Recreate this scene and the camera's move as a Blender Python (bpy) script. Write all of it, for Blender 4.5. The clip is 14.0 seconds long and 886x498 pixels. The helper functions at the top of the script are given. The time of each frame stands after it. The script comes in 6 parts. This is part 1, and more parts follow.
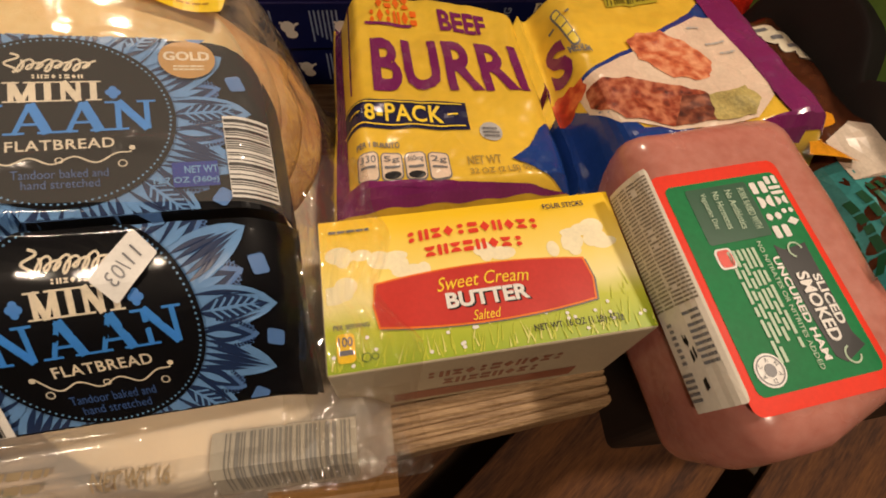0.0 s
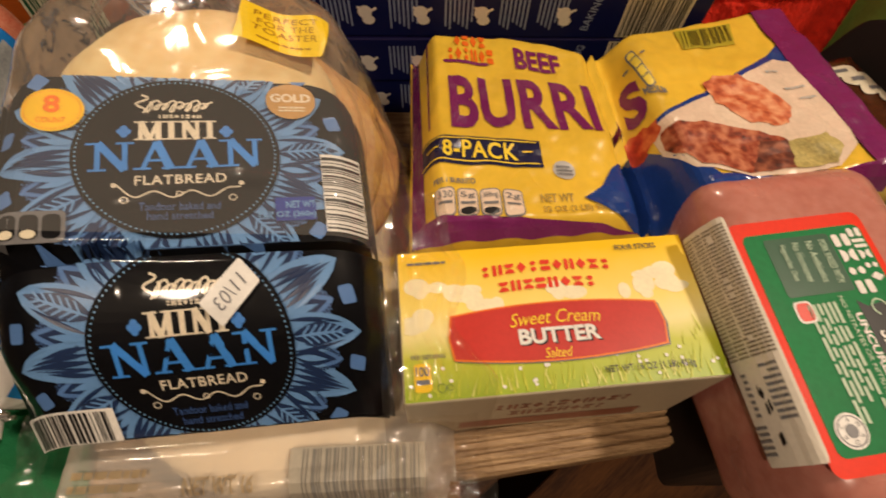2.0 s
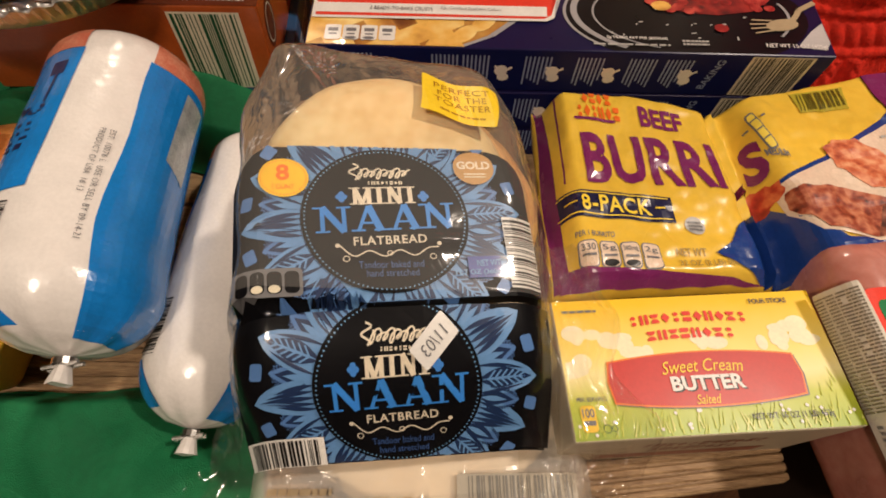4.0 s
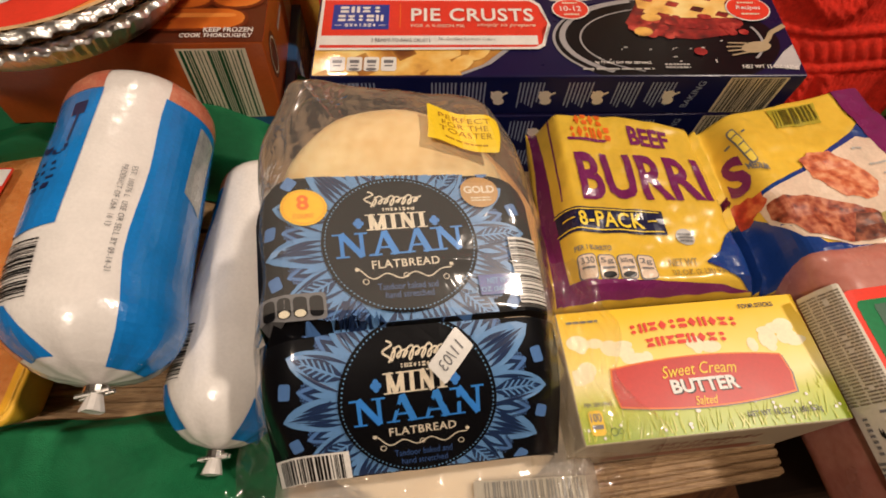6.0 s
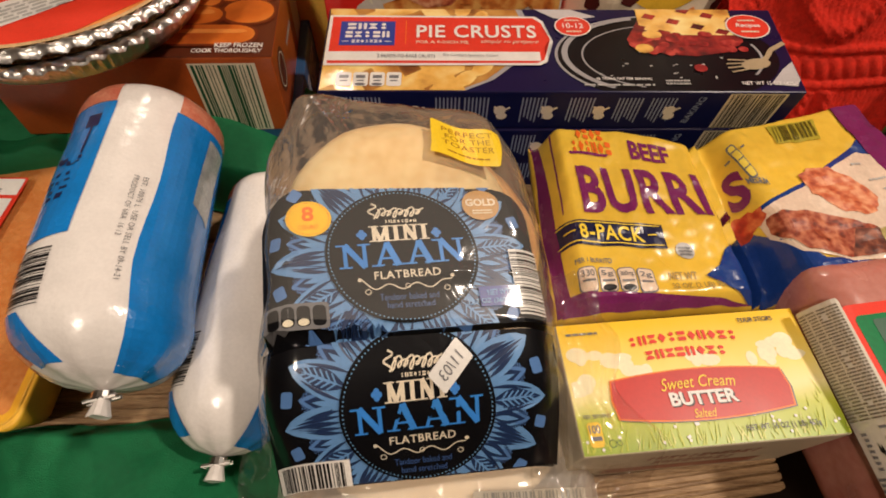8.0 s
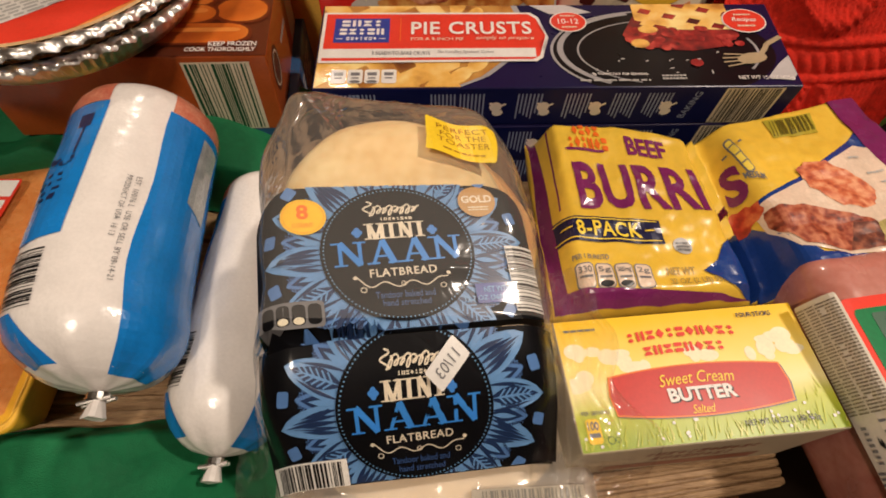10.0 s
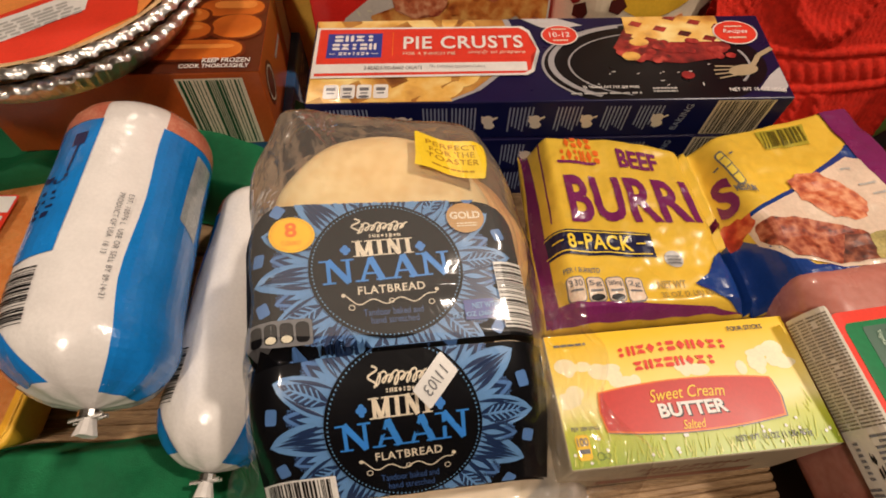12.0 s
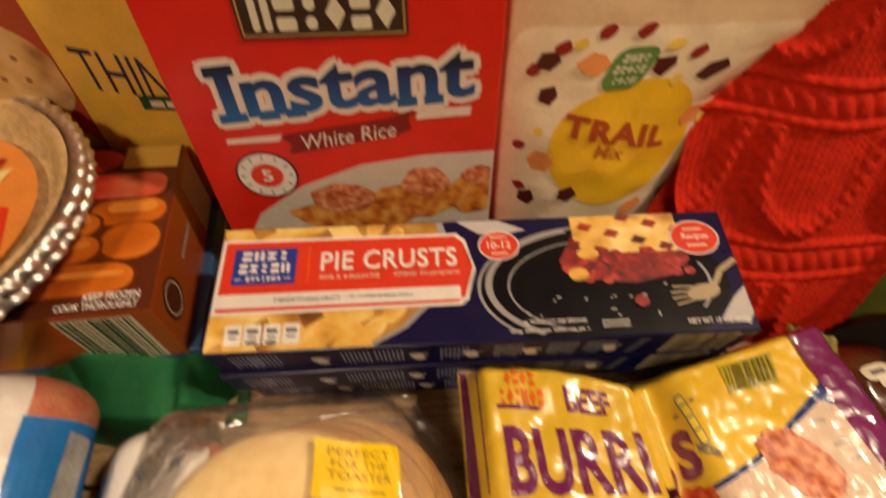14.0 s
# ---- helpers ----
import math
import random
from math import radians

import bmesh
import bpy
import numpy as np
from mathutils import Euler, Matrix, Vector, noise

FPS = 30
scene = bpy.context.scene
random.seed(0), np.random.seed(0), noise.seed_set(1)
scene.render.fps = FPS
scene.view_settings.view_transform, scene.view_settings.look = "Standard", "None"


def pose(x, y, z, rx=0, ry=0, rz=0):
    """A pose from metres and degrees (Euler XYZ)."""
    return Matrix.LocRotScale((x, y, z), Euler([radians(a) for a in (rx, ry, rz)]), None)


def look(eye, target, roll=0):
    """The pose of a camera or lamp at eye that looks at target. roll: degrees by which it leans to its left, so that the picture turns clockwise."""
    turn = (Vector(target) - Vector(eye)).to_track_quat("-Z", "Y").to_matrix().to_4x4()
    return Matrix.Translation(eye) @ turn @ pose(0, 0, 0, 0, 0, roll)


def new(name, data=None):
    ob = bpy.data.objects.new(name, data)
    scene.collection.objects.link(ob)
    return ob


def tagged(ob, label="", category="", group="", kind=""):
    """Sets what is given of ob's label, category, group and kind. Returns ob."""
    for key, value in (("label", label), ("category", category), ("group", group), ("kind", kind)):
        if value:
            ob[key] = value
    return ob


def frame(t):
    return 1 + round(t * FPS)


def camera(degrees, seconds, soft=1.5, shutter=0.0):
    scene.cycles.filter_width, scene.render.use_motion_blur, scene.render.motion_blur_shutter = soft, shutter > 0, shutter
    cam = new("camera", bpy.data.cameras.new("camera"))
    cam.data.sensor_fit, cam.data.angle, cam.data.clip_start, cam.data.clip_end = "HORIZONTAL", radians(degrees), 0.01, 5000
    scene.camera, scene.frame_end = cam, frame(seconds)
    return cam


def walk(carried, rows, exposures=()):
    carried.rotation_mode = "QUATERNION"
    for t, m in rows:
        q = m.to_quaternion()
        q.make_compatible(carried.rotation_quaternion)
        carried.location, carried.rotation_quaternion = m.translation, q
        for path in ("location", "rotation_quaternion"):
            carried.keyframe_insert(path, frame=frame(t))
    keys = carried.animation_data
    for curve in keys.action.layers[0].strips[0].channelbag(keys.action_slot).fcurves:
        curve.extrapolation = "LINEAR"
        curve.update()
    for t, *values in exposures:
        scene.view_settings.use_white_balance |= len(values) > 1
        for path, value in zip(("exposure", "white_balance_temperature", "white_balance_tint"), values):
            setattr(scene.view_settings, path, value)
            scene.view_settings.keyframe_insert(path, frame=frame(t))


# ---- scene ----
cam = camera(83.6, 14.0, soft=1.8, shutter=0.4)
PATH = [
    (0, (0.041, -0.061, 0.25), (0.24, 0.886, -1.5), 7.50),
    (0.5, (0.043, -0.063, 0.26), (0.185, 0.896, -1.489), 5.50),
    (1, (0.039, -0.063, 0.267), (0.118, 0.924, -1.471), 3.20),
    (1.5, (0.035, -0.061, 0.263), (0.093, 0.938, -1.468), 2.60),
    (2, (0.025, -0.055, 0.262), (0.071, 0.936, -1.474), 2.20),
    (2.5, (-0.026, -0.043, 0.284), (-0.019, 0.945, -1.456), 1.40),
    (3, (-0.034, -0.047, 0.284), (-0.057, 0.943, -1.453), 0.80),
    (3.2, (-0.036, -0.045, 0.287), (-0.06, 0.941, -1.453), 1.00),
    (5.3, (-0.055, -0.055, 0.302), (-0.023, 0.973, -1.413), 0.90),
    (5.5, (-0.056, -0.053, 0.307), (-0.02, 0.976, -1.407), 1.00),
    (6, (-0.055, -0.052, 0.309), (-0.016, 0.985, -1.401), 1.30),
    (6.5, (-0.052, -0.055, 0.311), (-0.014, 0.99, -1.394), 1.30),
    (7, (-0.05, -0.054, 0.314), (-0.028, 1, -1.385), 0.70),
    (7.5, (-0.051, -0.055, 0.313), (-0.028, 1.013, -1.378), 0.90),
    (8, (-0.053, -0.054, 0.313), (-0.037, 1.02, -1.374), 0.70),
    (10.5, (-0.05, -0.054, 0.311), (-0.031, 1.017, -1.378), 0.20),
    (11, (-0.047, -0.053, 0.313), (-0.031, 1.027, -1.371), -0.00),
    (11.5, (-0.046, -0.051, 0.314), (-0.028, 1.033, -1.367), -0.10),
    (12, (-0.044, -0.05, 0.315), (-0.04, 1.038, -1.363), -0.70),
    (12.5, (-0.043, -0.047, 0.317), (-0.046, 1.042, -1.36), -1.10),
    (13, (-0.045, -0.046, 0.314), (-0.051, 1.042, -1.364), -1.20),
    (13.2, (-0.0376, -0.0374, 0.3168), (-0.0342, 1.0692, -1.349), -0.62),
    (13.5, (-0.002, 0.011, 0.328), (0.007, 1.066, -1.371), -1.00),
    (13.8, (0.0092, 0.0646, 0.3452), (0.0714, 1.1372, -1.343), 0.92),
    (14, (-0.003, 0.092, 0.359), (0.053, 1.2, -1.305), 0.10),
]
TONE = [(0, -0.10, 6550, 10), (1.5, -0.09, 6650, 10), (2.0, -0.06, 6700, 10), (2.5, -0.16, 6600, 10), (3.0, 0.02, 6300, 10), (5.3, 0.07, 6120, 10), (12.8, 0.07, 6080, 10), (13.5, 0.04, 6750, 10), (14, -0.02, 7600, 10)]
walk(cam, [(t, look(eye, target, roll)) for t, eye, target, roll in PATH], TONE)

# ---- light ----
world = bpy.data.worlds.new("room_air")
scene.world = world
world.use_nodes = True
world.node_tree.nodes["Background"].inputs[0].default_value = (1.0, 0.85, 0.68, 1)
world.node_tree.nodes["Background"].inputs[1].default_value = 0.012


def lamp(name, eye, target, size, watts, colour):
    data = bpy.data.lights.new(name, "AREA")
    data.shape, data.size, data.energy, data.color = "DISK", size, watts, colour
    ob = new(name, data)
    ob.matrix_world = look(eye, target)
    return ob


lamp("unseen_lamp", (0.98, 0.14, 1.62), (0, 0.1, 0), 0.14, 21.0, (1.0, 0.805, 0.625))
# front fill, added to brighten the upright faces
lamp("unseen_lamp", (-0.45, -0.75, 1.70), (0, 0.1, 0), 0.22, 15.5, (1.0, 0.785, 0.590))
lamp("unseen_lamp", (-0.46, 1.60, 1.58), (0, 0.1, 0), 0.10, 12.0, (1.0, 0.795, 0.605))


# ---- materials ----
def mat(name, col, rough=0.5, metal=0.0, var=0.12, scale=60.0, bump=0.0, bscale=300.0, coat=0.0, spec=0.5, col2=None, stretch=(1, 1, 1), sss=0.0):
    m = bpy.data.materials.new(name)
    m.use_nodes = True
    nt = m.node_tree
    n, l = nt.nodes, nt.links
    p = n["Principled BSDF"]
    p.inputs["Metallic"].default_value = metal
    p.inputs["Coat Weight"].default_value = coat
    p.inputs["Coat Roughness"].default_value = 0.12
    p.inputs["Specular IOR Level"].default_value = spec
    if sss:
        p.inputs["Subsurface Weight"].default_value = sss
        p.inputs["Subsurface Radius"].default_value = (0.006, 0.003, 0.002)
    tc, mp = n.new("ShaderNodeTexCoord"), n.new("ShaderNodeMapping")
    mp.inputs["Scale"].default_value = stretch
    l.new(tc.outputs["Object"], mp.inputs["Vector"])
    big, fine = n.new("ShaderNodeTexNoise"), n.new("ShaderNodeTexNoise")
    big.inputs["Scale"].default_value, fine.inputs["Scale"].default_value = scale, scale * 9
    big.inputs["Detail"].default_value, fine.inputs["Detail"].default_value = 4, 3
    for t in (big, fine):
        l.new(mp.outputs[0], t.inputs["Vector"])
    add = n.new("ShaderNodeMath")
    add.operation = "MULTIPLY_ADD"
    l.new(fine.outputs["Fac"], add.inputs[0])
    add.inputs[1].default_value = 0.45
    half = n.new("ShaderNodeMath")
    half.operation = "MULTIPLY"
    half.inputs[1].default_value = 0.55
    l.new(big.outputs["Fac"], half.inputs[0])
    l.new(half.outputs[0], add.inputs[2])
    ramp = n.new("ShaderNodeValToRGB")
    ramp.color_ramp.elements[0].position, ramp.color_ramp.elements[1].position = 0.36, 0.64
    lo = col2 if col2 else tuple(c * (1 - var) for c in col)
    hi = col if col2 else tuple(min(1, c * (1 + var)) for c in col)
    ramp.color_ramp.elements[0].color, ramp.color_ramp.elements[1].color = (*lo, 1), (*hi, 1)
    l.new(add.outputs[0], ramp.inputs[0])
    l.new(ramp.outputs[0], p.inputs["Base Color"])
    rr = n.new("ShaderNodeMapRange")
    rr.inputs["To Min"].default_value, rr.inputs["To Max"].default_value = max(0.02, rough - 0.08), min(1, rough + 0.08)
    l.new(big.outputs["Fac"], rr.inputs["Value"])
    l.new(rr.outputs[0], p.inputs["Roughness"])
    if bump:
        bt, bn = n.new("ShaderNodeTexNoise"), n.new("ShaderNodeBump")
        bt.inputs["Scale"].default_value, bt.inputs["Detail"].default_value = bscale, 4
        bn.inputs["Strength"].default_value, bn.inputs["Distance"].default_value = bump, 0.002
        l.new(mp.outputs[0], bt.inputs["Vector"])
        l.new(bt.outputs["Fac"], bn.inputs["Height"])
        l.new(bn.outputs[0], p.inputs["Normal"])
        if coat:
            l.new(bn.outputs[0], p.inputs["Coat Normal"])
    return m


def ink(name, col, rough=0.38, **k):
    """Printed ink on carton or film."""
    k.setdefault("var", 0.07)
    return mat(name, col, rough, **k)


def clear_film(name, rough=0.08, tint=(0.97, 0.95, 0.92), gloss=0.030, bump=0.10, bscale=24.0, haze=0.0):
    """Thin clear plastic: a see-through sheet with a glossy, creased face."""
    m = bpy.data.materials.new(name)
    m.use_nodes = True
    nt = m.node_tree
    n, l = nt.nodes, nt.links
    n.remove(n["Principled BSDF"])
    tr, gl, mix = n.new("ShaderNodeBsdfTransparent"), n.new("ShaderNodeBsdfGlossy"), n.new("ShaderNodeMixShader")
    tr.inputs[0].default_value = (*tint, 1)
    gl.inputs["Roughness"].default_value = rough
    tc, nz, bn, fr = n.new("ShaderNodeTexCoord"), n.new("ShaderNodeTexNoise"), n.new("ShaderNodeBump"), n.new("ShaderNodeFresnel")
    nz.inputs["Scale"].default_value, nz.inputs["Detail"].default_value, nz.inputs["Distortion"].default_value = bscale, 3, 1.2
    bn.inputs["Strength"].default_value, bn.inputs["Distance"].default_value = bump, 0.004
    l.new(tc.outputs["Object"], nz.inputs["Vector"])
    l.new(nz.outputs["Fac"], bn.inputs["Height"])
    l.new(bn.outputs[0], gl.inputs["Normal"])
    l.new(bn.outputs[0], fr.inputs["Normal"])
    fr.inputs["IOR"].default_value = 1.45
    add = n.new("ShaderNodeMath")
    add.inputs[1].default_value = gloss - 0.04
    add.use_clamp = True
    l.new(fr.outputs[0], add.inputs[0])
    l.new(add.outputs[0], mix.inputs[0])
    l.new(tr.outputs[0], mix.inputs[1])
    l.new(gl.outputs[0], mix.inputs[2])
    out = mix
    if haze:
        df, out = n.new("ShaderNodeBsdfDiffuse"), n.new("ShaderNodeMixShader")
        df.inputs[0].default_value = (0.80, 0.77, 0.72, 1)
        out.inputs[0].default_value = haze
        l.new(mix.outputs[0], out.inputs[1])
        l.new(df.outputs[0], out.inputs[2])
    l.new(out.outputs[0], n["Material Output"].inputs[0])
    return m


def wood(name, dark, light, scale=14.0, rough=0.5, stretch=(1, 9, 9)):
    m = mat(name, light, rough, col2=dark, scale=scale, stretch=stretch, bump=0.35, bscale=scale * 5)
    return m


def print_gradient(name, stops, axis, low, high, wobble=0.0, nscale=90.0, rough=0.36):
    """Printed colour that runs from one ink to the next along an axis of the carton."""
    m = mat(name, (0.5, 0.5, 0.5), rough)
    n, l = m.node_tree.nodes, m.node_tree.links
    tc, sp, mr, rp = n.new("ShaderNodeTexCoord"), n.new("ShaderNodeSeparateXYZ"), n.new("ShaderNodeMapRange"), n.new("ShaderNodeValToRGB")
    l.new(tc.outputs["Object"], sp.inputs[0])
    mr.inputs["From Min"].default_value, mr.inputs["From Max"].default_value = low, high
    l.new(sp.outputs[axis], mr.inputs["Value"])
    nz, ad = n.new("ShaderNodeTexNoise"), n.new("ShaderNodeMath")
    nz.inputs["Scale"].default_value, nz.inputs["Detail"].default_value = nscale, 2
    l.new(tc.outputs["Object"], nz.inputs["Vector"])
    ad.operation = "MULTIPLY_ADD"
    ad.inputs[1].default_value = wobble
    l.new(nz.outputs["Fac"], ad.inputs[0])
    l.new(mr.outputs[0], ad.inputs[2])
    l.new(ad.outputs[0], rp.inputs[0])
    el = rp.color_ramp.elements
    while len(el) < len(stops):
        el.new(0.5)
    for e, (pos, c) in zip(el, stops):
        e.position, e.color = pos, (*c, 1)
    l.new(rp.outputs[0], n["Principled BSDF"].inputs["Base Color"])
    return m


def crumbs(name, cols, scale=180.0, rough=0.45, bump=0.5):
    """Printed picture of chopped, mottled food."""
    m = mat(name, cols[0], rough)
    n, l = m.node_tree.nodes, m.node_tree.links
    tc, vo, nz, rp, mx = n.new("ShaderNodeTexCoord"), n.new("ShaderNodeTexVoronoi"), n.new("ShaderNodeTexNoise"), n.new("ShaderNodeValToRGB"), n.new("ShaderNodeMath")
    vo.inputs["Scale"].default_value, nz.inputs["Scale"].default_value = scale, scale * 0.7
    nz.inputs["Detail"].default_value = 5
    l.new(tc.outputs["Object"], vo.inputs["Vector"])
    l.new(tc.outputs["Object"], nz.inputs["Vector"])
    mx.operation = "MULTIPLY_ADD"
    mx.inputs[1].default_value = 0.32
    l.new(vo.outputs["Distance"], mx.inputs[0])
    l.new(nz.outputs["Fac"], mx.inputs[2])
    mr = n.new("ShaderNodeMapRange")
    mr.inputs["From Min"].default_value, mr.inputs["From Max"].default_value = 0.40, 0.84
    l.new(mx.outputs[0], mr.inputs["Value"])
    l.new(mr.outputs[0], rp.inputs[0])
    el = rp.color_ramp.elements
    while len(el) < len(cols):
        el.new(0.5)
    for i, (e, c) in enumerate(zip(el, cols)):
        e.position, e.color = i / (len(cols) - 1), (*c, 1)
    l.new(rp.outputs[0], n["Principled BSDF"].inputs["Base Color"])
    return m


WHITE = ink("white_ink", (0.78, 0.76, 0.72))
CREAM = ink("cream_ink", (0.72, 0.66, 0.50))
BLACK = ink("black_ink", (0.006, 0.006, 0.007))
GREY = ink("grey_ink", (0.16, 0.16, 0.17))
PALEGREY = ink("pale_grey_ink", (0.45, 0.44, 0.42))
RED = ink("red_ink", (0.55, 0.035, 0.025))
BRIGHTRED = ink("bright_red_ink", (0.72, 0.045, 0.02))
YELLOW = ink("yellow_ink", (0.86, 0.56, 0.02))
LEMON = ink("lemon_ink", (0.90, 0.66, 0.04))
PURPLE = ink("purple_ink", (0.17, 0.014, 0.12))
NAVY = ink("navy_ink", (0.012, 0.016, 0.075))
INDIGO = ink("indigo_carton", (0.010, 0.008, 0.048), 0.30, spec=0.22)
ROYAL = ink("royal_blue_ink", (0.02, 0.045, 0.30))
SKY = ink("sky_blue_ink", (0.06, 0.24, 0.66))
PETAL = ink("petal_blue_ink", (0.10, 0.22, 0.50))
PALEPETAL = ink("pale_petal_ink", (0.17, 0.36, 0.62))
LABELBLACK = mat("matt_black_label", (0.0032, 0.0034, 0.005), 0.5, var=0.3, spec=0.12)
GOLDINK = ink("gold_ink", (0.50, 0.29, 0.10), 0.4)
ORANGE = ink("orange_ink", (0.82, 0.20, 0.02))
GREEN = ink("green_ink", (0.012, 0.19, 0.07))
DARKGREEN = ink("dark_green_ink", (0.006, 0.075, 0.030))
TEAL = ink("teal_ink", (0.04, 0.30, 0.30))
CARTON = mat("raw_carton", (0.30, 0.24, 0.17), 0.75)
PASTRY = crumbs("pastry_picture", [(0.34, 0.12, 0.015), (0.80, 0.46, 0.09), (0.92, 0.74, 0.30)], 55)
PASTRY.node_tree.nodes["Principled BSDF"].inputs["Coat Weight"].default_value = 0.5  # lacquered print
CHERRY = crumbs("cherry_picture", [(0.09, 0.004, 0.005), (0.30, 0.010, 0.010), (0.55, 0.07, 0.05)], 150)
MEAT = crumbs("minced_meat_picture", [(0.05, 0.009, 0.006), (0.30, 0.055, 0.022), (0.56, 0.20, 0.10)], 250)
PINKMEAT = crumbs("pink_meat_picture", [(0.30, 0.045, 0.02), (0.60, 0.16, 0.065), (0.80, 0.38, 0.20)], 230)
TORTILLA = mat("tortilla_picture", (0.80, 0.66, 0.52), 0.4, var=0.1)
STEEL = mat("steel", (0.6, 0.58, 0.55), 0.25, 1.0)
FILM = clear_film("clear_bag_film")
STIFFFILM = clear_film("tight_wrap_film", rough=0.10, gloss=0.06, bump=0.2, bscale=60)


# ---- builders ----
def part(name, bm, material, parent, label="", smooth=False):
    me = bpy.data.meshes.new(name)
    bm.to_mesh(me)
    bm.free()
    me.materials.append(material)
    if smooth:
        me.polygons.foreach_set("use_smooth", [True] * len(me.polygons))
    ob = new(name, me)
    ob.parent = parent
    if label:
        ob["label"] = label
    return ob


def thing(name, m, label, category, group=""):
    ob = new(name)
    ob.empty_display_size = 0.02
    ob.matrix_world = m
    return tagged(ob, label, category, group)


def box_bm(w, d, h, bevel=0.0015, seg=2, x=0.0, y=0.0, z=0.0):
    """A box with rounded edges; x, y its middle, z its underside."""
    bm = bmesh.new()
    bmesh.ops.create_cube(bm, size=1, matrix=Matrix.Translation((x, y, z + h / 2)) @ Matrix.Diagonal((w, d, h, 1)))
    if bevel:
        bmesh.ops.bevel(bm, geom=bm.edges[:], offset=bevel, segments=seg, affect="EDGES", profile=0.5)
    return bm


def sheet_bm(f, nu, nv, u0=0.0, u1=1.0, v0=0.0, v1=1.0, wrap=False):
    """A sheet through f(u, v)."""
    bm = bmesh.new()
    cols = nu if wrap else nu + 1
    g = [[bm.verts.new(f(u0 + (u1 - u0) * i / nu, v0 + (v1 - v0) * j / nv)) for j in range(nv + 1)] for i in range(cols)]
    for i in range(nu):
        for j in range(nv):
            k = (i + 1) % cols
            bm.faces.new((g[i][j], g[k][j], g[k][j + 1], g[i][j + 1]))
    return bm


def pad_bm(top, bottom, nu, nv):
    """A closed pad between two sheets over the unit square; they meet at the rim."""
    bm = bmesh.new()
    a = [[bm.verts.new(top(i / nu, j / nv)) for j in range(nv + 1)] for i in range(nu + 1)]
    b = [[a[i][j] if i in (0, nu) or j in (0, nv) else bm.verts.new(bottom(i / nu, j / nv)) for j in range(nv + 1)] for i in range(nu + 1)]
    for i in range(nu):
        for j in range(nv):
            bm.faces.new((a[i][j], a[i + 1][j], a[i + 1][j + 1], a[i][j + 1]))
            q = [b[i][j], b[i][j + 1], b[i + 1][j + 1], b[i + 1][j]]
            if len(set(q)) == 4 and bm.faces.get(q) is None:
                bm.faces.new(q)
    return bm


def flat(o, ex, ey):
    """A plane face: u and v run from 0 to 1 along ex and ey; h is the height over it."""
    o, ex, ey = Vector(o), Vector(ex), Vector(ey)
    nrm = ex.cross(ey).normalized()
    return lambda u, v, h=0.0: o + ex * u + ey * v + nrm * h


def rect(u0, v0, u1, v1):
    return [[(u0, v0), (u1, v0), (u1, v1), (u0, v1)]]


def disc(cx, cy, rx, ry=None, n=28, a0=0.0, a1=360.0):
    ry = rx if ry is None else ry
    return [[(cx + rx * math.cos(radians(a0 + (a1 - a0) * k / n)), cy + ry * math.sin(radians(a0 + (a1 - a0) * k / n))) for k in range(n if a1 - a0 == 360 else n + 1)]]


def ring(cx, cy, rx, ry, wx, wy, n=40, a0=0.0, a1=360.0):
    out = []
    for k in range(n):
        a, b = radians(a0 + (a1 - a0) * k / n), radians(a0 + (a1 - a0) * (k + 1) / n)
        out.append([(cx + rx * math.cos(a), cy + ry * math.sin(a)), (cx + (rx + wx) * math.cos(a), cy + (ry + wy) * math.sin(a)),
                    (cx + (rx + wx) * math.cos(b), cy + (ry + wy) * math.sin(b)), (cx + rx * math.cos(b), cy + ry * math.sin(b))])
    return out


def rrect(u0, v0, u1, v1, ru, rv=None, n=5):
    rv = ru if rv is None else rv
    pts = []
    for cx, cy, a in ((u1 - ru, v1 - rv, 0), (u0 + ru, v1 - rv, 90), (u0 + ru, v0 + rv, 180), (u1 - ru, v0 + rv, 270)):
        pts += [(cx + ru * math.cos(radians(a + 90 * k / n)), cy + rv * math.sin(radians(a + 90 * k / n))) for k in range(n + 1)]
    return [pts]


def stroke(pts, w, aspect=1.0):
    """A line of width w through points, as quads; aspect squeezes the width along v."""
    out = []
    for (x0, y0), (x1, y1) in zip(pts, pts[1:]):
        dx, dy = x1 - x0, (y1 - y0) * aspect
        d = math.hypot(dx, dy) or 1
        nx, ny = -dy / d * w / 2, dx / d * w / 2 / aspect
        out.append([(x0 - nx, y0 - ny), (x1 - nx, y1 - ny), (x1 + nx, y1 + ny), (x0 + nx, y0 + ny)])
    return out


def bars(u0, v0, u1, v1, rows, seed=1, ragged=0.2, fill=0.55):
    """Lines of writing too small to read, as bars of word length."""
    r, out = random.Random(seed), []
    step = (v1 - v0) / rows
    for k in range(rows):
        u, end = u0, u1 - r.random() * ragged * (u1 - u0)
        while u < end:
            w = (u1 - u0) * r.uniform(0.08, 0.22)
            out += rect(u, v0 + step * k, min(u + w, u1), v0 + step * (k + fill))
            u += w + (u1 - u0) * 0.03
    return out


def barcode(u0, v0, u1, v1, n=26, seed=1, across=False):
    r, out, x = random.Random(seed), [], 0.0
    ws = [r.choice((1, 1, 2, 3)) for _ in range(2 * n)]
    tot = sum(ws)
    for k, w in enumerate(ws):
        if k % 2 == 0:
            a, b = x / tot, (x + w) / tot
            out += rect(u0, v0 + (v1 - v0) * a, u1, v0 + (v1 - v0) * b) if across else rect(u0 + (u1 - u0) * a, v0, u0 + (u1 - u0) * b, v1)
        x += w
    return out


LETTERS = {}


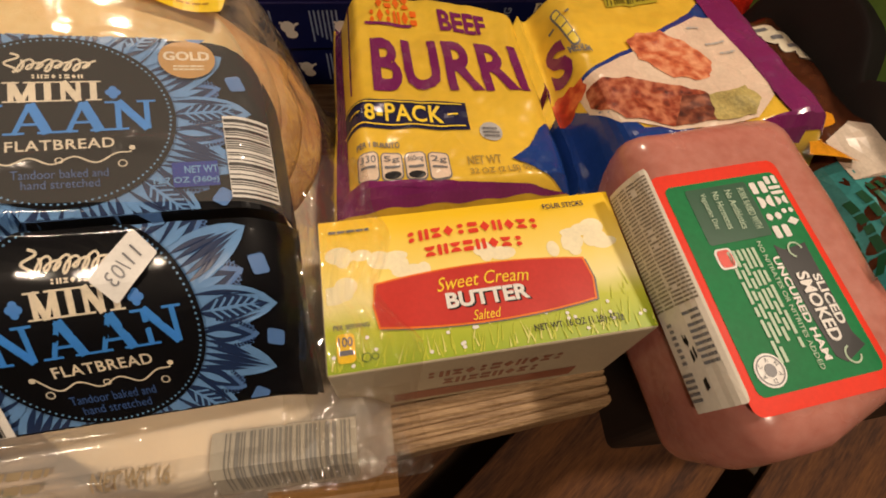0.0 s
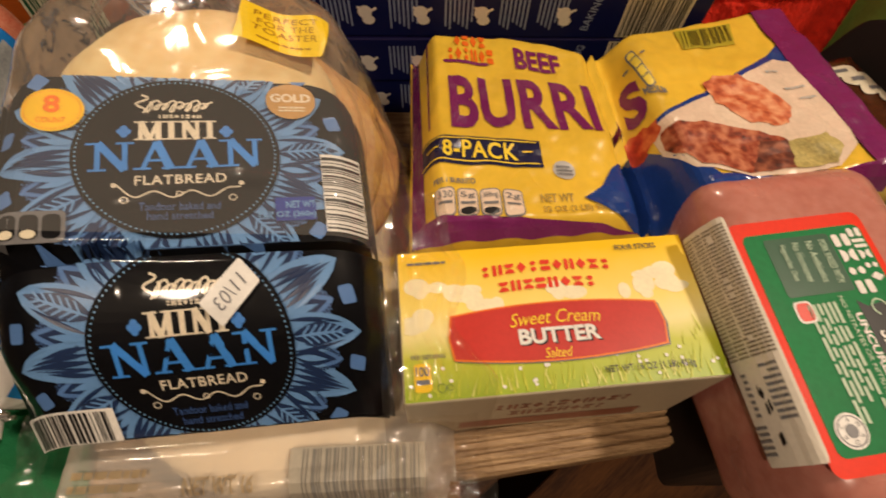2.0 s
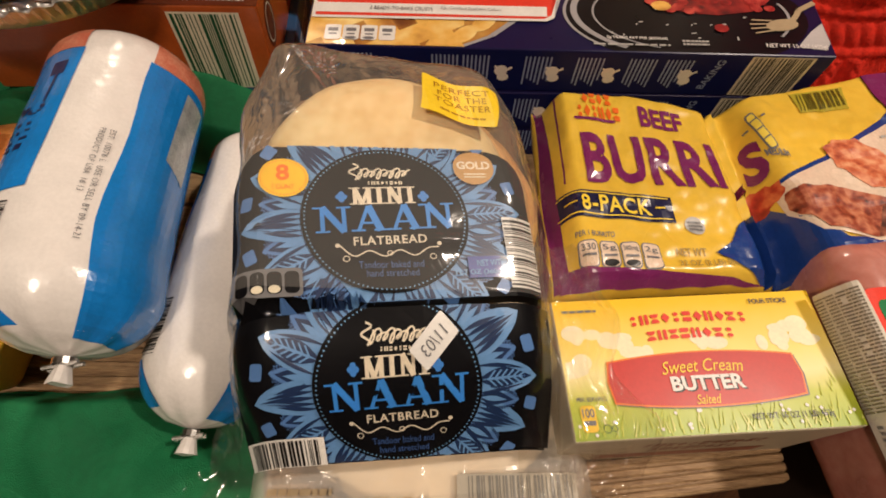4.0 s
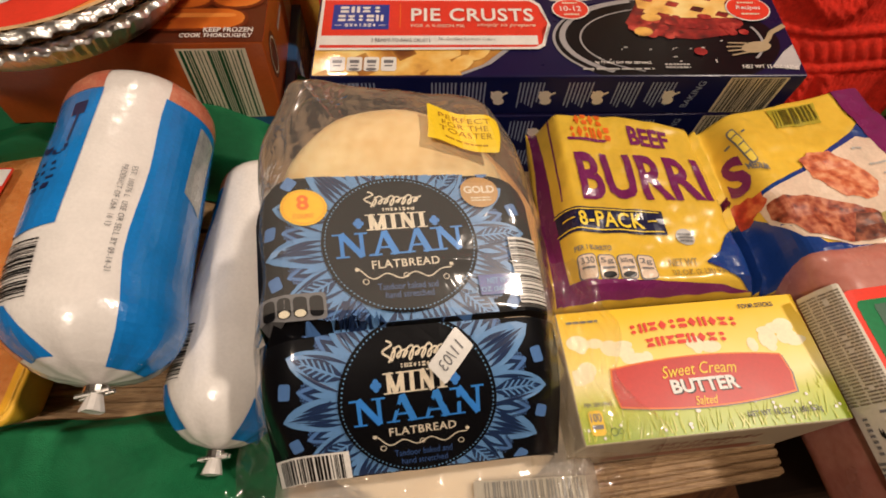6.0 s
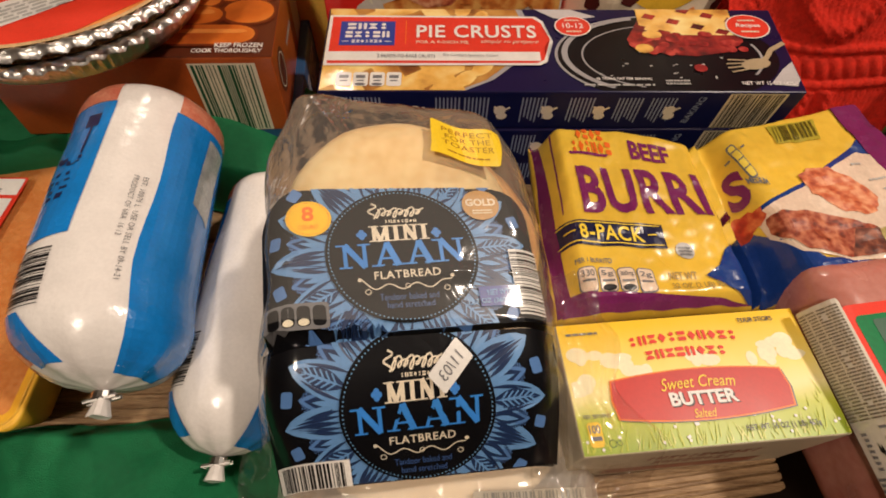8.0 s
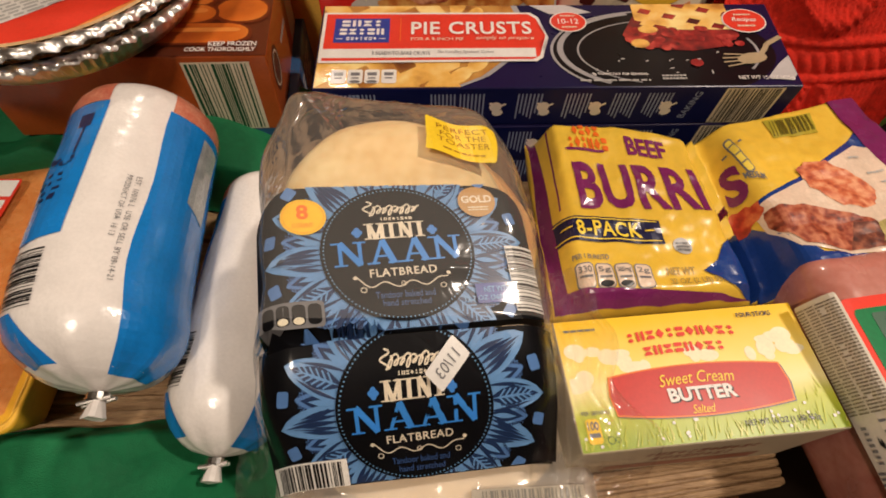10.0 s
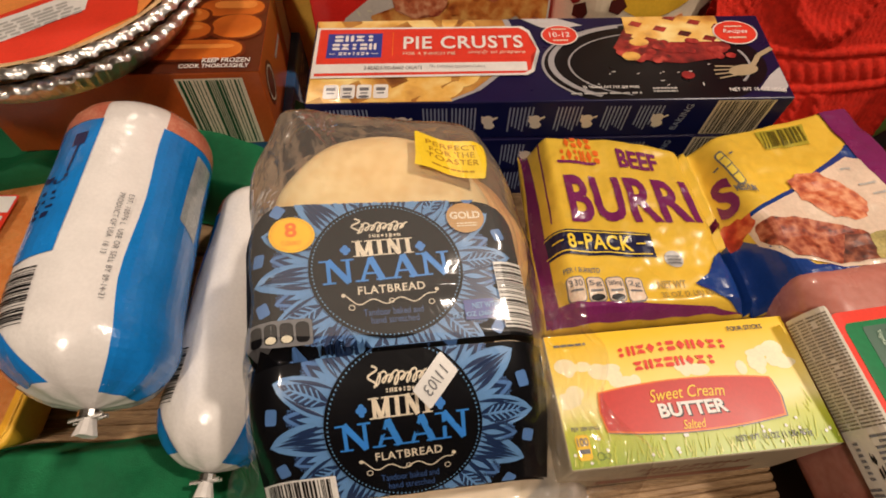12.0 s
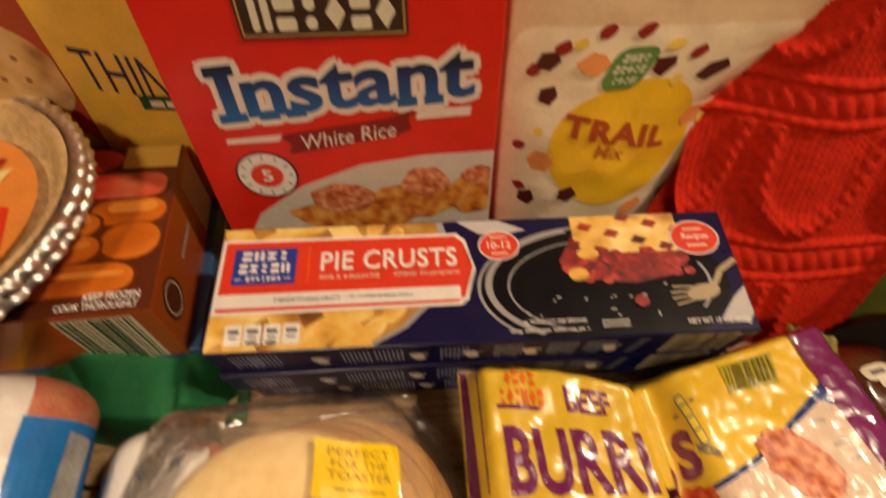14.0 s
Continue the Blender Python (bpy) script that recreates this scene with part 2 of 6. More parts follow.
def letters(text, bold=0.0, shear=0.0, gap=1.0):
    """The outlines of a word, filled, in a unit box."""
    key = (text, bold, shear, gap)
    if key not in LETTERS:
        cu = bpy.data.curves.new("word", "FONT")
        cu.body, cu.offset, cu.shear, cu.resolution_u, cu.space_character = text, bold, shear, 3, gap
        ob = bpy.data.objects.new("word", cu)
        me = bpy.data.meshes.new_from_object(ob)
        co = [(v.co.x, v.co.y) for v in me.vertices]
        x0, x1 = min(c[0] for c in co), max(c[0] for c in co)
        y0, y1 = min(c[1] for c in co), max(c[1] for c in co)
        co = [((x - x0) / (x1 - x0), (y - y0) / max(y1 - y0, 1e-6)) for x, y in co]
        LETTERS[key] = [[co[i] for i in p.vertices] for p in me.polygons]
        bpy.data.objects.remove(ob)
        bpy.data.meshes.remove(me)
        bpy.data.curves.remove(cu)
    return LETTERS[key]


def word(text, u0, v0, u1, v1, bold=0.0, shear=0.0, arc=0.0, gap=1.0, slope=0.0):
    return [[(u0 + (u1 - u0) * x, v0 + (v1 - v0) * y + arc * (1 - (2 * x - 1) ** 2) + slope * x) for x, y in p] for p in letters(text, bold, shear, gap)]


def turned(polys, cx, cy, deg, aspect=1.0):
    """Polygons turned about a point; aspect is a unit of v over a unit of u."""
    c, s = math.cos(radians(deg)), math.sin(radians(deg))
    return [[(cx + (x - cx) * c - (y - cy) * aspect * s, cy + ((x - cx) * s + (y - cy) * aspect * c) / aspect) for x, y in p] for p in polys]


def marks(n, u0, v0, u1, v1, seed=1, arc=0.0, lean=0.0):
    """A row of plain ornaments for a brand mark: lozenges, split bars, dots and half discs."""
    r, out, last = random.Random(seed), [], ""
    step, hgt = (u1 - u0) / n, v1 - v0
    for k in range(n):
        a, b = u0 + step * (k + 0.10), u0 + step * (k + 0.90)
        cx, cy, wd = (a + b) / 2, (v0 + v1) / 2, b - a
        kind = r.choice([q for q in "lsbhd" if q != last])
        last = kind
        if kind == "l":
            out += [[(cx, v0), (b, cy), (cx, v1), (a, cy)]]
        elif kind == "s":
            out += rrect(a, v0, b, v0 + 0.40 * hgt, wd * 0.16, hgt * 0.10, 3) + rrect(a, v1 - 0.40 * hgt, b, v1, wd * 0.16, hgt * 0.10, 3)
        elif kind == "b":
            out += rrect(a, v0, a + 0.38 * wd, v1, wd * 0.12, hgt * 0.10, 3) + rrect(b - 0.38 * wd, v0, b, v1, wd * 0.12, hgt * 0.10, 3)
        elif kind == "h":
            out += disc(cx, v0 + 0.06 * hgt, wd / 2, hgt * 0.40, 10, 0, 180) + disc(cx, v1 - 0.06 * hgt, wd / 2, hgt * 0.40, 10, 180, 359.9)
        else:
            out += disc(cx, v0 + 0.22 * hgt, wd * 0.30, hgt * 0.20, 10) + disc(cx, v1 - 0.22 * hgt, wd * 0.30, hgt * 0.20, 10)
    m = (u0 + u1) / 2
    return [[(x + lean * (y - v0), y + arc * (1 - ((x - m) / ((u1 - u0) / 2)) ** 2)) for x, y in p] for p in out]


def decal(name, polys, S, h, material, parent, label="", res=None, clip=None):
    """Print: flat shapes laid on a face S at height h; res cuts them fine enough to follow a curve; clip is a box in u, v."""
    bm = bmesh.new()
    for k, p in enumerate(polys):
        vs = [bm.verts.new((x, y, k * 1.2e-6)) for x, y in p]
        try:
            bm.faces.new(vs)
        except ValueError:
            pass
    big = [f for f in bm.faces if len(f.verts) > 4]
    if big:
        bmesh.ops.triangulate(bm, faces=big, ngon_method="EAR_CLIP")
    if clip:
        for co, no in (((clip[0], 0, 0), (-1, 0, 0)), ((clip[2], 0, 0), (1, 0, 0)), ((0, clip[1], 0), (0, -1, 0)), ((0, clip[3], 0), (0, 1, 0))):
            bmesh.ops.bisect_plane(bm, geom=bm.verts[:] + bm.edges[:] + bm.faces[:], plane_co=co, plane_no=no, clear_outer=True)
    if res and bm.verts:
        ru, rv = res if isinstance(res, tuple) else (res, res)
        for ax, r in ((0, ru), (1, rv)):
            lo, hi = min(v.co[ax] for v in bm.verts), max(v.co[ax] for v in bm.verts)
            k = math.floor(lo / r) + 1
            while k * r < hi:
                co, no = [0, 0, 0], [0, 0, 0]
                co[ax], no[ax] = k * r, 1
                bmesh.ops.bisect_plane(bm, geom=bm.verts[:] + bm.edges[:] + bm.faces[:], plane_co=co, plane_no=no)
                k += 1
    for v in bm.verts:
        v.co = S(v.co.x, v.co.y, h + v.co.z)
    ob = part(name, bm, material, parent, label)
    if len(polys) > 1 and name != "lettering" or len(polys) > 7:
        ob["kind"] = "stuff"
    return ob


def smooth01(x):
    x = max(0.0, min(1.0, x))
    return x * x * (3 - 2 * x)


def nz(x, y, z=0.0, s=1.0):
    return noise.noise(Vector((x * s, y * s, z * s)))


L = 0.00018  # one layer of print

# ---- the room and the table ----
PLASTER = mat("warm_plaster", (0.13, 0.092, 0.058), 0.85, scale=3, bump=0.1, bscale=60)
FLOORWOOD = wood("floor_boards_wood", (0.20, 0.075, 0.022), (0.42, 0.19, 0.065), 9, 0.4, (6, 1, 6))
PINE = wood("weathered_pine", (0.17, 0.090, 0.036), (0.54, 0.36, 0.19), 20, 0.5, (1, 16, 16))
DARKWOOD = mat("dark_gap_plastic", (0.016, 0.013, 0.011), 0.5)


def slab(name, w, d, h, x, y, z, material, bevel=0.0):
    return tagged(part(name, box_bm(w, d, h, bevel, 2, x, y, z), material, None), kind="structure")


tagged(slab("floor", 4.4, 4.4, 0.05, 0, 0.4, -0.47, mat("floor_screed", (0.10, 0.06, 0.03), 0.8)), "brown boarded floor under the table", "floor")
floor = bpy.data.objects["floor"]
tagged(slab("ceiling", 4.4, 4.4, 0.05, 0, 0.4, 2.0, mat("white_ceiling", (0.20, 0.165, 0.12), 0.9)), "plain off-white ceiling", "ceiling")
for n, w, d, x, y in (("wall_north", 4.4, 0.1, 0, 2.65), ("wall_south", 4.4, 0.1, 0, -1.85), ("wall_east", 0.1, 4.4, 2.25, 0.4), ("wall_west", 0.1, 4.4, -2.25, 0.4)):
    tagged(slab(n, w, d, 2.42, x, y, -0.42, PLASTER), "plain warm plaster wall", "wall")

table = thing("table", pose(0, 0, 0), "low weathered pine plank table under the groceries", "table")
for i, (y0, y1, x0, x1) in enumerate(((-0.0255, 0.052, -0.62, 0.147), (0.055, 0.152, -0.62, 0.62), (0.155, 0.252, -0.62, 0.62), (0.255, 0.352, -0.62, 0.62), (0.355, 0.452, -0.62, 0.62), (0.455, 0.552, -0.62, 0.62))):
    bm = box_bm(x1 - x0, y1 - y0, 0.022, 0.002, 2, (x0 + x1) / 2, (y0 + y1) / 2, -0.022)
    if i == 0:
        for v in bm.verts:  # the front board runs a little askew
            v.co.y += 0.14 * (v.co.x - 0.1) * (1 if v.co.y < 0 else 0)
        bmesh.ops.translate(bm, verts=bm.verts, vec=(0, 0, -0.0020))
    board = part("plank", bm, PINE, table)
    if i == 0:  # its face is ribbed
        for k in range(14):
            bm = box_bm(0.767, 0.0042, 0.0024, 0.0009, 1, -0.2365, -0.0225 + 0.0054 * k, -0.0024)
            for v in bm.verts:
                v.co.y += 0.14 * (v.co.x - 0.1) * (1 - k / 14)
            part("rib", bm, PINE, board)
for x in (-0.55, 0.55):
    for y in (0.09, 0.50):
        part("leg", box_bm(0.05, 0.05, 0.398, 0.003, 2, x, y, -0.42), PINE, table)
part("apron", box_bm(1.1, 0.02, 0.06, 0.002, 2, 0, 0.10, -0.082), PINE, table)

# made-up dark box that fills the dark gap past the front board's end
dark_box = thing("gap_box", pose(0.290, 0.030, -0.42), "dark box added for the dark gap beside the table", "storage bin")
part("body", box_bm(0.19, 0.115, 0.40, 0.006, 3), DARKWOOD, dark_box)
part("lid", box_bm(0.196, 0.120, 0.018, 0.004, 3, 0, 0, 0.402), DARKWOOD, dark_box)
# made-up slatted body standing in for unidentified brown boards below the table
crate = thing("brown_boards", pose(0.20, -0.16, -0.36, 0, 0, 38), "stand-in for unidentified brown boards below the table", "crate")
BOARDWOOD = wood("brown_board_wood", (0.045, 0.014, 0.004), (0.16, 0.060, 0.016), 10, 0.85, (1, 8, 8))
for k in range(4):
    part("slat", box_bm(0.50, 0.128, 0.016, 0.003, 2, 0.06, -0.20 + 0.150 * k, 0.20), BOARDWOOD, crate)
for sx in (-0.18, 0.30):
    part("end_panel", box_bm(0.018, 0.58, 0.20, 0.003, 2, sx, 0.02, 0), BOARDWOOD, crate)

# ---- butter carton ----
BUTTERPRINT = print_gradient("butter_carton_print", [(0.0, (0.26, 0.40, 0.02)), (0.30, (0.52, 0.56, 0.05)), (0.46, (0.88, 0.78, 0.36)), (0.62, (0.92, 0.74, 0.20)), (1.0, (0.90, 0.58, 0.01))], "Y", -0.0335, 0.0335, 0.10)
GRASS = ink("grass_ink", (0.52, 0.57, 0.05))
PALEGRASS = ink("pale_grass_ink", (0.70, 0.70, 0.20))
CLOUD = ink("cloud_ink", (0.90, 0.82, 0.56))
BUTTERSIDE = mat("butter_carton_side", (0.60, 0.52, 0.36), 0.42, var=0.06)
butter = thing("butter_box", pose(0.0774, 0.0260, 0.0005, 0, 0, 4.6), "yellow and green carton of salted butter on the table", "butter box")
BW, BD, BH = 0.132, 0.067, 0.066
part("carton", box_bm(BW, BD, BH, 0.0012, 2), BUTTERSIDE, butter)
S = flat((-BW / 2 + 0.0006, -BD / 2 + 0.0006, BH), (BW - 0.0012, 0, 0), (0, BD - 0.0012, 0))
part("top_panel", sheet_bm(lambda u, v: S(u, v, L), 8, 4), BUTTERPRINT, butter)
r = random.Random(4)
cl = []
for cx, cy in ((0.10, 0.74), (0.20, 0.66), (0.86, 0.72), (0.93, 0.62), (0.78, 0.60), (0.08, 0.48), (0.30, 0.60), (0.55, 0.62)):
    for _ in range(4):
        cl += disc(cx + r.uniform(-0.05, 0.05), cy + r.uniform(-0.03, 0.05), r.uniform(0.02, 0.045), r.uniform(0.03, 0.07), 16)
decal("cloud_print", cl, S, 2 * L, CLOUD, butter, clip=(0.01, 0.01, 0.99, 0.99))
bl = []
for _ in range(120):
    u, v = r.random(), r.uniform(0.0, 0.06) if r.random() < 0.6 else r.uniform(0.0, 0.30)
    if 0.12 < u < 0.86 and v > 0.2:
        v = r.uniform(0, 0.05)
    t = r.uniform(-0.015, 0.03)
    bl.append([(u, v), (u + 0.006, v), (u + t, v + r.uniform(0.06, 0.14))])
decal("grass_print", bl[:90], S, 3 * L, GRASS, butter, clip=(0.005, 0.005, 0.995, 0.995))
decal("grass_print", bl[90:], S, 3.5 * L, PALEGRASS, butter, clip=(0.005, 0.005, 0.995, 0.995))
fl = []
for _ in range(26):
    fl += disc(r.random() * 0.96 + 0.02, r.uniform(0.03, 0.20), 0.006, 0.012, 8)
decal("flower_print", fl, S, 4 * L, WHITE, butter)


def panel(u0, u1, v0, v1, e):
    n = 12
    top = [(u1 - (u1 - u0) * k / n, v1 + e * (1 - (2 * k / n - 1) ** 2)) for k in range(n + 1)]
    bot = [(u0 + (u1 - u0) * k / n, v0 - e * (1 - (2 * k / n - 1) ** 2)) for k in range(n + 1)]
    return [top + [(u0 - 0.012, (v0 + v1) / 2)] + bot + [(u1 + 0.012, (v0 + v1) / 2)]]


decal("red_panel_shade", panel(0.162, 0.842, 0.215, 0.500, 0.05), S, 5 * L, GREY, butter)
decal("red_panel_border", panel(0.156, 0.836, 0.222, 0.516, 0.05), S, 6 * L, ORANGE, butter)
rp = decal("red_panel", panel(0.162, 0.830, 0.233, 0.505, 0.05), S, 7 * L, RED, butter, "red panel with a thin gold border")
decal("brand_mark", marks(11, 0.272, 0.765, 0.727, 0.845, 5, 0.028), S, 5 * L, BRIGHTRED, butter)
decal("brand_mark", marks(8, 0.325, 0.650, 0.662, 0.728, 9, 0.015), S, 5 * L, BRIGHTRED, butter)
decal("lettering", word("Sweet Cream", 0.345, 0.400, 0.640, 0.490, 0.0, 0.35, 0.015), S, 8 * L, LEMON, rp)
decal("lettering_shade", word("BUTTER", 0.372, 0.276, 0.633, 0.380, 0.035), S, 8 * L, BLACK, rp)
decal("lettering", word("BUTTER", 0.366, 0.285, 0.627, 0.388, 0.035), S, 9 * L, WHITE, rp)
decal("lettering", word("Salted", 0.438, 0.192, 0.527, 0.255, 0.0, 0.35), S, 8 * L, LEMON, rp)
decal("lettering", word("NET WT 16 OZ (1 LB) 453g", 0.612, 0.058, 0.897, 0.112, 0.014, 0, 0, 1.06), S, 8 * L, BLACK, butter)
decal("lettering", word("FOUR STICKS", 0.754, 0.905, 0.900, 0.945, 0.018), S, 5 * L, NAVY, butter)
decal("lettering", word("PER SERVING", 0.025, 0.250, 0.130, 0.280, 0.01), S, 5 * L, GREY, butter)
decal("small_print", bars(0.03, 0.90, 0.16, 0.935, 1, 5, 0.05), S, 5 * L, GREY, butter)
cb = decal("calorie_badge", rrect(0.030, 0.050, 0.083, 0.225, 0.014, 0.026), S, 5 * L, YELLOW, butter)
decal("lettering", word("100", 0.036, 0.145, 0.077, 0.205, 0.02), S, 6 * L, GREY, cb)
decal("small_print", rect(0.036, 0.095, 0.077, 0.125), S, 6 * L, GREY, cb)
decal("seal_print", ring(0.112, 0.068, 0.012, 0.024, 0.002, 0.004, 20) + ring(0.137, 0.068, 0.008, 0.016, 0.002, 0.004, 20), S, 5 * L, DARKGREEN, butter)
F = flat((-BW / 2, -BD / 2, 0), (BW, 0, 0), (0, 0, BH))
# the top's brand marks and red panel again, in duller, darker reds
decal("brand_mark", marks(11, 0.28, 0.62, 0.74, 0.76, 5) + marks(8, 0.34, 0.42, 0.68, 0.56, 9), F, L, ink("dull_red_ink", (0.34, 0.12, 0.07)), butter)
decal("red_strip", rect(0.18, 0.10, 0.84, 0.32), F, L, ink("dull_strip_red_ink", (0.34, 0.10, 0.06)), butter)
R_ = flat((BW / 2, -BD / 2, 0), (0, BD, 0), (0, 0, BH))
decal("end_flap", rect(0.02, 0.03, 0.98, 0.52), R_, 0.0008, CARTON, butter, "folded grey carton end flap")

# ---- pie crust cartons ----
PW, PD, PH = 0.315, 0.081, 0.0332
PLATE = ink("dark_plate_ink", (0.006, 0.005, 0.007), 0.30, spec=0.2)
RIMINK = ink("plate_rim_ink", (0.34, 0.33, 0.34), 0.3)


def lattice(u0, v0, u1, v1, n, m, w, aspect):
    out = []
    for k in range(n):
        u = u0 + (u1 - u0) * (k + 0.5) / n
        out += stroke([(u - 0.03, v0), (u + 0.03, v1)], w, aspect)
    for k in range(m):
        v = v0 + (v1 - v0) * (k + 0.5) / m
        out += stroke([(u0, v + 0.04), (u1, v - 0.04)], w, aspect)
    return out


def pie_box(m, full):
    b = thing("pie_crust_box", m, "dark blue and red carton of ready pie crusts" + (" atop the stack" if full else " under another"), "pie crust box", "stack of pie crust boxes")
    bm = box_bm(PW, PD, PH, 0.001, 2)
    bmesh.ops.subdivide_edges(bm, edges=[e for e in bm.edges if e.calc_length() > 0.2], cuts=10)
    part("carton", bm, INDIGO, b)
    S = flat((-PW / 2 + 0.001, -PD / 2 + 0.001, PH), (PW - 0.002, 0, 0), (0, PD - 0.002, 0))
    A = PD / PW
    F = flat((-PW / 2, -PD / 2, 0), (PW, 0, 0), (0, 0, PH))
    decal("front_panel", rect(0.004, 0.02, 0.996, 0.98), F, L, ROYAL_DARK, b)
    cols, icons = [], []
    for k, u in enumerate((0.04, 0.075, 0.24, 0.30, 0.42, 0.52, 0.62, 0.69)):
        cols += [[(a, c) for a, c in q] for i in range(7) for q in rect(u + 0.008 * i, 0.18 + 0.05 * ((i * 7 + k) % 4), u + 0.008 * i + 0.0032, 0.86)]
    decal("small_print", cols, F, 2 * L, PALEBLUE, b)
    for u in (0.195, 0.375, 0.475, 0.585, 0.735):
        k = int(u * 1000) % 5
        icons += turned(disc(u, 0.52, 0.013 + 0.002 * (k % 3), 0.13, 11), u, 0.5, 20 * k - 30, PH / PW) + disc(u + 0.006, 0.36, 0.012, 0.10 + 0.02 * k, 9)
        icons += stroke([(u - 0.012, 0.62), (u + 0.006, 0.50), (u + 0.022, 0.60 + 0.04 * k)], 0.005, PH / PW)
    decal("picture_print", icons, F, 2.5 * L, WHITE, b)
    decal("lettering", turned(word("BAKING", 0.755, 0.46, 0.83, 0.60, 0.01), 0.79, 0.5, 80, PH / PW), F, 2 * L, PALEBLUE, b)
    bq = decal("barcode_panel", rect(0.845, 0.03, 0.965, 0.97), F, 2 * L, CREAM, b)
    decal("barcode", barcode(0.85, 0.05, 0.96, 0.95, 24, 3), F, 3 * L, BLACK, bq)
    if not full:
        return b
    # left picture: a lattice pie behind the red banner
    dish = [(0.001, 0.0), (0.285, 0.0), (0.345, 0.12), (0.392, 0.30), (0.42, 0.6), (0.43, 0.85), (0.42, 0.999), (0.001, 0.999)]
    decal("dish_picture", [[(x + 0.014 if x > 0.1 else x, y) for x, y in dish]], S, 0.6 * L, RIMINK, b)
    decal("pie_picture", [dish], S, L, PASTRY_DARK, b)
    decal("pie_picture", turned(lattice(-0.3, -1.4, 0.6, 2.4, 10, 9, 0.050, A), 0.16, 0.5, 33, A), S, 2 * L, PASTRY, b, clip=(0.001, 0.001, 0.30, 0.999))
    crust = []
    for k in range(11):
        a = radians(-68 + 136 * k / 10)
        crust += turned(disc(0.085 + 0.285 * math.cos(a), 0.56 + 0.66 * math.sin(a), 0.030, 0.070, 14), 0.085 + 0.285 * math.cos(a), 0.56 + 0.66 * math.sin(a), 35 + k * 5, A)
    decal("pie_picture", crust, S, 3 * L, PASTRY, b, clip=(0.001, 0.001, 0.999, 0.999))
    # right picture: a slice on a dark glass plate
    decal("plate_picture", disc(0.735, 0.40, 0.24, 0.52, 40), S, L, PLATE, b, clip=(0.40, 0.001, 0.999, 0.999))
    decal("plate_picture", ring(0.735, 0.42, 0.213, 0.455, 0.013, 0.03, 40, 105, 235) + ring(0.735, 0.40, 0.180, 0.38, 0.004, 0.010, 40, 100, 250) + ring(0.735, 0.40, 0.235, 0.50, 0.006, 0.016, 40, 95, 225) + ring(0.735, 0.40, 0.20, 0.43, 0.006, 0.016, 24, 330, 380), S, 2 * L, RIMINK, b, clip=(0.40, 0.001, 0.999, 0.999))
    decal("plate_picture", [[(0.462, 0.999), (0.545, 0.999), (0.600, 0.90), (0.545, 0.86), (0.505, 0.88)], [(0.935, 0.08), (0.972, 0.25), (0.999, 0.34), (0.999, 0.12), (0.985, 0.05)]], S, 2 * L, ink("napkin_ink", (0.52, 0.50, 0.50), 0.3), b)
    decal("slice_picture", [[(0.711, 0.999), (0.690, 0.80), (0.657, 0.60), (0.672, 0.50), (0.74, 0.42), (0.80, 0.40), (0.87, 0.45), (0.912, 0.58), (0.915, 0.75), (0.90, 0.999)]], S, 3 * L, CHERRY_DARK, b)
    decal("slice_picture", turned(lattice(0.67, 0.62, 0.95, 1.15, 5, 3, 0.028, A), 0.80, 0.86, -14, A), S, 4 * L, PASTRY, b, clip=(0.692, 0.66, 0.905, 0.999))
    r = random.Random(8)
    ch = []
    for _ in range(40):
        u, v = r.uniform(0.675, 0.905), r.uniform(0.43, 0.68)
        ch += disc(u, v, 0.011, 0.034, 12)
    ch += disc(0.798, 0.253, 0.014, 0.044, 14) + disc(0.672, 0.54, 0.013, 0.042, 12)
    decal("slice_picture", ch, S, 5 * L, CHERRY, b)
    decal("slice_picture", disc(0.690, 0.485, 0.020, 0.055, 12) + disc(0.715, 0.66, 0.022, 0.05, 12), S, 6 * L, PASTRY, b)
    fork = turned(disc(0.918, 0.30, 0.033, 0.062, 18), 0.918, 0.30, 12, A)
    for k in range(4):
        fork += stroke([(0.900, 0.345 - 0.034 * k), (0.852 + 0.006 * abs(k - 1.5), 0.350 - 0.048 * k)], 0.0036, A)
    fork += stroke([(0.938, 0.34), (0.951, 0.40), (0.962, 0.47), (0.998, 0.56)], 0.011, A)
    decal("fork_picture", fork, S, 6 * L, ink("fork_ink", (0.42, 0.33, 0.20), 0.35), b)
    gl = []
    for _ in range(16):
        u, v = r.uniform(0.58, 0.86), r.uniform(0.14, 0.46)
        gl += turned(disc(u, v, r.uniform(0.002, 0.006), r.uniform(0.004, 0.009), 8), u, v, r.uniform(0, 90), A)
    decal("juice_picture", gl, S, 2.6 * L, PALEGREY, b)
    # banner
    ban = [(0.010, 0.292), (0.455, 0.300), (0.470, 0.34), (0.474, 0.50), (0.488, 0.585), (0.476, 0.66), (0.472, 0.80), (0.455, 0.862), (0.010, 0.872)]
    decal("banner_edge", [[(0.003 if x < 0.1 else x + 0.006, y + (0.024 if y > 0.6 else -0.024)) for x, y in ban]], S, 7 * L, WHITE, b)
    bp = decal("banner", [ban], S, 8 * L, BRIGHTRED, b, "red banner across the carton top")
    decal("banner_strip", rect(0.010, 0.322, 0.462, 0.430), S, 9 * L, WHITE, bp)
    decal("lettering", word("2 READY-TO-BAKE CRUSTS", 0.115, 0.352, 0.238, 0.392, 0.01) + word("No Certified Synthetic Colors", 0.255, 0.352, 0.372, 0.392), S, 10 * L, GREY, bp)
    decal("brand_panel", rect(0.030, 0.505, 0.150, 0.810), S, 9 * L, ROYAL, bp)
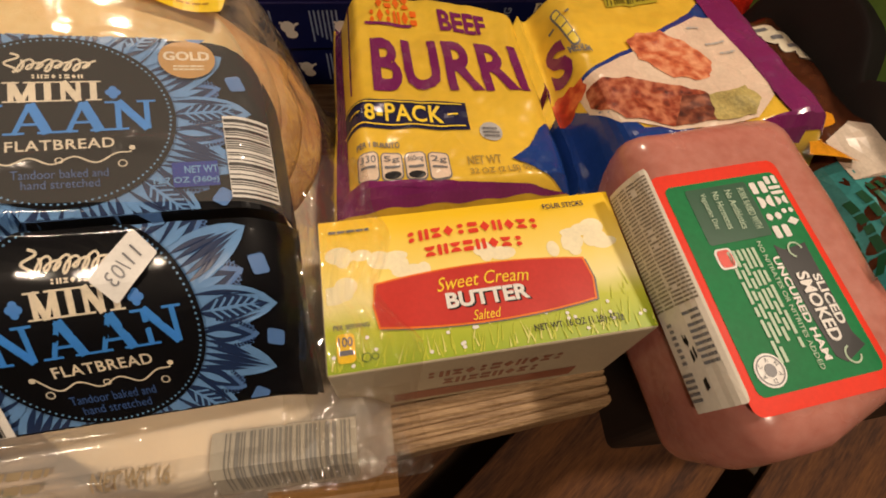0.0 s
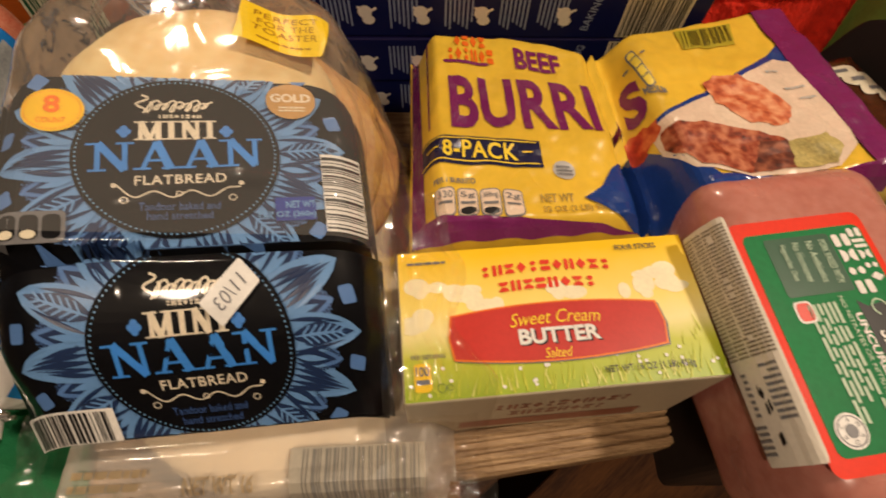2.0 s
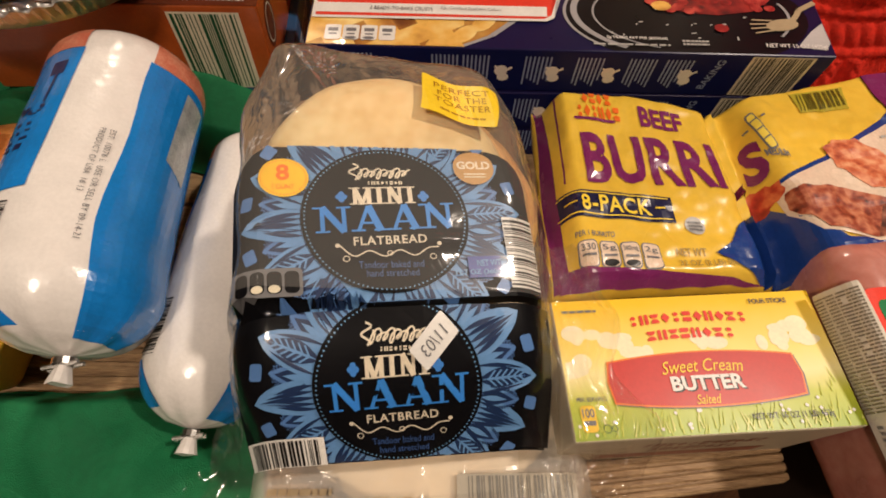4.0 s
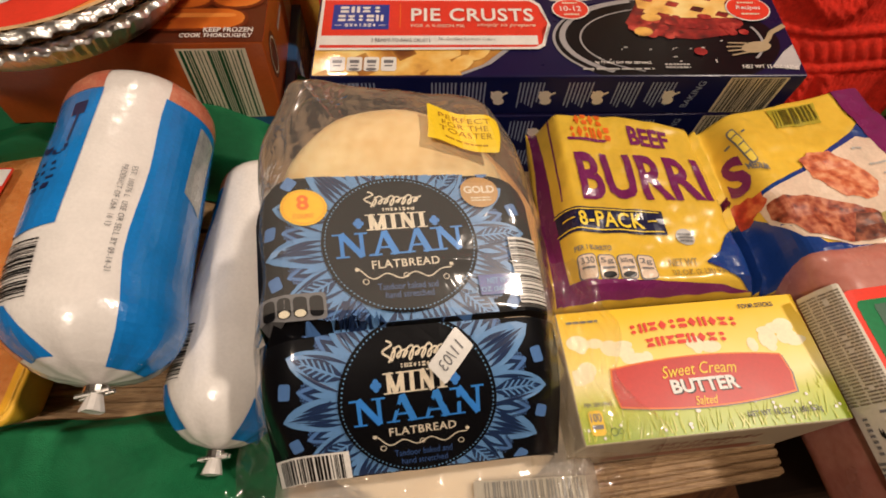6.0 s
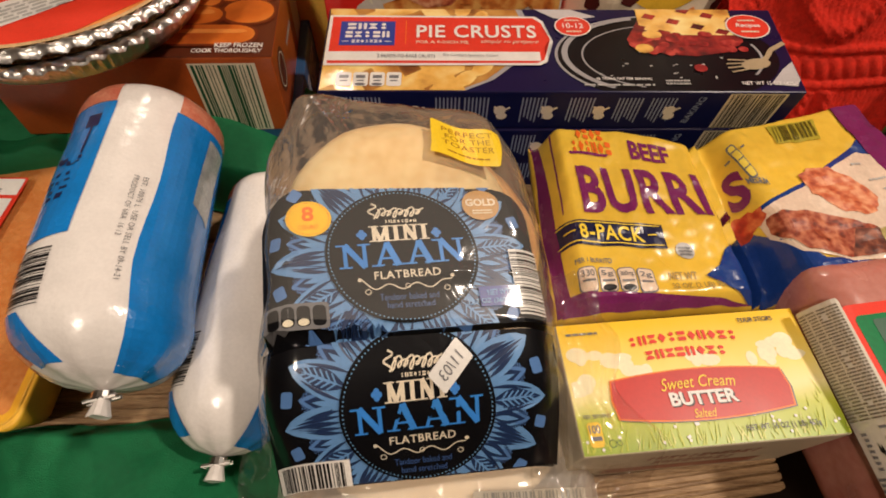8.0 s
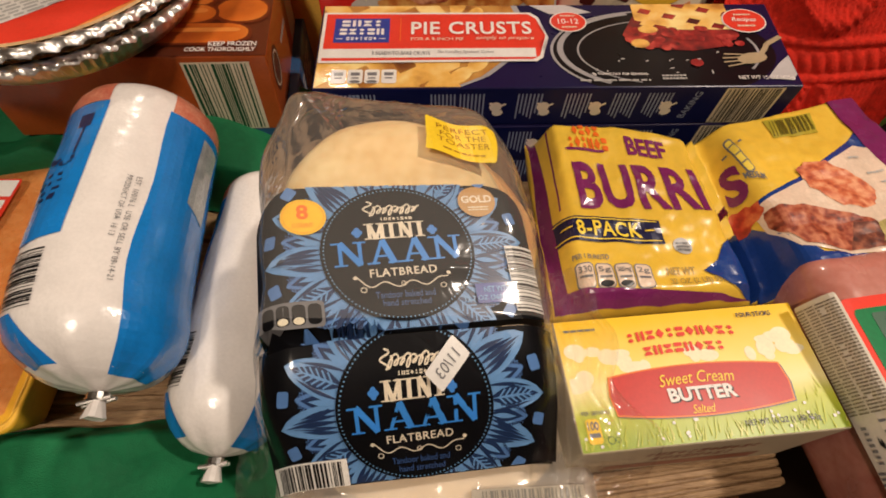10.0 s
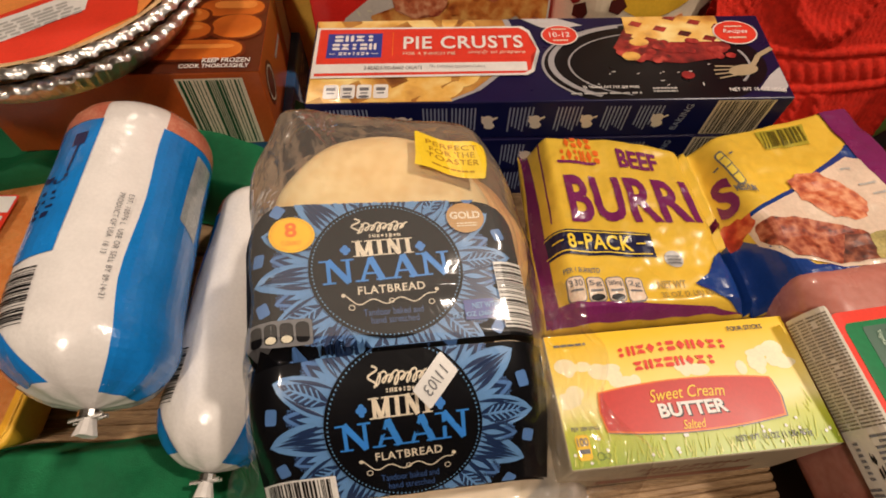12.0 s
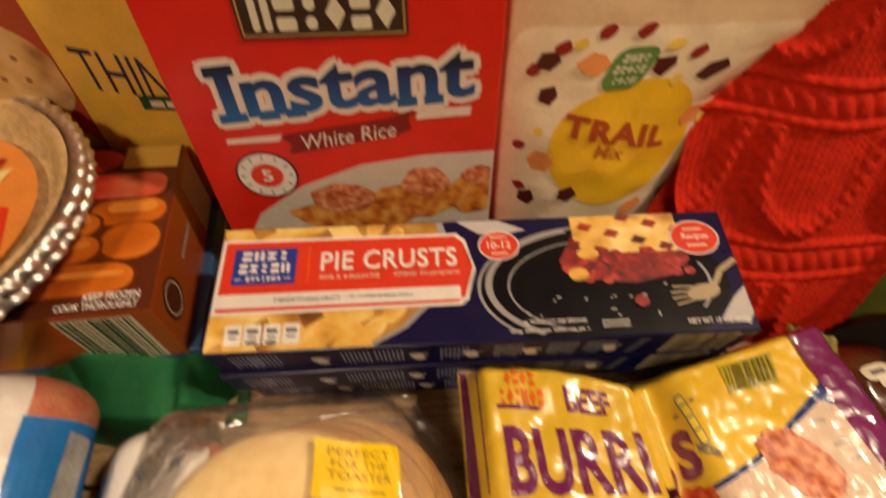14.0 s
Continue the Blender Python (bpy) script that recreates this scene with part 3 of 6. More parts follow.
    decal("brand_mark", marks(4, 0.043, 0.705, 0.136, 0.785, 3) + marks(5, 0.040, 0.600, 0.140, 0.680, 8) + stroke([(0.036, 0.552), (0.050, 0.552)], 0.002, A) + stroke([(0.128, 0.552), (0.143, 0.552)], 0.002, A) + marks(7, 0.056, 0.535, 0.124, 0.572, 4), S, 10 * L, WHITE, bp)
    decal("panel_line", rect(0.173, 0.52, 0.1745, 0.82), S, 10 * L, ORANGE, bp)
    decal("lettering", word("PIE CRUSTS", 0.197, 0.598, 0.459, 0.760, 0.02, 0, 0, 1.08), S, 10 * L, WHITE, bp)
    decal("lettering", word("FOR A 9-INCH PIE", 0.197, 0.525, 0.310, 0.562, 0.005) + word("simply to prepare", 0.336, 0.515, 0.462, 0.570, 0.0, 0.3), S, 10 * L, CREAM, bp)
    for cx, cy, ru, rv, tx in ((0.543, 0.760, 0.041, 0.130, "10-12"), (0.934, 0.765, 0.049, 0.155, "Recipes")):
        rb = decal("round_badge", disc(cx, cy, ru, rv, 32), S, 7 * L, WHITE, b)
        decal("badge_face", disc(cx, cy, ru - 0.003, rv - 0.011, 32), S, 8 * L, BRIGHTRED, rb)
        decal("lettering", word(tx, cx - 0.56 * ru, cy - 0.03, cx + 0.56 * ru, cy + 0.035, 0.01, 0.2 if tx == "Recipes" else 0), S, 9 * L, WHITE, rb)
        decal("small_print", bars(cx - 0.4 * ru, cy + 0.065, cx + 0.4 * ru, cy + 0.085, 1, 3, 0, 0.9) + bars(cx - 0.4 * ru, cy - 0.08, cx + 0.4 * ru, cy - 0.06, 1, 5, 0, 0.9), S, 9 * L, CREAM, rb)
    decal("lettering", word("NET WT 15 OZ (425g)", 0.872, 0.040, 0.988, 0.092, 0.012) + word("0g TRANS FAT PER SERVING", 0.571, 0.095, 0.687, 0.130, 0.012), S, 7 * L, WHITE, b)
    decal("small_print", bars(0.545, 0.045, 0.69, 0.075, 1, 3, 0) + bars(0.715, 0.06, 0.765, 0.125, 2, 4, 0), S, 7 * L, PALEGREY, b)
    for k in range(4):
        ni = decal("nutrition_icon", rrect(0.034 + 0.0345 * k, 0.040, 0.065 + 0.0345 * k, 0.195, 0.005, 0.02), S, 5 * L, WHITE, b)
        decal("small_print", rect(0.040 + 0.0345 * k, 0.125, 0.059 + 0.0345 * k, 0.160) + rect(0.042 + 0.0345 * k, 0.09, 0.057 + 0.0345 * k, 0.105), S, 6 * L, GREY, ni)
        if k in (1, 2):
            decal("nutrition_icon", disc(0.0495 + 0.0345 * k, 0.058, 0.011, 0.016, 12), S, 6 * L, GREY, ni)
    return b


ROYAL_DARK = ink("dark_royal_ink", (0.005, 0.009, 0.075), 0.35, spec=0.15)
PALEBLUE = ink("pale_blue_ink", (0.26, 0.33, 0.52))
PASTRY_DARK = crumbs("pie_filling_picture", [(0.16, 0.05, 0.01), (0.42, 0.18, 0.03), (0.60, 0.34, 0.08)], 60)
CHERRY_DARK = crumbs("cherry_filling_picture", [(0.05, 0.003, 0.004), (0.20, 0.008, 0.008), (0.40, 0.03, 0.02)], 110)
STACK = pose(0.0265, 0.2084, 0.0, 4.5)  # the stack tips forward on its front edge
pie_box(STACK @ pose(0.0035, PD / 2 - 0.001, 0.0, 0, 0, -0.6), False)
pie_box(STACK @ pose(-0.0025, PD / 2 - 0.002, PH + 0.0004, 0, 0, 0.5), False)
pie_box(STACK @ pose(0, PD / 2, 2 * PH + 0.0008), True)

# ---- rice carton ----
RW, RD, RH = 0.1785, 0.055, 0.285
RICERED = mat("red_rice_carton", (0.70, 0.022, 0.014), 0.34, var=0.08, coat=0.15)
rice = thing("rice_box", pose(-0.0498, 0.2890, 0.0085, -8.2), "tall red carton of instant white rice leaning back on the table", "rice box")
part("carton", box_bm(RW, RD, RH, 0.0012, 2, 0, RD / 2, 0), RICERED, rice)
S = flat((-RW / 2, 0, 0), (RW, 0, 0), (0, 0, RH))
F_GLOW = ink("soft_white_ink", (0.78, 0.66, 0.58))
decal("food_picture", [[(0.08, 0.25), (0.139, 0.310), (0.32, 0.390), (0.54, 0.444), (0.76, 0.464), (0.998, 0.470), (0.998, 0.05), (0.05, 0.05)]], S, L, ink("bowl_white_ink", (0.62, 0.55, 0.48)), rice)
r = random.Random(5)
SAUCE = crumbs("sauce_picture", [(0.28, 0.05, 0.01), (0.62, 0.18, 0.03), (0.80, 0.40, 0.10)], 140)
for k, (cx, cy, ru, rv) in enumerate(((0.50, 0.300, 0.24, 0.045), (0.46, 0.350, 0.12, 0.040), (0.72, 0.335, 0.16, 0.050), (0.76, 0.390, 0.085, 0.038), (0.93, 0.350, 0.10, 0.055), (0.95, 0.405, 0.06, 0.025), (0.60, 0.285, 0.10, 0.030))):
    curl = [(cx + ru * (1 + 0.10 * math.sin(5 * q + k)) * math.cos(q), cy + rv * (1 + 0.16 * math.sin(7 * q + 2 * k)) * math.sin(q)) for q in [6.2832 * w / 40 for w in range(40)]]
    decal("food_picture", [curl], S, (2 + 0.3 * k) * L, (SAUCE, PINKMEAT)[k % 2], rice, clip=(0.01, 0.05, 0.99, 0.46))
grains = []
for _ in range(70):
    u, v = r.uniform(0.12, 0.97), r.uniform(0.26, 0.44)
    if v < 0.30 + 0.13 * u:
        grains += turned(disc(u, v, 0.012, 0.0035, 7), u, v, r.uniform(0, 180), RH / RW)
decal("rice_picture", grains, S, 1.6 * L, CREAM, rice)
IN = word("Instant", 0.152, 0.566, 0.922, 0.676, 0.025, 0.0, 0.0, 1.0, 0.036)
slabs = []
for a, b_ in ((0.126, 0.214), (0.250, 0.315), (0.335, 0.398), (0.682, 0.744), (0.766, 0.826)):
    slabs += [[(a, 0.552 + 0.046 * a), (b_, 0.552 + 0.046 * b_), (b_, 0.572 + 0.046 * b_), (a, 0.572 + 0.046 * a)]]
slabs += [[(0.126, 0.656), (0.214, 0.660), (0.214, 0.680), (0.126, 0.676)]]
for dx, dz in ((-0.02, 0), (0.02, 0), (0, 0.014), (0, -0.014), (-0.015, 0.01), (0.015, 0.01), (-0.015, -0.01), (0.015, -0.01)):
    decal("lettering_halo", [[(x + dx, y + dz) for x, y in p] for p in IN + slabs], S, (2 + 0.1 * (dx + dz + 1)) * L, F_GLOW, rice)
INK2 = print_gradient("instant_ink", [(0.0, (0.015, 0.12, 0.36)), (0.45, (0.012, 0.05, 0.18)), (0.75, (0.01, 0.012, 0.03))], "Z", 0.575 * RH, 0.71 * RH)
decal("lettering", IN + slabs, S, 4 * L, INK2, rice, "blue and black slab lettering")
rb_ = decal("ribbon_print", [[(0.295, 0.526), (0.66, 0.560), (0.737, 0.578), (0.712, 0.555), (0.722, 0.532), (0.66, 0.516), (0.310, 0.480), (0.325, 0.502)]], S, 4 * L, ink("dark_ribbon_ink", (0.22, 0.012, 0.012)), rice)
decal("lettering", word("White Rice", 0.360, 0.490, 0.670, 0.524, 0.0, 0.1, 0, 1, 0.026), S, 5 * L, F_GLOW, rb_)
decal("stripe_print", [[(0.735, 0.553), (0.91, 0.560), (0.915, 0.580), (0.745, 0.575)], [(0.115, 0.508), (0.285, 0.512), (0.305, 0.528), (0.12, 0.520)]], S, 3 * L, F_GLOW, rice)
tb = decal("timer_badge", disc(0.212, 0.425, 0.105, 0.062, 36), S, 4 * L, BLACK, rice)
decal("timer_badge", disc(0.212, 0.425, 0.098, 0.058, 36), S, 5 * L, WHITE, tb)
decal("timer_badge", disc(0.212, 0.425, 0.055, 0.032, 28), S, 6 * L, BRIGHTRED, tb)
decal("timer_ticks", [q for k in range(12) for q in stroke([(0.212 + 0.075 * math.cos(k * 0.5236), 0.425 + 0.044 * math.sin(k * 0.5236)), (0.212 + 0.09 * math.cos(k * 0.5236), 0.425 + 0.053 * math.sin(k * 0.5236))], 0.006, RH / RW)], S, 6 * L, GREY, tb)
decal("lettering", word("5", 0.195, 0.410, 0.231, 0.441, 0.02), S, 7 * L, WHITE, tb)
gp = decal("brand_panel", rect(0.270, 0.725, 0.730, 0.90), S, 5 * L, ink("brown_panel_ink", (0.045, 0.022, 0.012)), rice)
decal("brand_mark", marks(6, 0.303, 0.738, 0.705, 0.795, 7) + marks(7, 0.40, 0.808, 0.63, 0.855, 12, 0, 0.2), S, 6 * L, CREAM, gp)
decal("panel_line", rect(0.277, 0.729, 0.723, 0.7320) + rect(0.277, 0.729, 0.282, 0.895) + rect(0.718, 0.729, 0.723, 0.895), S, 5.5 * L, GOLDINK, gp)

# ---- thin crackers carton ----
thin = thing("cracker_box", pose(-0.255, 0.362, 0.008, 0, 5, 0), "yellow and red carton of thin crackers standing behind", "cracker box")
TW, TD, TH = 0.235, 0.06, 0.26
part("carton", box_bm(TW, TD, TH, 0.0012, 2, 0, TD / 2, 0), mat("yellow_cracker_carton", (0.80, 0.50, 0.08), 0.35, var=0.1, coat=0.15), thin)
S = flat((-TW / 2, 0, 0), (TW, 0, 0), (0, 0, TH))
decal("red_panel", [[(0.0, 0.0), (0.575, 0.0), (0.575, 1.0), (0.0, 1.0)]], S, L, ink("brick_red_ink", (0.40, 0.06, 0.025)), thin)
CRACK = crumbs("cracker_picture", [(0.32, 0.15, 0.05), (0.62, 0.38, 0.15), (0.75, 0.52, 0.26)], 60)
decal("cracker_picture", disc(0.42, 0.60, 0.16, 0.15, 30) + disc(0.22, 0.40, 0.16, 0.15, 30) + disc(0.46, 0.34, 0.12, 0.11, 30), S, 2 * L, CRACK, thin, clip=(0.001, 0.001, 0.57, 0.999))
decal("cracker_holes", [q for k in range(9) for q in disc(0.36 + 0.06 * (k % 3), 0.53 + 0.06 * (k // 3), 0.008, 0.008, 8)], S, 3 * L, ink("crumb_brown_ink", (0.25, 0.11, 0.04)), thin)
decal("lettering", word("THIN", 0.622, 0.572, 0.830, 0.687, -0.004, 0, 0, 1, -0.03), S, 2 * L, NAVY, thin)
gs = decal("green_strip", rect(0.735, 0.512, 1.0, 0.557), S, 2 * L, DARKGREEN, thin)
decal("small_print", bars(0.76, 0.522, 0.99, 0.547, 1, 3, 0, 0.8), S, 3 * L, CREAM, gs)
decal("small_print", bars(0.86, 0.475, 0.99, 0.495, 1, 4, 0, 0.8), S, 3 * L, GREY, thin)
decal("brand_mark", rrect(0.62, 0.92, 0.82, 1.0, 0.03, 0.02), S, 2 * L, ink("brown_mark_ink", (0.10, 0.05, 0.03)), thin)
ear = []
for k in range(6):
    ear += turned(disc(0.90 + (0.012 if k % 2 else -0.012), 0.83 + 0.02 * k, 0.008, 0.014, 10), 0.90, 0.83 + 0.02 * k, -25 if k % 2 else 25)
decal("wheat_picture", ear, S, 2 * L, ink("wheat_ink", (0.45, 0.36, 0.05)), thin)

# ---- frozen sweet-potato carton, and the blue carton under it ----
blue = thing("blue_box", pose(-0.257, 0.287, 0, 0, 0, 5), "flat blue carton under the orange frozen food carton", "box")
part("carton", box_bm(0.186, 0.134, 0.046, 0.0012), mat("blue_carton", (0.03, 0.10, 0.24), 0.35, var=0.1), blue)
decal("small_print", bars(0.1, 0.2, 0.9, 0.8, 5, 6), flat((0.093, -0.067, 0), (0, 0.134, 0), (0, 0, 0.046)), L, PALEGREY, blue)
CW, CD, CH = 0.185, 0.132, 0.064
fz = thing("frozen_food_box", pose(-0.264, 0.285, 0.0465, 0, 3, 5), "brown-orange carton of frozen food with orange roots pictured", "frozen food box")
part("carton", box_bm(CW, CD, CH, 0.0012), mat("rust_carton", (0.40, 0.080, 0.012), 0.32, var=0.1, coat=0.2), fz)
S = flat((-CW / 2, -CD / 2, CH), (CW, 0, 0), (0, CD, 0))
ROOT = crumbs("orange_root_picture", [(0.36, 0.065, 0.006), (0.62, 0.15, 0.014), (0.74, 0.25, 0.04)], 30)
SHADEROOT, LITROOT = ink("umber_root_ink", (0.16, 0.026, 0.006)), ink("pale_root_ink", (0.76, 0.27, 0.05))
decal("picture", rect(0.0, 0.0, 1.0, 1.0), S, L, ink("amber_ink", (0.11, 0.022, 0.007)), fz)
# heaped roots, the far ones first: dark rim, body, and the pale cut or upper side
for k, (u0, v0, u1, v1, lit) in enumerate(((0.30, 0.50, 0.60, 0.63, 0.0), (0.74, 0.475, 0.985, 0.64, 0.5), (0.50, 0.41, 0.78, 0.56, 0.5), (0.80, 0.275, 0.985, 0.485, 0.0), (0.22, 0.265, 0.80, 0.425, 0.30), (0.16, 0.095, 0.93, 0.255, 0.25))):
    rim = 0.012
    ru, rv = min(0.085, (u1 - u0) / 2), (v1 - v0) * 0.46
    decal("root_picture", rrect(max(u0 - rim, 0.0), v0 - 1.6 * rim, min(u1 + rim, 0.995), v1 + 0.4 * rim, ru, rv), S, (2 + 0.9 * k) * L, SHADEROOT, fz)
    decal("root_picture", rrect(u0, v0, u1, v1, ru, rv), S, (2.3 + 0.9 * k) * L, ROOT, fz)
    if lit:
        m, hv = v0 + 0.66 * (v1 - v0), (v1 - v0) * lit * 0.42
        decal("root_picture", rrect(u0 + 0.05, m - hv, u1 - 0.03, m + hv, 0.03, hv * 0.95), S, (2.6 + 0.9 * k) * L, LITROOT, fz)
decal("berry_picture", rrect(0.62, 0.64, 0.97, 0.80, 0.06, 0.06) + disc(0.70, 0.90, 0.10, 0.08, 20), S, 8 * L, crumbs("red_root_picture", [(0.40, 0.02, 0.012), (0.58, 0.06, 0.03), (0.66, 0.17, 0.09)], 50), fz)
decal("herb_picture", rect(0.80, 0.84, 0.99, 0.995), S, 5 * L, ink("straw_ink", (0.62, 0.38, 0.08)), fz)
F = flat((-CW / 2, -CD / 2, 0), (CW, 0, 0), (0, 0, CH))
decal("lettering", word("KEEP FROZEN", 0.80, 0.062, 0.965, 0.098, 0.02) + word("COOK THOROUGHLY", 0.725, 0.018, 0.965, 0.050, 0.02), S, 9 * L, WHITE, fz)
bcp = decal("barcode_panel", rect(0.70, 0.02, 0.935, 0.93), F, L, CREAM, fz)
decal("barcode", barcode(0.71, 0.04, 0.925, 0.91, 18, 9), F, 2 * L, DARKGREEN, bcp)
Rr = flat((CW / 2, -CD / 2, 0), (0, CD, 0), (0, 0, CH))
sl = decal("round_seal", disc(0.16, 0.60, 0.10, 0.26, 28), Rr, L, ink("brown_seal_ink", (0.10, 0.025, 0.01)), fz)
decal("seal_ring", ring(0.16, 0.60, 0.07, 0.19, 0.008, 0.02, 28), Rr, 2 * L, CREAM, sl)
decal("small_print", bars(0.40, 0.55, 0.62, 0.66, 1, 3, 0) + rect(0.74, 0.10, 0.97, 0.92), Rr, L, PALEGREY, fz)

# ---- trail mix pouch ----
KRAFT = mat("kraft_pouch", (0.76, 0.54, 0.34), 0.42, var=0.08, scale=25, bump=0.25, bscale=60, coat=0.15)
pouch = thing("trail_mix_pouch", pose(0.103, 0.300, 0.0), "kraft stand-up pouch of trail mix with a yellow disc", "pouch")


def pouch_face(u, v, h=0.0, side=-1):
    """u across, v up; the pouch swells low down and is flat at the seal."""
    xl = -0.060 - 0.006 * math.sin(3.14 * min(1.0, v / 0.9))
    xr = 0.073 - 0.002 * math.sin(9 * v) + 0.052 * smooth01((v - 0.56) / 0.3)
    x = xl + (xr - xl) * u
    belly = 0.032 * (1 - smooth01((v - 0.15) / 0.80)) ** 0.8 * (1 - abs(2 * u - 1) ** 2.4)
    y = 0.030 + side * (belly + 0.0006 + h)
    y += 0.0016 * nz(x, v * 0.25, 3.1 * side, 55) + 0.02 * v * v * 0.3
    return Vector((x, y, v * 0.268))


def pouch_front(u, v, h=0.0):
    return pouch_face(u, v, h, -1)


bm = bmesh.new()
g = {}
for s_ in (-1, 1):
    for i in range(33):
        for j in range(41):
            edge = i in (0, 32) or j == 40
            key = (0 if edge else s_, i, j)
            if key not in g:
                g[key] = bm.verts.new(pouch_face(i / 32, j / 40, 0.0, s_))
    for i in range(32):
        for j in range(40):
            q = [g[(0 if (a in (0, 32) or b == 40) else s_, a, b)] for a, b in ((i, j), (i + 1, j), (i + 1, j + 1), (i, j + 1))]
            bm.faces.new(q if s_ < 0 else q[::-1])
part("pouch_body", bm, KRAFT, pouch, smooth=True)
decal("window_print", rrect(0.035, 0.20, 0.965, 0.778, 0.08, 0.05), pouch_front, 0.0006, mat("cream_pouch_print", (0.86, 0.70, 0.50), 0.3, var=0.06, coat=0.4, bump=0.2, bscale=60), pouch, "glossy cream print", res=0.03)
rpn = decal("round_panel", turned(disc(0.575, 0.510, 0.315, 0.165, 40), 0.575, 0.51, -8, 1.9), pouch_front, 0.0010, mat("saffron_print", (0.86, 0.50, 0.035), 0.3, var=0.08, coat=0.4), pouch, "saffron yellow disc", res=0.03)
r = random.Random(21)
NUTS = ((0.17, 0.71, "b"), (0.57, 0.705, "b"), (0.77, 0.69, "b"), (0.21, 0.633, "b"), (0.93, 0.322, "b"), (0.38, 0.376, "b"), (0.20, 0.351, "b"), (0.20, 0.74, "r"), (0.315, 0.771, "r"), (0.43, 0.774, "r"), (0.65, 0.729, "r"), (0.93, 0.62, "r"), (0.95, 0.505, "r"), (0.13, 0.69, "r"), (0.133, 0.506, "r"), (0.157, 0.384, "r"), (0.92, 0.20, "r"), (0.93, 0.264, "r"), (0.32, 0.708, "o"), (0.87, 0.567, "o"), (0.235, 0.469, "o"), (0.73, 0.319, "o"), (0.555, 0.745, "y"), (0.205, 0.55, "y"), (0.93, 0.426, "y"), (0.25, 0.746, "y"), (0.94, 0.55, "y"), (0.66, 0.67, "y"))
NUTM = {"b": ink("chocolate_ink", (0.09, 0.018, 0.014), 0.3), "r": ink("cranberry_ink", (0.30, 0.025, 0.02), 0.3), "o": ink("apricot_ink", (0.80, 0.30, 0.10), 0.3), "y": ink("maize_ink", (0.82, 0.56, 0.10), 0.3)}
for cx, cy, c in NUTS:
    n = {"b": 5, "r": 12, "o": 6, "y": 5}[c]
    sz = {"b": 0.055, "r": 0.030, "o": 0.062, "y": 0.03}[c]
    pts = [(cx + sz * r.uniform(0.65, 1.1) * math.cos(6.283 * k / n), cy + 0.5 * sz * r.uniform(0.65, 1.1) * math.sin(6.283 * k / n)) for k in range(n)]
    decal("nut_print", [pts], pouch_front, 0.0016 if cy > 0.7 else 0.0014, NUTM[c], pouch, res=0.03)
bbg = decal("brand_badge", rrect(0.378, 0.655, 0.525, 0.742, 0.045, 0.026), pouch_front, 0.0018, ink("leaf_green_ink", (0.12, 0.24, 0.06)), pouch, res=0.03)
decal("brand_mark", marks(4, 0.405, 0.712, 0.50, 0.728, 3) + marks(5, 0.395, 0.690, 0.51, 0.706, 4) + marks(4, 0.41, 0.668, 0.50, 0.683, 6), pouch_front, 0.0022, CREAM, bbg)
decal("lettering", word("TRAIL", 0.305, 0.545, 0.780, 0.602, 0.045, 0, 0, 1.1, -0.045), pouch_front, 0.0016, ink("brick_lettering_ink", (0.42, 0.07, 0.02)), rpn, res=0.04)
decal("lettering", word("Mix", 0.465, 0.490, 0.600, 0.525, 0.01, 0.1, 0, 1, -0.012), pouch_front, 0.0016, ink("rust_lettering_ink", (0.45, 0.12, 0.02)), rpn)

# ---- red cable-knit jumper heaped beside the boxes ----
KNIT = mat("red_wool", (0.60, 0.024, 0.010), 0.85, var=0.25, scale=180, bump=0.6, bscale=900, spec=0.2)


def knit(u, v):
    """A slope of knitwear: u along the stitches, v up."""
    s, t = u * 0.52, v * 0.46
    x, z = 0.165 + s, t * 0.92
    y = 0.236 + 0.34 * t + 0.035 * smooth01((0.08 - s) / 0.08) * smooth01((t - 0.03) / 0.1) - 0.16 * max(0, s - 0.14) ** 1.3
    y += 0.010 * nz(s, t, 5, 8)
    tt = t - 0.05 * s + 0.004 * math.sin(s * 15 + 1) + 0.006 * nz(s, t, 9, 6)
    band = tt / 0.105 + 0.42
    row = math.floor(band)
    k = band - row
    stitch = 0.0013 * abs(math.sin(s * 800 + 1.6 * abs(math.sin(t * 760))))  # columns of small chevrons
    if k < 0.07 or 0.23 < k < 0.30:  # a plain welt on both sides of the plait
        q = (k - 0.035) / 0.035 if k < 0.07 else (k - 0.265) / 0.035
        d = 0.0040 * max(0.0, 1 - q * q) ** 0.5 * (0.70 + 0.30 * abs(math.sin(s * 420)))
    elif k < 0.23:
        q = (k - 0.15) / 0.08
        d = 0.0034 * max(0.0, 1 - q * q) ** 0.5 * (0.45 + 0.55 * abs(math.sin(s * 330 + 1.3 * q)))
    else:  # hanging loops on ribbed ground
        c = (k - 0.30) / 0.70
        X = s / 0.072 + 0.5 * (row % 2) + 0.06 * nz(s, t, 3, 12)
        X = X - math.floor(X) - 0.5
        rr = math.hypot(X / 0.36, (c - 0.62) / 0.50) if c < 0.62 else abs(X) / 0.36 * (1 - 0.3 * (c - 0.62))
        d = 0.0062 * math.exp(-((rr - 1) / 0.20) ** 2) * (0.78 + 0.22 * abs(math.sin(s * 300 + t * 360))) + stitch
    return Vector((x, y - d, z + 0.4 * d))


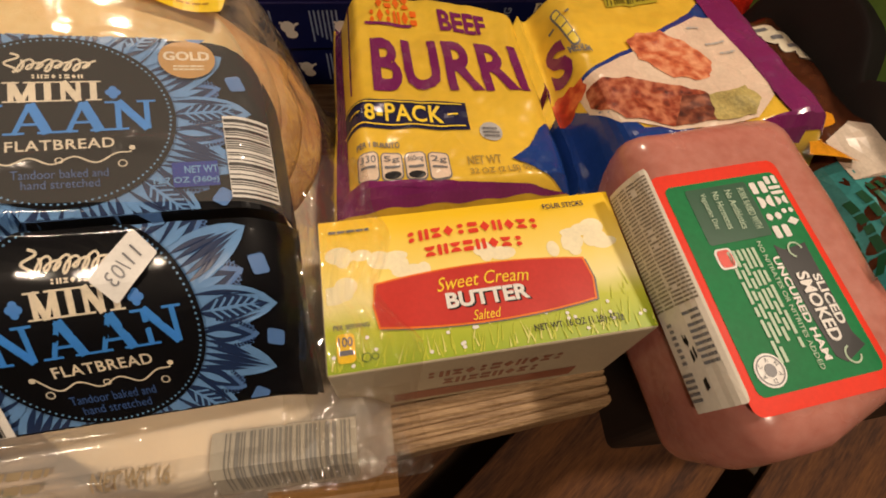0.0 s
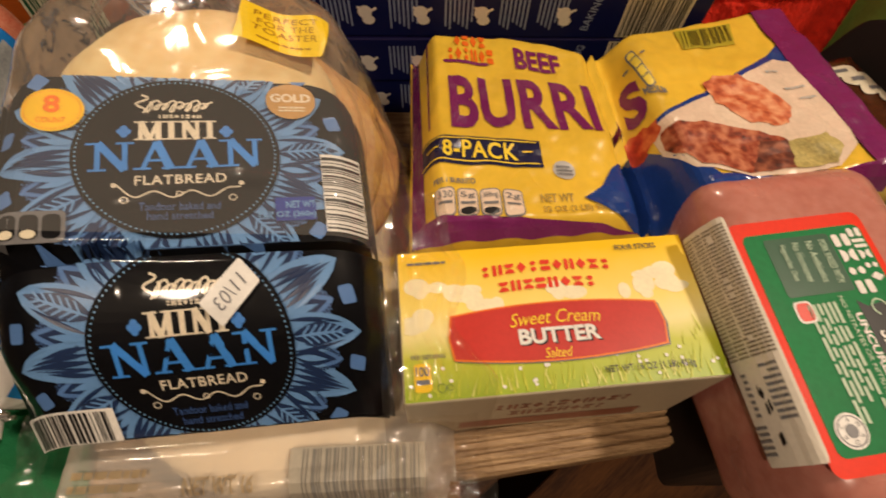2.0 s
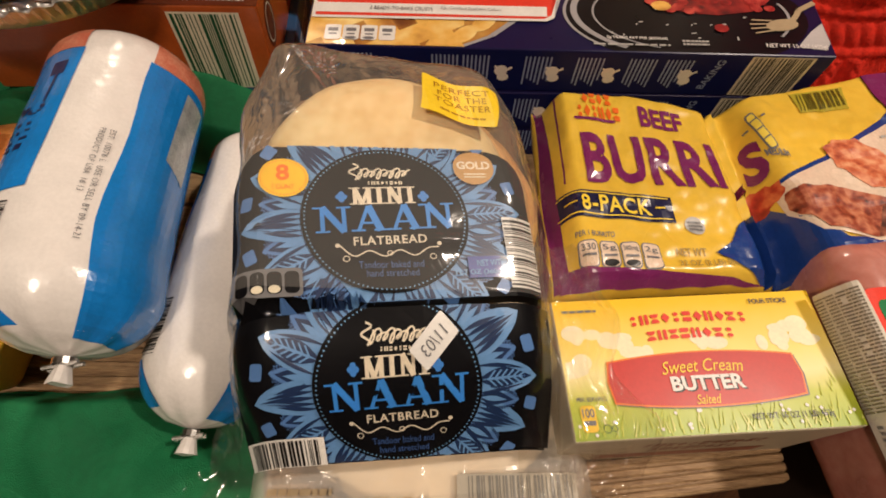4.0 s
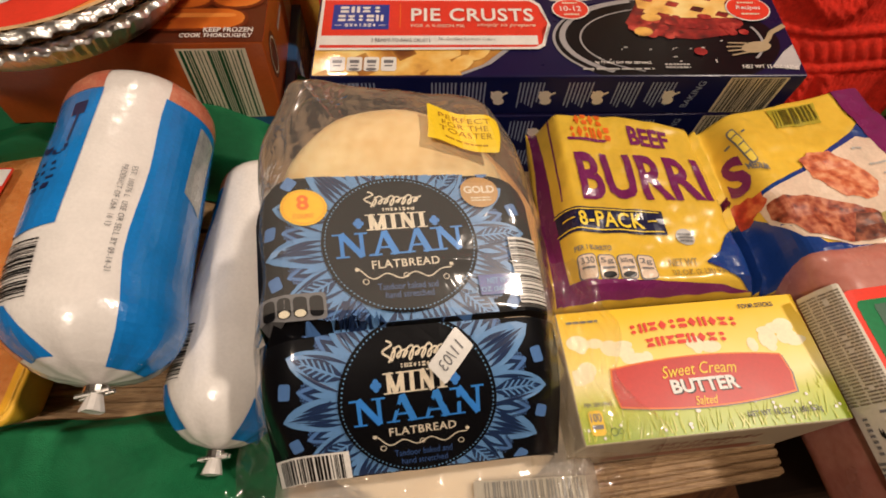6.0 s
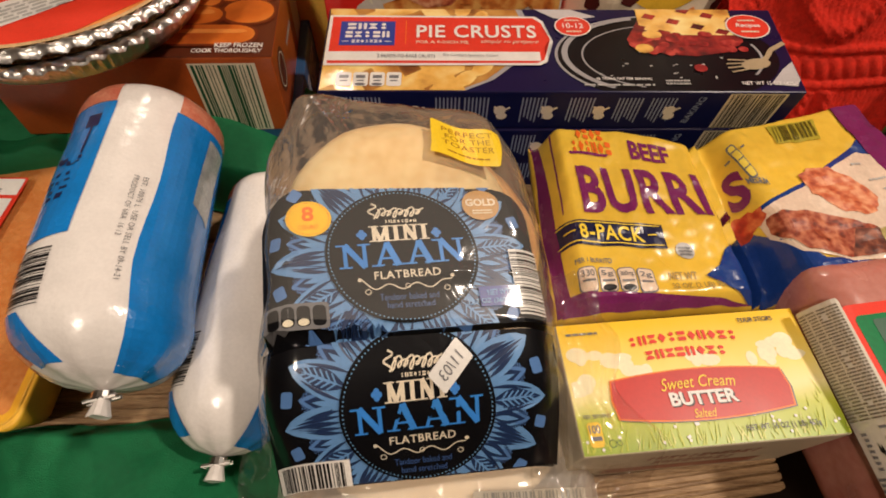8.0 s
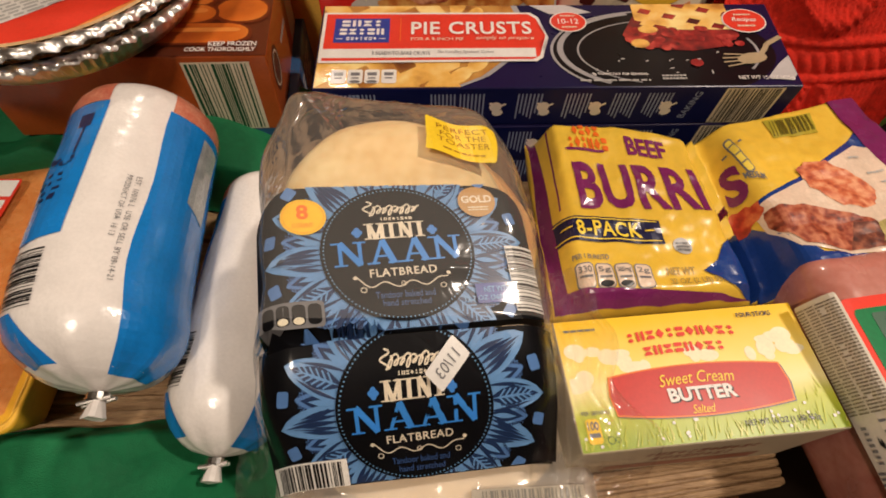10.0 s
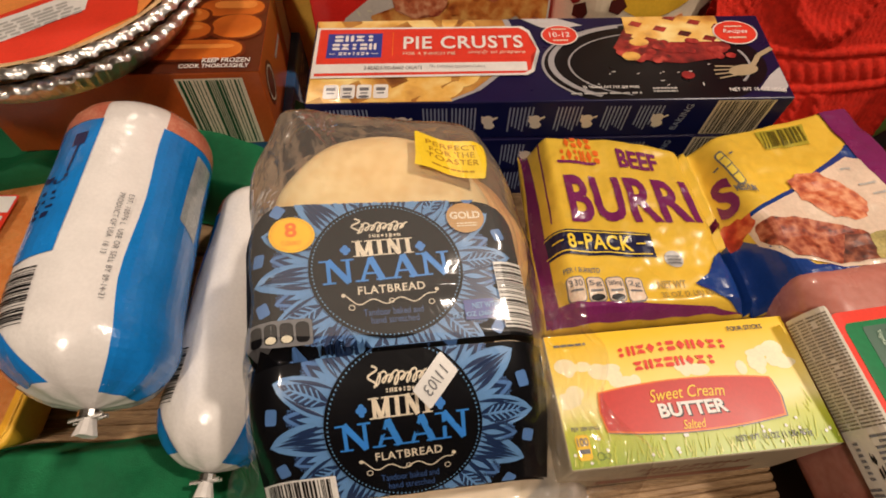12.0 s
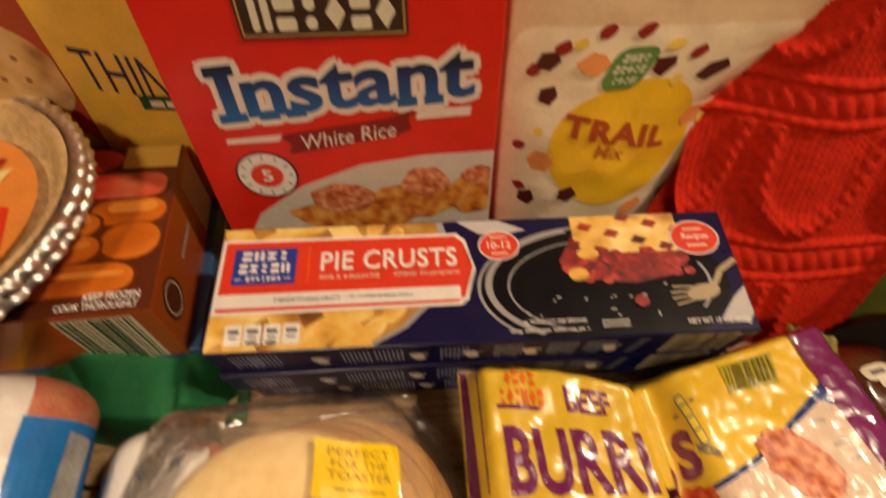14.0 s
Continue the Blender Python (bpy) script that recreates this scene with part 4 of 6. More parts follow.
jumper = thing("knit_jumper", pose(0, 0, 0), "bright red cable-knit wool jumper heaped beside the cartons", "jumper")
part("knit_front", sheet_bm(knit, 620, 360), KNIT, jumper, smooth=True)
part("knit_back", sheet_bm(lambda u, v: knit(u, v) + Vector((0, 0.06 + 0.05 * math.sin(3.14 * v), 0)), 30, 20), KNIT, jumper, smooth=True)

# ---- pie tins with crumb crust ----
FOIL = mat("aluminium_foil", (0.90, 0.87, 0.82), 0.36, 1.0, var=0.05, bump=0.3, bscale=250)
CRUST = mat("crumb_crust", (0.58, 0.37, 0.17), 0.75, var=0.3, scale=150, bump=0.6, bscale=500)


def tin(m, top):
    t = thing("pie_tin", m, "crimped foil pie tin with crumb crust" + (" and a printed card" if top else ", under another tin"), "pie tin", "stack of pie tins")
    prof = [(0.000, 0.0), (0.045, 0.0), (0.078, 0.0), (0.083, 0.002), (0.0865, 0.008), (0.092, 0.0185), (0.0955, 0.024), (0.0985, 0.0262), (0.1025, 0.0268), (0.1045, 0.0255), (0.1055, 0.0235)]
    bm = bmesh.new()
    N = 288
    rows = []
    for i, (r_, z) in enumerate(prof):
        row = []
        for k in range(N):
            a = 6.283185 * k / N
            w = 0.0
            if 4 <= i <= 6:
                w = 0.0012 * math.sin(96 * a)
            if i >= 7:
                w = 0.0026 * (abs(math.sin(27 * a + 0.9 * math.sin(5 * a))) - 0.6)
            row.append(bm.verts.new(((r_ + w) * math.cos(a), (r_ + w) * math.sin(a), z + (0.0026 * (abs(math.sin(27 * a + 0.5 + 0.9 * math.sin(5 * a))) - 0.6) if i >= 8 else 0))))
        rows.append(row)
    for i in range(len(prof) - 1):
        for k in range(N):
            q = (rows[i][k], rows[i][(k + 1) % N], rows[i + 1][(k + 1) % N], rows[i + 1][k])
            bm.faces.new(q)
    bmesh.ops.remove_doubles(bm, verts=rows[0], dist=1e-5)
    part("foil_tin", bm, FOIL, t, smooth=True)
    cr = [(0.0, 0.006), (0.074, 0.006), (0.080, 0.0085), (0.0895, 0.0235), (0.0925, 0.0252), (0.0955, 0.0252)]
    part("crust", sheet_bm(lambda u, v: Vector((cr[int(v * 5 + 0.5)][0] * math.cos(u * 6.28319), cr[int(v * 5 + 0.5)][0] * math.sin(u * 6.28319), cr[int(v * 5 + 0.5)][1])), 72, 5, wrap=True), CRUST, t, smooth=True)
    if top:
        S = lambda u, v, h=0.0: Vector((u, v, 0.011 + h + 0.002 * math.sin(u * 30)))
        cd = decal("card", disc(0, 0, 0.072, 0.072, 48), S, 0, mat("orange_card", (0.78, 0.27, 0.06), 0.4, var=0.1), t, "round printed card in orange, red and white", res=0.02)
        decal("card_red", [[(-0.03, -0.072), (0.045, -0.056), (0.055, -0.02), (0.03, 0.0), (-0.06, -0.006), (-0.07, -0.02), (-0.055, -0.046)]], S, 2 * L, BRIGHTRED, cd, res=0.02)
        decal("card_text_panel", [[(-0.055, -0.038), (0.018, -0.032), (0.026, -0.008), (-0.045, -0.010)]], S, 4 * L, WHITE, cd, res=0.02)
        decal("small_print", bars(-0.048, -0.034, 0.016, -0.014, 5, 7), S, 6 * L, PALEGREY, cd)
        decal("round_seal", disc(0.037, -0.020, 0.010, 0.008, 20), S, 4 * L, BLACK, cd)
        decal("slice_picture", [[(0.00, 0.010), (0.045, 0.006), (0.060, 0.022), (0.030, 0.040), (0.010, 0.030)]], S, 4 * L, CHERRY, cd, res=0.02)
        decal("slice_picture", [[(0.012, 0.002), (0.050, 0.000), (0.062, 0.012), (0.020, 0.014)]], S, 6 * L, PASTRY, cd, res=0.02)
        decal("cream_picture", disc(0.038, 0.018, 0.010, 0.007, 16), S, 8 * L, WHITE, cd)
    return t


tin(pose(-0.303, 0.274, 0.1105, 0, 0, 14), False)
tin(pose(-0.300, 0.271, 0.1225, 0, 0, 30), True)

# ---- meat tray ----
tray = thing("meat_tray", pose(-0.382, 0.115, 0.0), "yellow foam tray of raw poultry under clear wrap", "meat tray")
YFOAM = mat("yellow_foam", (0.80, 0.46, 0.03), 0.5, var=0.06, bump=0.1)
RAW = mat("raw_poultry", (0.70, 0.33, 0.11), 0.28, col2=(0.56, 0.20, 0.05), scale=35, coat=0.5, bump=0.2, bscale=80, sss=0.1)


def tray_bm():
    bm = box_bm(0.215, 0.222, 0.044, 0.0)
    top = [f for f in bm.faces if f.normal.z > 0.9]
    for v in bm.verts:
        if v.co.z < 0.01:
            v.co.x *= 0.86
            v.co.y *= 0.86
    bmesh.ops.inset_individual(bm, faces=top, thickness=0.012)
    bmesh.ops.translate(bm, verts=list({v for f in top for v in f.verts}), vec=(0, 0, -0.006))
    bmesh.ops.bevel(bm, geom=bm.edges[:], offset=0.006, segments=3, affect="EDGES", profile=0.5)
    return bm


part("foam_tray", tray_bm(), YFOAM, tray, smooth=True)
part("meat", sheet_bm(lambda u, v: Vector(((u - 0.5) * 0.193, (v - 0.5) * 0.200, 0.0385 + 0.007 * (1 - (2 * u - 1) ** 6) * (1 - (2 * v - 1) ** 6) * (0.75 + 0.35 * nz(u * 3, v * 3, 2, 1.3)))), 40, 40), RAW, tray, smooth=True)
part("wrap", sheet_bm(lambda u, v: Vector(((u - 0.5) * 0.212, (v - 0.5) * 0.218, 0.0447 + 0.0045 * (1 - (2 * u - 1) ** 6) * (1 - (2 * v - 1) ** 6) + 0.0005 * nz(u, v, 7, 14))), 40, 40), STIFFFILM, tray, smooth=True).visible_shadow = False
S = lambda u, v, h=0.0: Vector((u, v, 0.0497 + h))
pl_ = decal("price_label", turned(rrect(-0.040, -0.008, 0.047, 0.057, 0.002, 0.002, 3), 0.047, 0.057, -1), S, 0, BRIGHTRED, tray, "white price label with a red border")
decal("price_label_face", turned(rect(-0.038, 0.0415, 0.0455, 0.0555) + rect(-0.038, -0.006, 0.0440, 0.0385), 0.047, 0.057, -1), S, 2 * L, WHITE, pl_)
decal("small_print", turned(bars(-0.034, 0.0435, 0.034, 0.0475, 2, 8) + bars(-0.034, 0.000, 0.030, 0.035, 4, 9), 0.047, 0.057, -1), S, 4 * L, GREY, pl_)

# ---- ground meat chubs ----
CHUBWHITE = mat("white_casing", (0.80, 0.76, 0.72), 0.24, var=0.05, coat=0.4, bump=0.6, bscale=55)
CHUBBLUE = mat("blue_casing_print", (0.012, 0.20, 0.60), 0.24, var=0.10, coat=0.4, bump=0.6, bscale=55)
CHUBCLEAR = mat("meat_through_casing", (0.50, 0.12, 0.07), 0.22, col2=(0.62, 0.26, 0.16), scale=90, coat=0.4, bump=0.3, bscale=120)
CHUBGREY = mat("smudged_panel_print", (0.22, 0.25, 0.26), 0.28, col2=(0.42, 0.45, 0.45), scale=120, coat=0.4)


def chub(m, length, radius, stripe, label, big, twist, bend):
    c = thing("meat_chub", m, label, "meat chub", "chubs of ground meat")

    def skin(a, s, h=0.0):
        """a: degrees from the top, to the right; s: 0 at the front clip, 1 at the back."""
        e = 0.17
        if s < e:
            k = (e - s) / e
            f = (1 - k ** 2.3) ** 0.5 * (1 - 0.10 * k) if k < 1 else 0.02
            f = max(f, 0.05)
        elif s > 1 - 0.13:
            k = (s - 0.87) / 0.13
            f = max((1 - k ** 2.6) ** 0.5, 0.04) if k < 1 else 0.04
        else:
            f = 1.0
        t = radians(a + twist * (s - 0.50))
        pleat = 1 + (0.05 * max(0, (0.12 - s) / 0.12) * math.sin(11 * t))
        rr = radius * f * pleat * (1 + 0.025 * nz(math.sin(t), math.cos(t), s * 3, 1.6)) + h
        z = rr * math.cos(t)
        z = max(z, -0.80 * radius)
        return Vector((rr * math.sin(t) * 1.03 + bend * max(0.0, 1 - s / 0.30) ** 1.5, s * length, z + 0.80 * radius))

    part("casing", sheet_bm(lambda u, v: skin(u * 360, v), 72, 60, wrap=True), CHUBWHITE, c, smooth=True)
    R_ = (6.0, 0.022)
    a0, a1 = stripe
    pa = a0 if big else a0 + 34
    right = [[(a1 + 1.2 * math.sin(k), 0.02 + 0.82 * k / 12) for k in range(13)] + [(a1 + 100, 0.84), (a1 + 105, 0.4), (a1 + 70, 0.02)]]
    decal("blue_print", right, skin, 0.0005, CHUBBLUE, c, "bright blue printed side", res=R_)
    decal("blue_print", [[(a0, 0.365), (a0, 0.84), (a0 - 70, 0.84), (a0 - 70, 0.40), (a0 - 30, 0.35)]], skin, 0.0005, CHUBBLUE, c, res=R_)
    decal("blue_print", [[(pa - 4, 0.04), (pa - 24, 0.155), (pa - 50, 0.16), (pa - 40, 0.04)]], skin, 0.0005, CHUBBLUE, c, res=R_)
    decal("bare_casing", [[(a1 + 1, 0.842), (a1 + 100, 0.842), (a1 + 100, 0.995), (a1 + 1, 0.995)]], skin, 0.0005, CHUBCLEAR, c, "clear casing end with meat showing", res=R_)
    decal("bare_casing", [[(a0 - 90, 0.842), (a0 - 1, 0.842), (a0 - 1, 0.995), (a0 - 90, 0.995)]], skin, 0.0005, CHUBCLEAR, c, res=R_)
    decal("bare_casing", [[(pa - 42, 0.05), (pa - 52, 0.17), (pa - 100, 0.30), (pa - 120, 0.05)]], skin, 0.0005, CHUBCLEAR, c, res=R_)
    decal("barcode", barcode(pa - 38, 0.165, pa - 7, 0.33, 20, 6, True), skin, 0.0006, BLACK, c, res=R_)
    decal("grey_panel", [[(a1 + 29, 0.54), (a1 + 32, 0.81), (a1 + 56, 0.80), (a1 + 52, 0.50)]], skin, 0.0008, CHUBGREY, c, res=R_)
    smudge = []
    r = random.Random(3)
    for _ in range(26):
        a, s_ = a0 - r.uniform(14, 44), r.uniform(0.48, 0.64)
        smudge += rect(a, s_, a + r.uniform(2, 7), s_ + r.uniform(0.004, 0.014))
    decal("smudged_print", smudge + stroke([(a0 - 14, 0.64), (a0 - 13, 0.76)], 2.2, 60) + rect(a0 - 20, 0.74, a0 - 8, 0.79), skin, 0.0008, NAVY, c, res=R_)

    def run(text, a, s0, s1, wdt):
        return [[(a + wdt * y, s1 - (s1 - s0) * x) for x, y in p] for p in letters(text, 0.0, 0.0, 1.1)]

    am = a1 - 13
    if big:
        decal("lettering", run("EST. 10076 L  USE OR SELL BY 09-14-21", am + 3.5, 0.23, 0.56, 3.6), skin, 0.0006, GREY, c, res=R_)
        decal("lettering", run("PRODUCT OF USA  16 13", am - 2.5, 0.36, 0.56, 3.6), skin, 0.0006, GREY, c, res=R_)
    else:
        decal("lettering", run("PRODUCT OF USA", am + 4, 0.42, 0.60, 3.6), skin, 0.0006, GREY, c, res=R_)
    bm = bmesh.new()
    bmesh.ops.create_cone(bm, cap_ends=True, segments=14, radius1=0.0050, radius2=0.0050, depth=0.003, matrix=pose(0, -0.002, 0.80 * radius, 90))
    for k in range(2):
        bmesh.ops.create_cone(bm, cap_ends=True, segments=8, radius1=0.0012, radius2=0.0012, depth=0.015, matrix=pose(0, -0.004, 0.80 * radius + 0.002 * (2 * k - 1), 0, 90, 10))
    bmesh.ops.translate(bm, verts=bm.verts, vec=(bend, 0, 0))
    cp = part("clip", bm, STEEL, c, "bright metal crimp clip")
    bm = bmesh.new()
    bmesh.ops.create_cone(bm, cap_ends=True, segments=10, radius1=0.0032, radius2=0.0055, depth=0.008, matrix=pose(0, -0.008, 0.80 * radius, 90))
    for v in bm.verts:
        v.co += Vector((nz(v.co.x, v.co.y, 1, 300), nz(v.co.x, v.co.z, 2, 300), 0)) * 0.0015 + Vector((bend, 0, 0))
    part("tail", bm, CHUBWHITE, cp, "twisted white casing tail")
    return c


chub(pose(-0.2215, 0.017, 0.0450, 2.5, 0, 4.5), 0.182, 0.0392, (-2, 42), "large white and blue chub of ground meat lying on the tray", True, 8, 0.009)
chub(pose(-0.1710, -0.004, 0.002, 1.5, 0, -1.5), 0.184, 0.0320, (-48, 52), "smaller white and blue film chub of ground meat beside the flatbreads", False, 20, 0.0)

# ---- green shopping bags ----
CLOTH = mat("green_nonwoven", (0.010, 0.155, 0.055), 0.62, var=0.15, scale=30, bump=0.5, bscale=1400, spec=0.3)
LIME = mat("lime_nonwoven", (0.16, 0.30, 0.055), 0.65, var=0.12, scale=30, bump=0.4, bscale=1400, spec=0.3)


def cloth(name, m, w, d, amp, seed, material, label, lift):
    b = thing(name, m, label, "shopping bag")

    def f(u, v):
        x, y = (u - 0.5) * w, (v - 0.5) * d
        fold = abs(nz(x * 0.6 + y * 0.5, y * 0.7, seed, 15)) * 1.7 + 0.40 * abs(nz(x, y * 0.5 + x * 0.4, seed + 3, 30)) + 0.05 * nz(x, y, seed + 5, 80)
        e = smooth01(min(u, 1 - u, v, 1 - v) / 0.12)
        return Vector((x + 0.010 * nz(y, x, seed, 22), y + 0.012 * nz(x, y, seed + 9, 18), 0.0015 + e * (amp * fold + lift(u, v))))

    ob = part("cloth", sheet_bm(f, 150, 120), material, b, smooth=True)
    so = ob.modifiers.new("thick", "SOLIDIFY")
    so.thickness, so.offset = 0.0008, 1
    return b


cloth("shopping_bag", pose(-0.285, 0.228, 0.0, 0, 0, 3), 0.30, 0.10, 0.030, 2.0, CLOTH, "crumpled dark green fabric shopping bag behind the meat", lambda u, v: 0.034 + 0.012 * math.sin(u * 7))
cloth("shopping_bag", pose(-0.258, -0.035, 0.0, 0, 0, 4), 0.235, 0.105, 0.018, 6.0, CLOTH, "crumpled green fabric shopping bag spread on the table", lambda u, v: 0.010 + 0.006 * math.sin(v * 5))
cloth("shopping_bag", pose(0.398, 0.160, 0.0, 0, 0, 5), 0.18, 0.30, 0.025, 11.0, LIME, "pale lime fabric shopping bag standing half open", lambda u, v: 0.10 + 0.02 * v)
# black cloth added for the shadow between the bread bag and the lime bag
cloth("shadow_cloth", pose(0.338, 0.135, 0.0, 0, 0, 10), 0.07, 0.22, 0.020, 15.0, mat("shadow_black", (0.012, 0.010, 0.009), 0.8), "black cloth added for the shadowed gap beside the groceries", lambda u, v: 0.062)

# ---- tortilla pack under the flatbreads ----
TORT = mat("pale_tortilla", (0.78, 0.66, 0.46), 0.55, col2=(0.68, 0.53, 0.33), scale=45, bump=0.2, bscale=120)
pack = thing("tortilla_pack", pose(-0.056, 0.040, 0.0, 0, 0, 2), "flat clear bag of pale tortillas under the flatbread bag", "tortilla pack")
for k in range(3):
    bm = bmesh.new()
    bmesh.ops.create_cone(bm, cap_ends=True, segments=56, radius1=0.079, radius2=0.079, depth=0.0085, matrix=Matrix.Translation((0.002 * k, 0.001 * k, 0.0055 + 0.0088 * k)))
    bmesh.ops.bevel(bm, geom=[e for e in bm.edges if len(e.link_faces) == 2 and e.calc_face_angle(0) > 1], offset=0.003, segments=2, affect="EDGES", profile=0.5)
    for v in bm.verts:
        v.co.y = max(v.co.y, -0.079) if v.co.y > 0 else v.co.y * (1 - 0.04 * abs(v.co.x) / 0.079) - 0.003 * (1 - abs(v.co.x) / 0.08)
        v.co.x *= 1.03
    part("tortilla_stack", bm, TORT, pack, smooth=True)


def pack_skin(u, v, h=0.0):
    x, y = (u - 0.5) * 0.180, (v - 0.5) * 0.176
    e = smooth01(min(u, 1 - u) / 0.08) * smooth01(min(v, 1 - v) / 0.06)
    return Vector((x, y, 0.003 + 0.0275 * e ** 0.6 + 0.0012 * nz(x, y, 4, 60) + 0.0016 * (abs(nz(x * 0.5, y, 7, 90)) - 0.15) + h))


part("bag_film", sheet_bm(pack_skin, 60, 60), clear_film("milky_pack_film", rough=0.14, gloss=0.07, bump=0.5, bscale=60, haze=0.40), pack, smooth=True).visible_shadow = False
FADE = ink("faded_brown_print", (0.40, 0.31, 0.19))
decal("lettering", word("NET WT 16", 0.36, 0.045, 0.52, 0.085, 0.02), pack_skin, 0.0024, FADE, pack, res=0.03)
decal("small_print", bars(0.10, 0.03, 0.27, 0.12, 3, 5), pack_skin, 0.0020, FADE, pack, res=0.03)
decal("barcode_panel", rect(0.60, 0.015, 0.92, 0.14), pack_skin, 0.0020, ink("grey_white_print", (0.50, 0.46, 0.38)), pack, res=0.02)
decal("barcode", barcode(0.63, 0.02, 0.91, 0.135, 26, 4), pack_skin, 0.0024, ink("faded_grey_print", (0.26, 0.25, 0.23)), pack, res=0.02)
part("seal_edge", sheet_bm(lambda u, v: Vector((0.035 + 0.056 * u, -0.094 + 0.016 * v, 0.006 + 0.005 * v + 0.0008 * math.sin(v * 30))), 10, 10), mat("amber_film_edge", (0.22, 0.11, 0.035), 0.3), pack)

# ---- mini naan bag ----
naan = thing("naan_bag", pose(-0.0648, 0.0378, 0.0, 0, 0, 4.9), "clear bag of small flatbreads with a black and blue card sleeve", "naan bag")
BREAD = mat("naan_crumb", (0.80, 0.64, 0.34), 0.55, col2=(0.66, 0.44, 0.18), scale=16, bump=0.35, bscale=160, sss=0.1)
BROWNED = mat("browned_naan_edge", (0.68, 0.44, 0.19), 0.5, col2=(0.56, 0.28, 0.09), scale=50, bump=0.3)


FRONT = [(0.0, 0.1000, 0.0)]  # the sleeve's front bends down over the loaves: y, z, slope
for k in range(90):
    y_, z_, a_ = FRONT[-1]
    a_ = radians(8 + 45 * min(1.0, k / 42))
    FRONT.append((y_ - 0.001 * math.cos(a_), z_ - 0.001 * math.sin(a_), a_))


def brow(u):
    return 34 * max(0.0, min(abs(u), 0.075) - 0.050) ** 2


def sleeve_z(u, y):
    """Height of the sleeve and the bread behind it."""
    if y >= -0.004:
        return 0.1066 - 0.177 * u + 0.235 * min(y, 0.062) + 0.05 * max(0.0, y - 0.062) - brow(u)
    for (y0, z0, _), (y1, z1, _) in zip(FRONT, FRONT[1:]):
        if y1 <= y:
            return z0 + (z1 - z0) * (y0 - y) / (y0 - y1) - 0.12 * u - brow(u)
    return FRONT[-1][1]


def loaf(cy, r0, z0, thick, edge, seed, tilt):
    bm = bmesh.new()
    N, rings = 56, (0.0, 0.35, 0.65, 0.85, 0.95, 1.0)
    rows = []
    for q in rings:
        rows.append([bm.verts.new((r0 * q * math.cos(6.2832 * k / N) * (1 + 0.03 * nz(math.cos(6.2832 * k / N), math.sin(6.2832 * k / N), seed, 1.3)), cy + r0 * q * math.sin(6.2832 * k / N),
                                   z0 + tilt * r0 * q * math.sin(6.2832 * k / N) - 0.15 * r0 * q * math.cos(6.2832 * k / N) - 0.012 * q ** 6 + 0.0022 * nz(q * math.cos(6.2832 * k / N), q * math.sin(6.2832 * k / N), seed, 3.0))) for k in range(N)])
    rows.append([bm.verts.new((v.co.x, v.co.y, v.co.z - thick + 0.006)) for v in rows[-1]])
    rows.append([bm.verts.new((v.co.x * 0.8, cy + (v.co.y - cy) * 0.8, v.co.z - 0.003)) for v in rows[-1]])
    for a, b in zip(rows, rows[1:]):
        for k in range(N):
            bm.faces.new((a[k], b[k], b[(k + 1) % N], a[(k + 1) % N]))
    bm.faces.new(rows[-1][::-1])
    bmesh.ops.remove_doubles(bm, verts=rows[0], dist=1e-5)
    return part("naan_bread", bm, BREAD if edge else BROWNED, naan, smooth=True)


for k in range(4):
    loaf(0.0595 + 0.0035 * k, 0.0580 + 0.0010 * k, 0.1170 - 0.0120 * k, 0.0120, k == 0, k, 0.19).location.x = 0.0060 * k - 0.001
for k in range(4):
    loaf(0.010, 0.052, 0.064 - 0.0085 * k, 0.009, True, k + 7, 0.10)


def sleeve(u, v, h=0.0):
    if v >= 0:
        x, y = 0.97 * u, 0.87 * (v - 0.041)
        x, y = x - 0.07 * y - 0.0021, y + 0.07 * x + 0.0325
        return Vector((x, y, sleeve_z(x, y) + h))
    q = max(0.0, 0.003 - 1.06 * v - 0.035 * u) * 1000
    k = min(int(q), 88)
    (y0, z0, _), (y1, z1, a_) = FRONT[k], FRONT[k + 1]
    x = 0.97 * u
    return Vector((x, y0 + (y1 - y0) * (q - k) - h * math.sin(a_), z0 + (z1 - z0) * (q - k) - 0.12 * x - brow(x) + h * math.cos(a_)))


DEEPPETAL = ink("deep_petal_ink", (0.012, 0.030, 0.095))


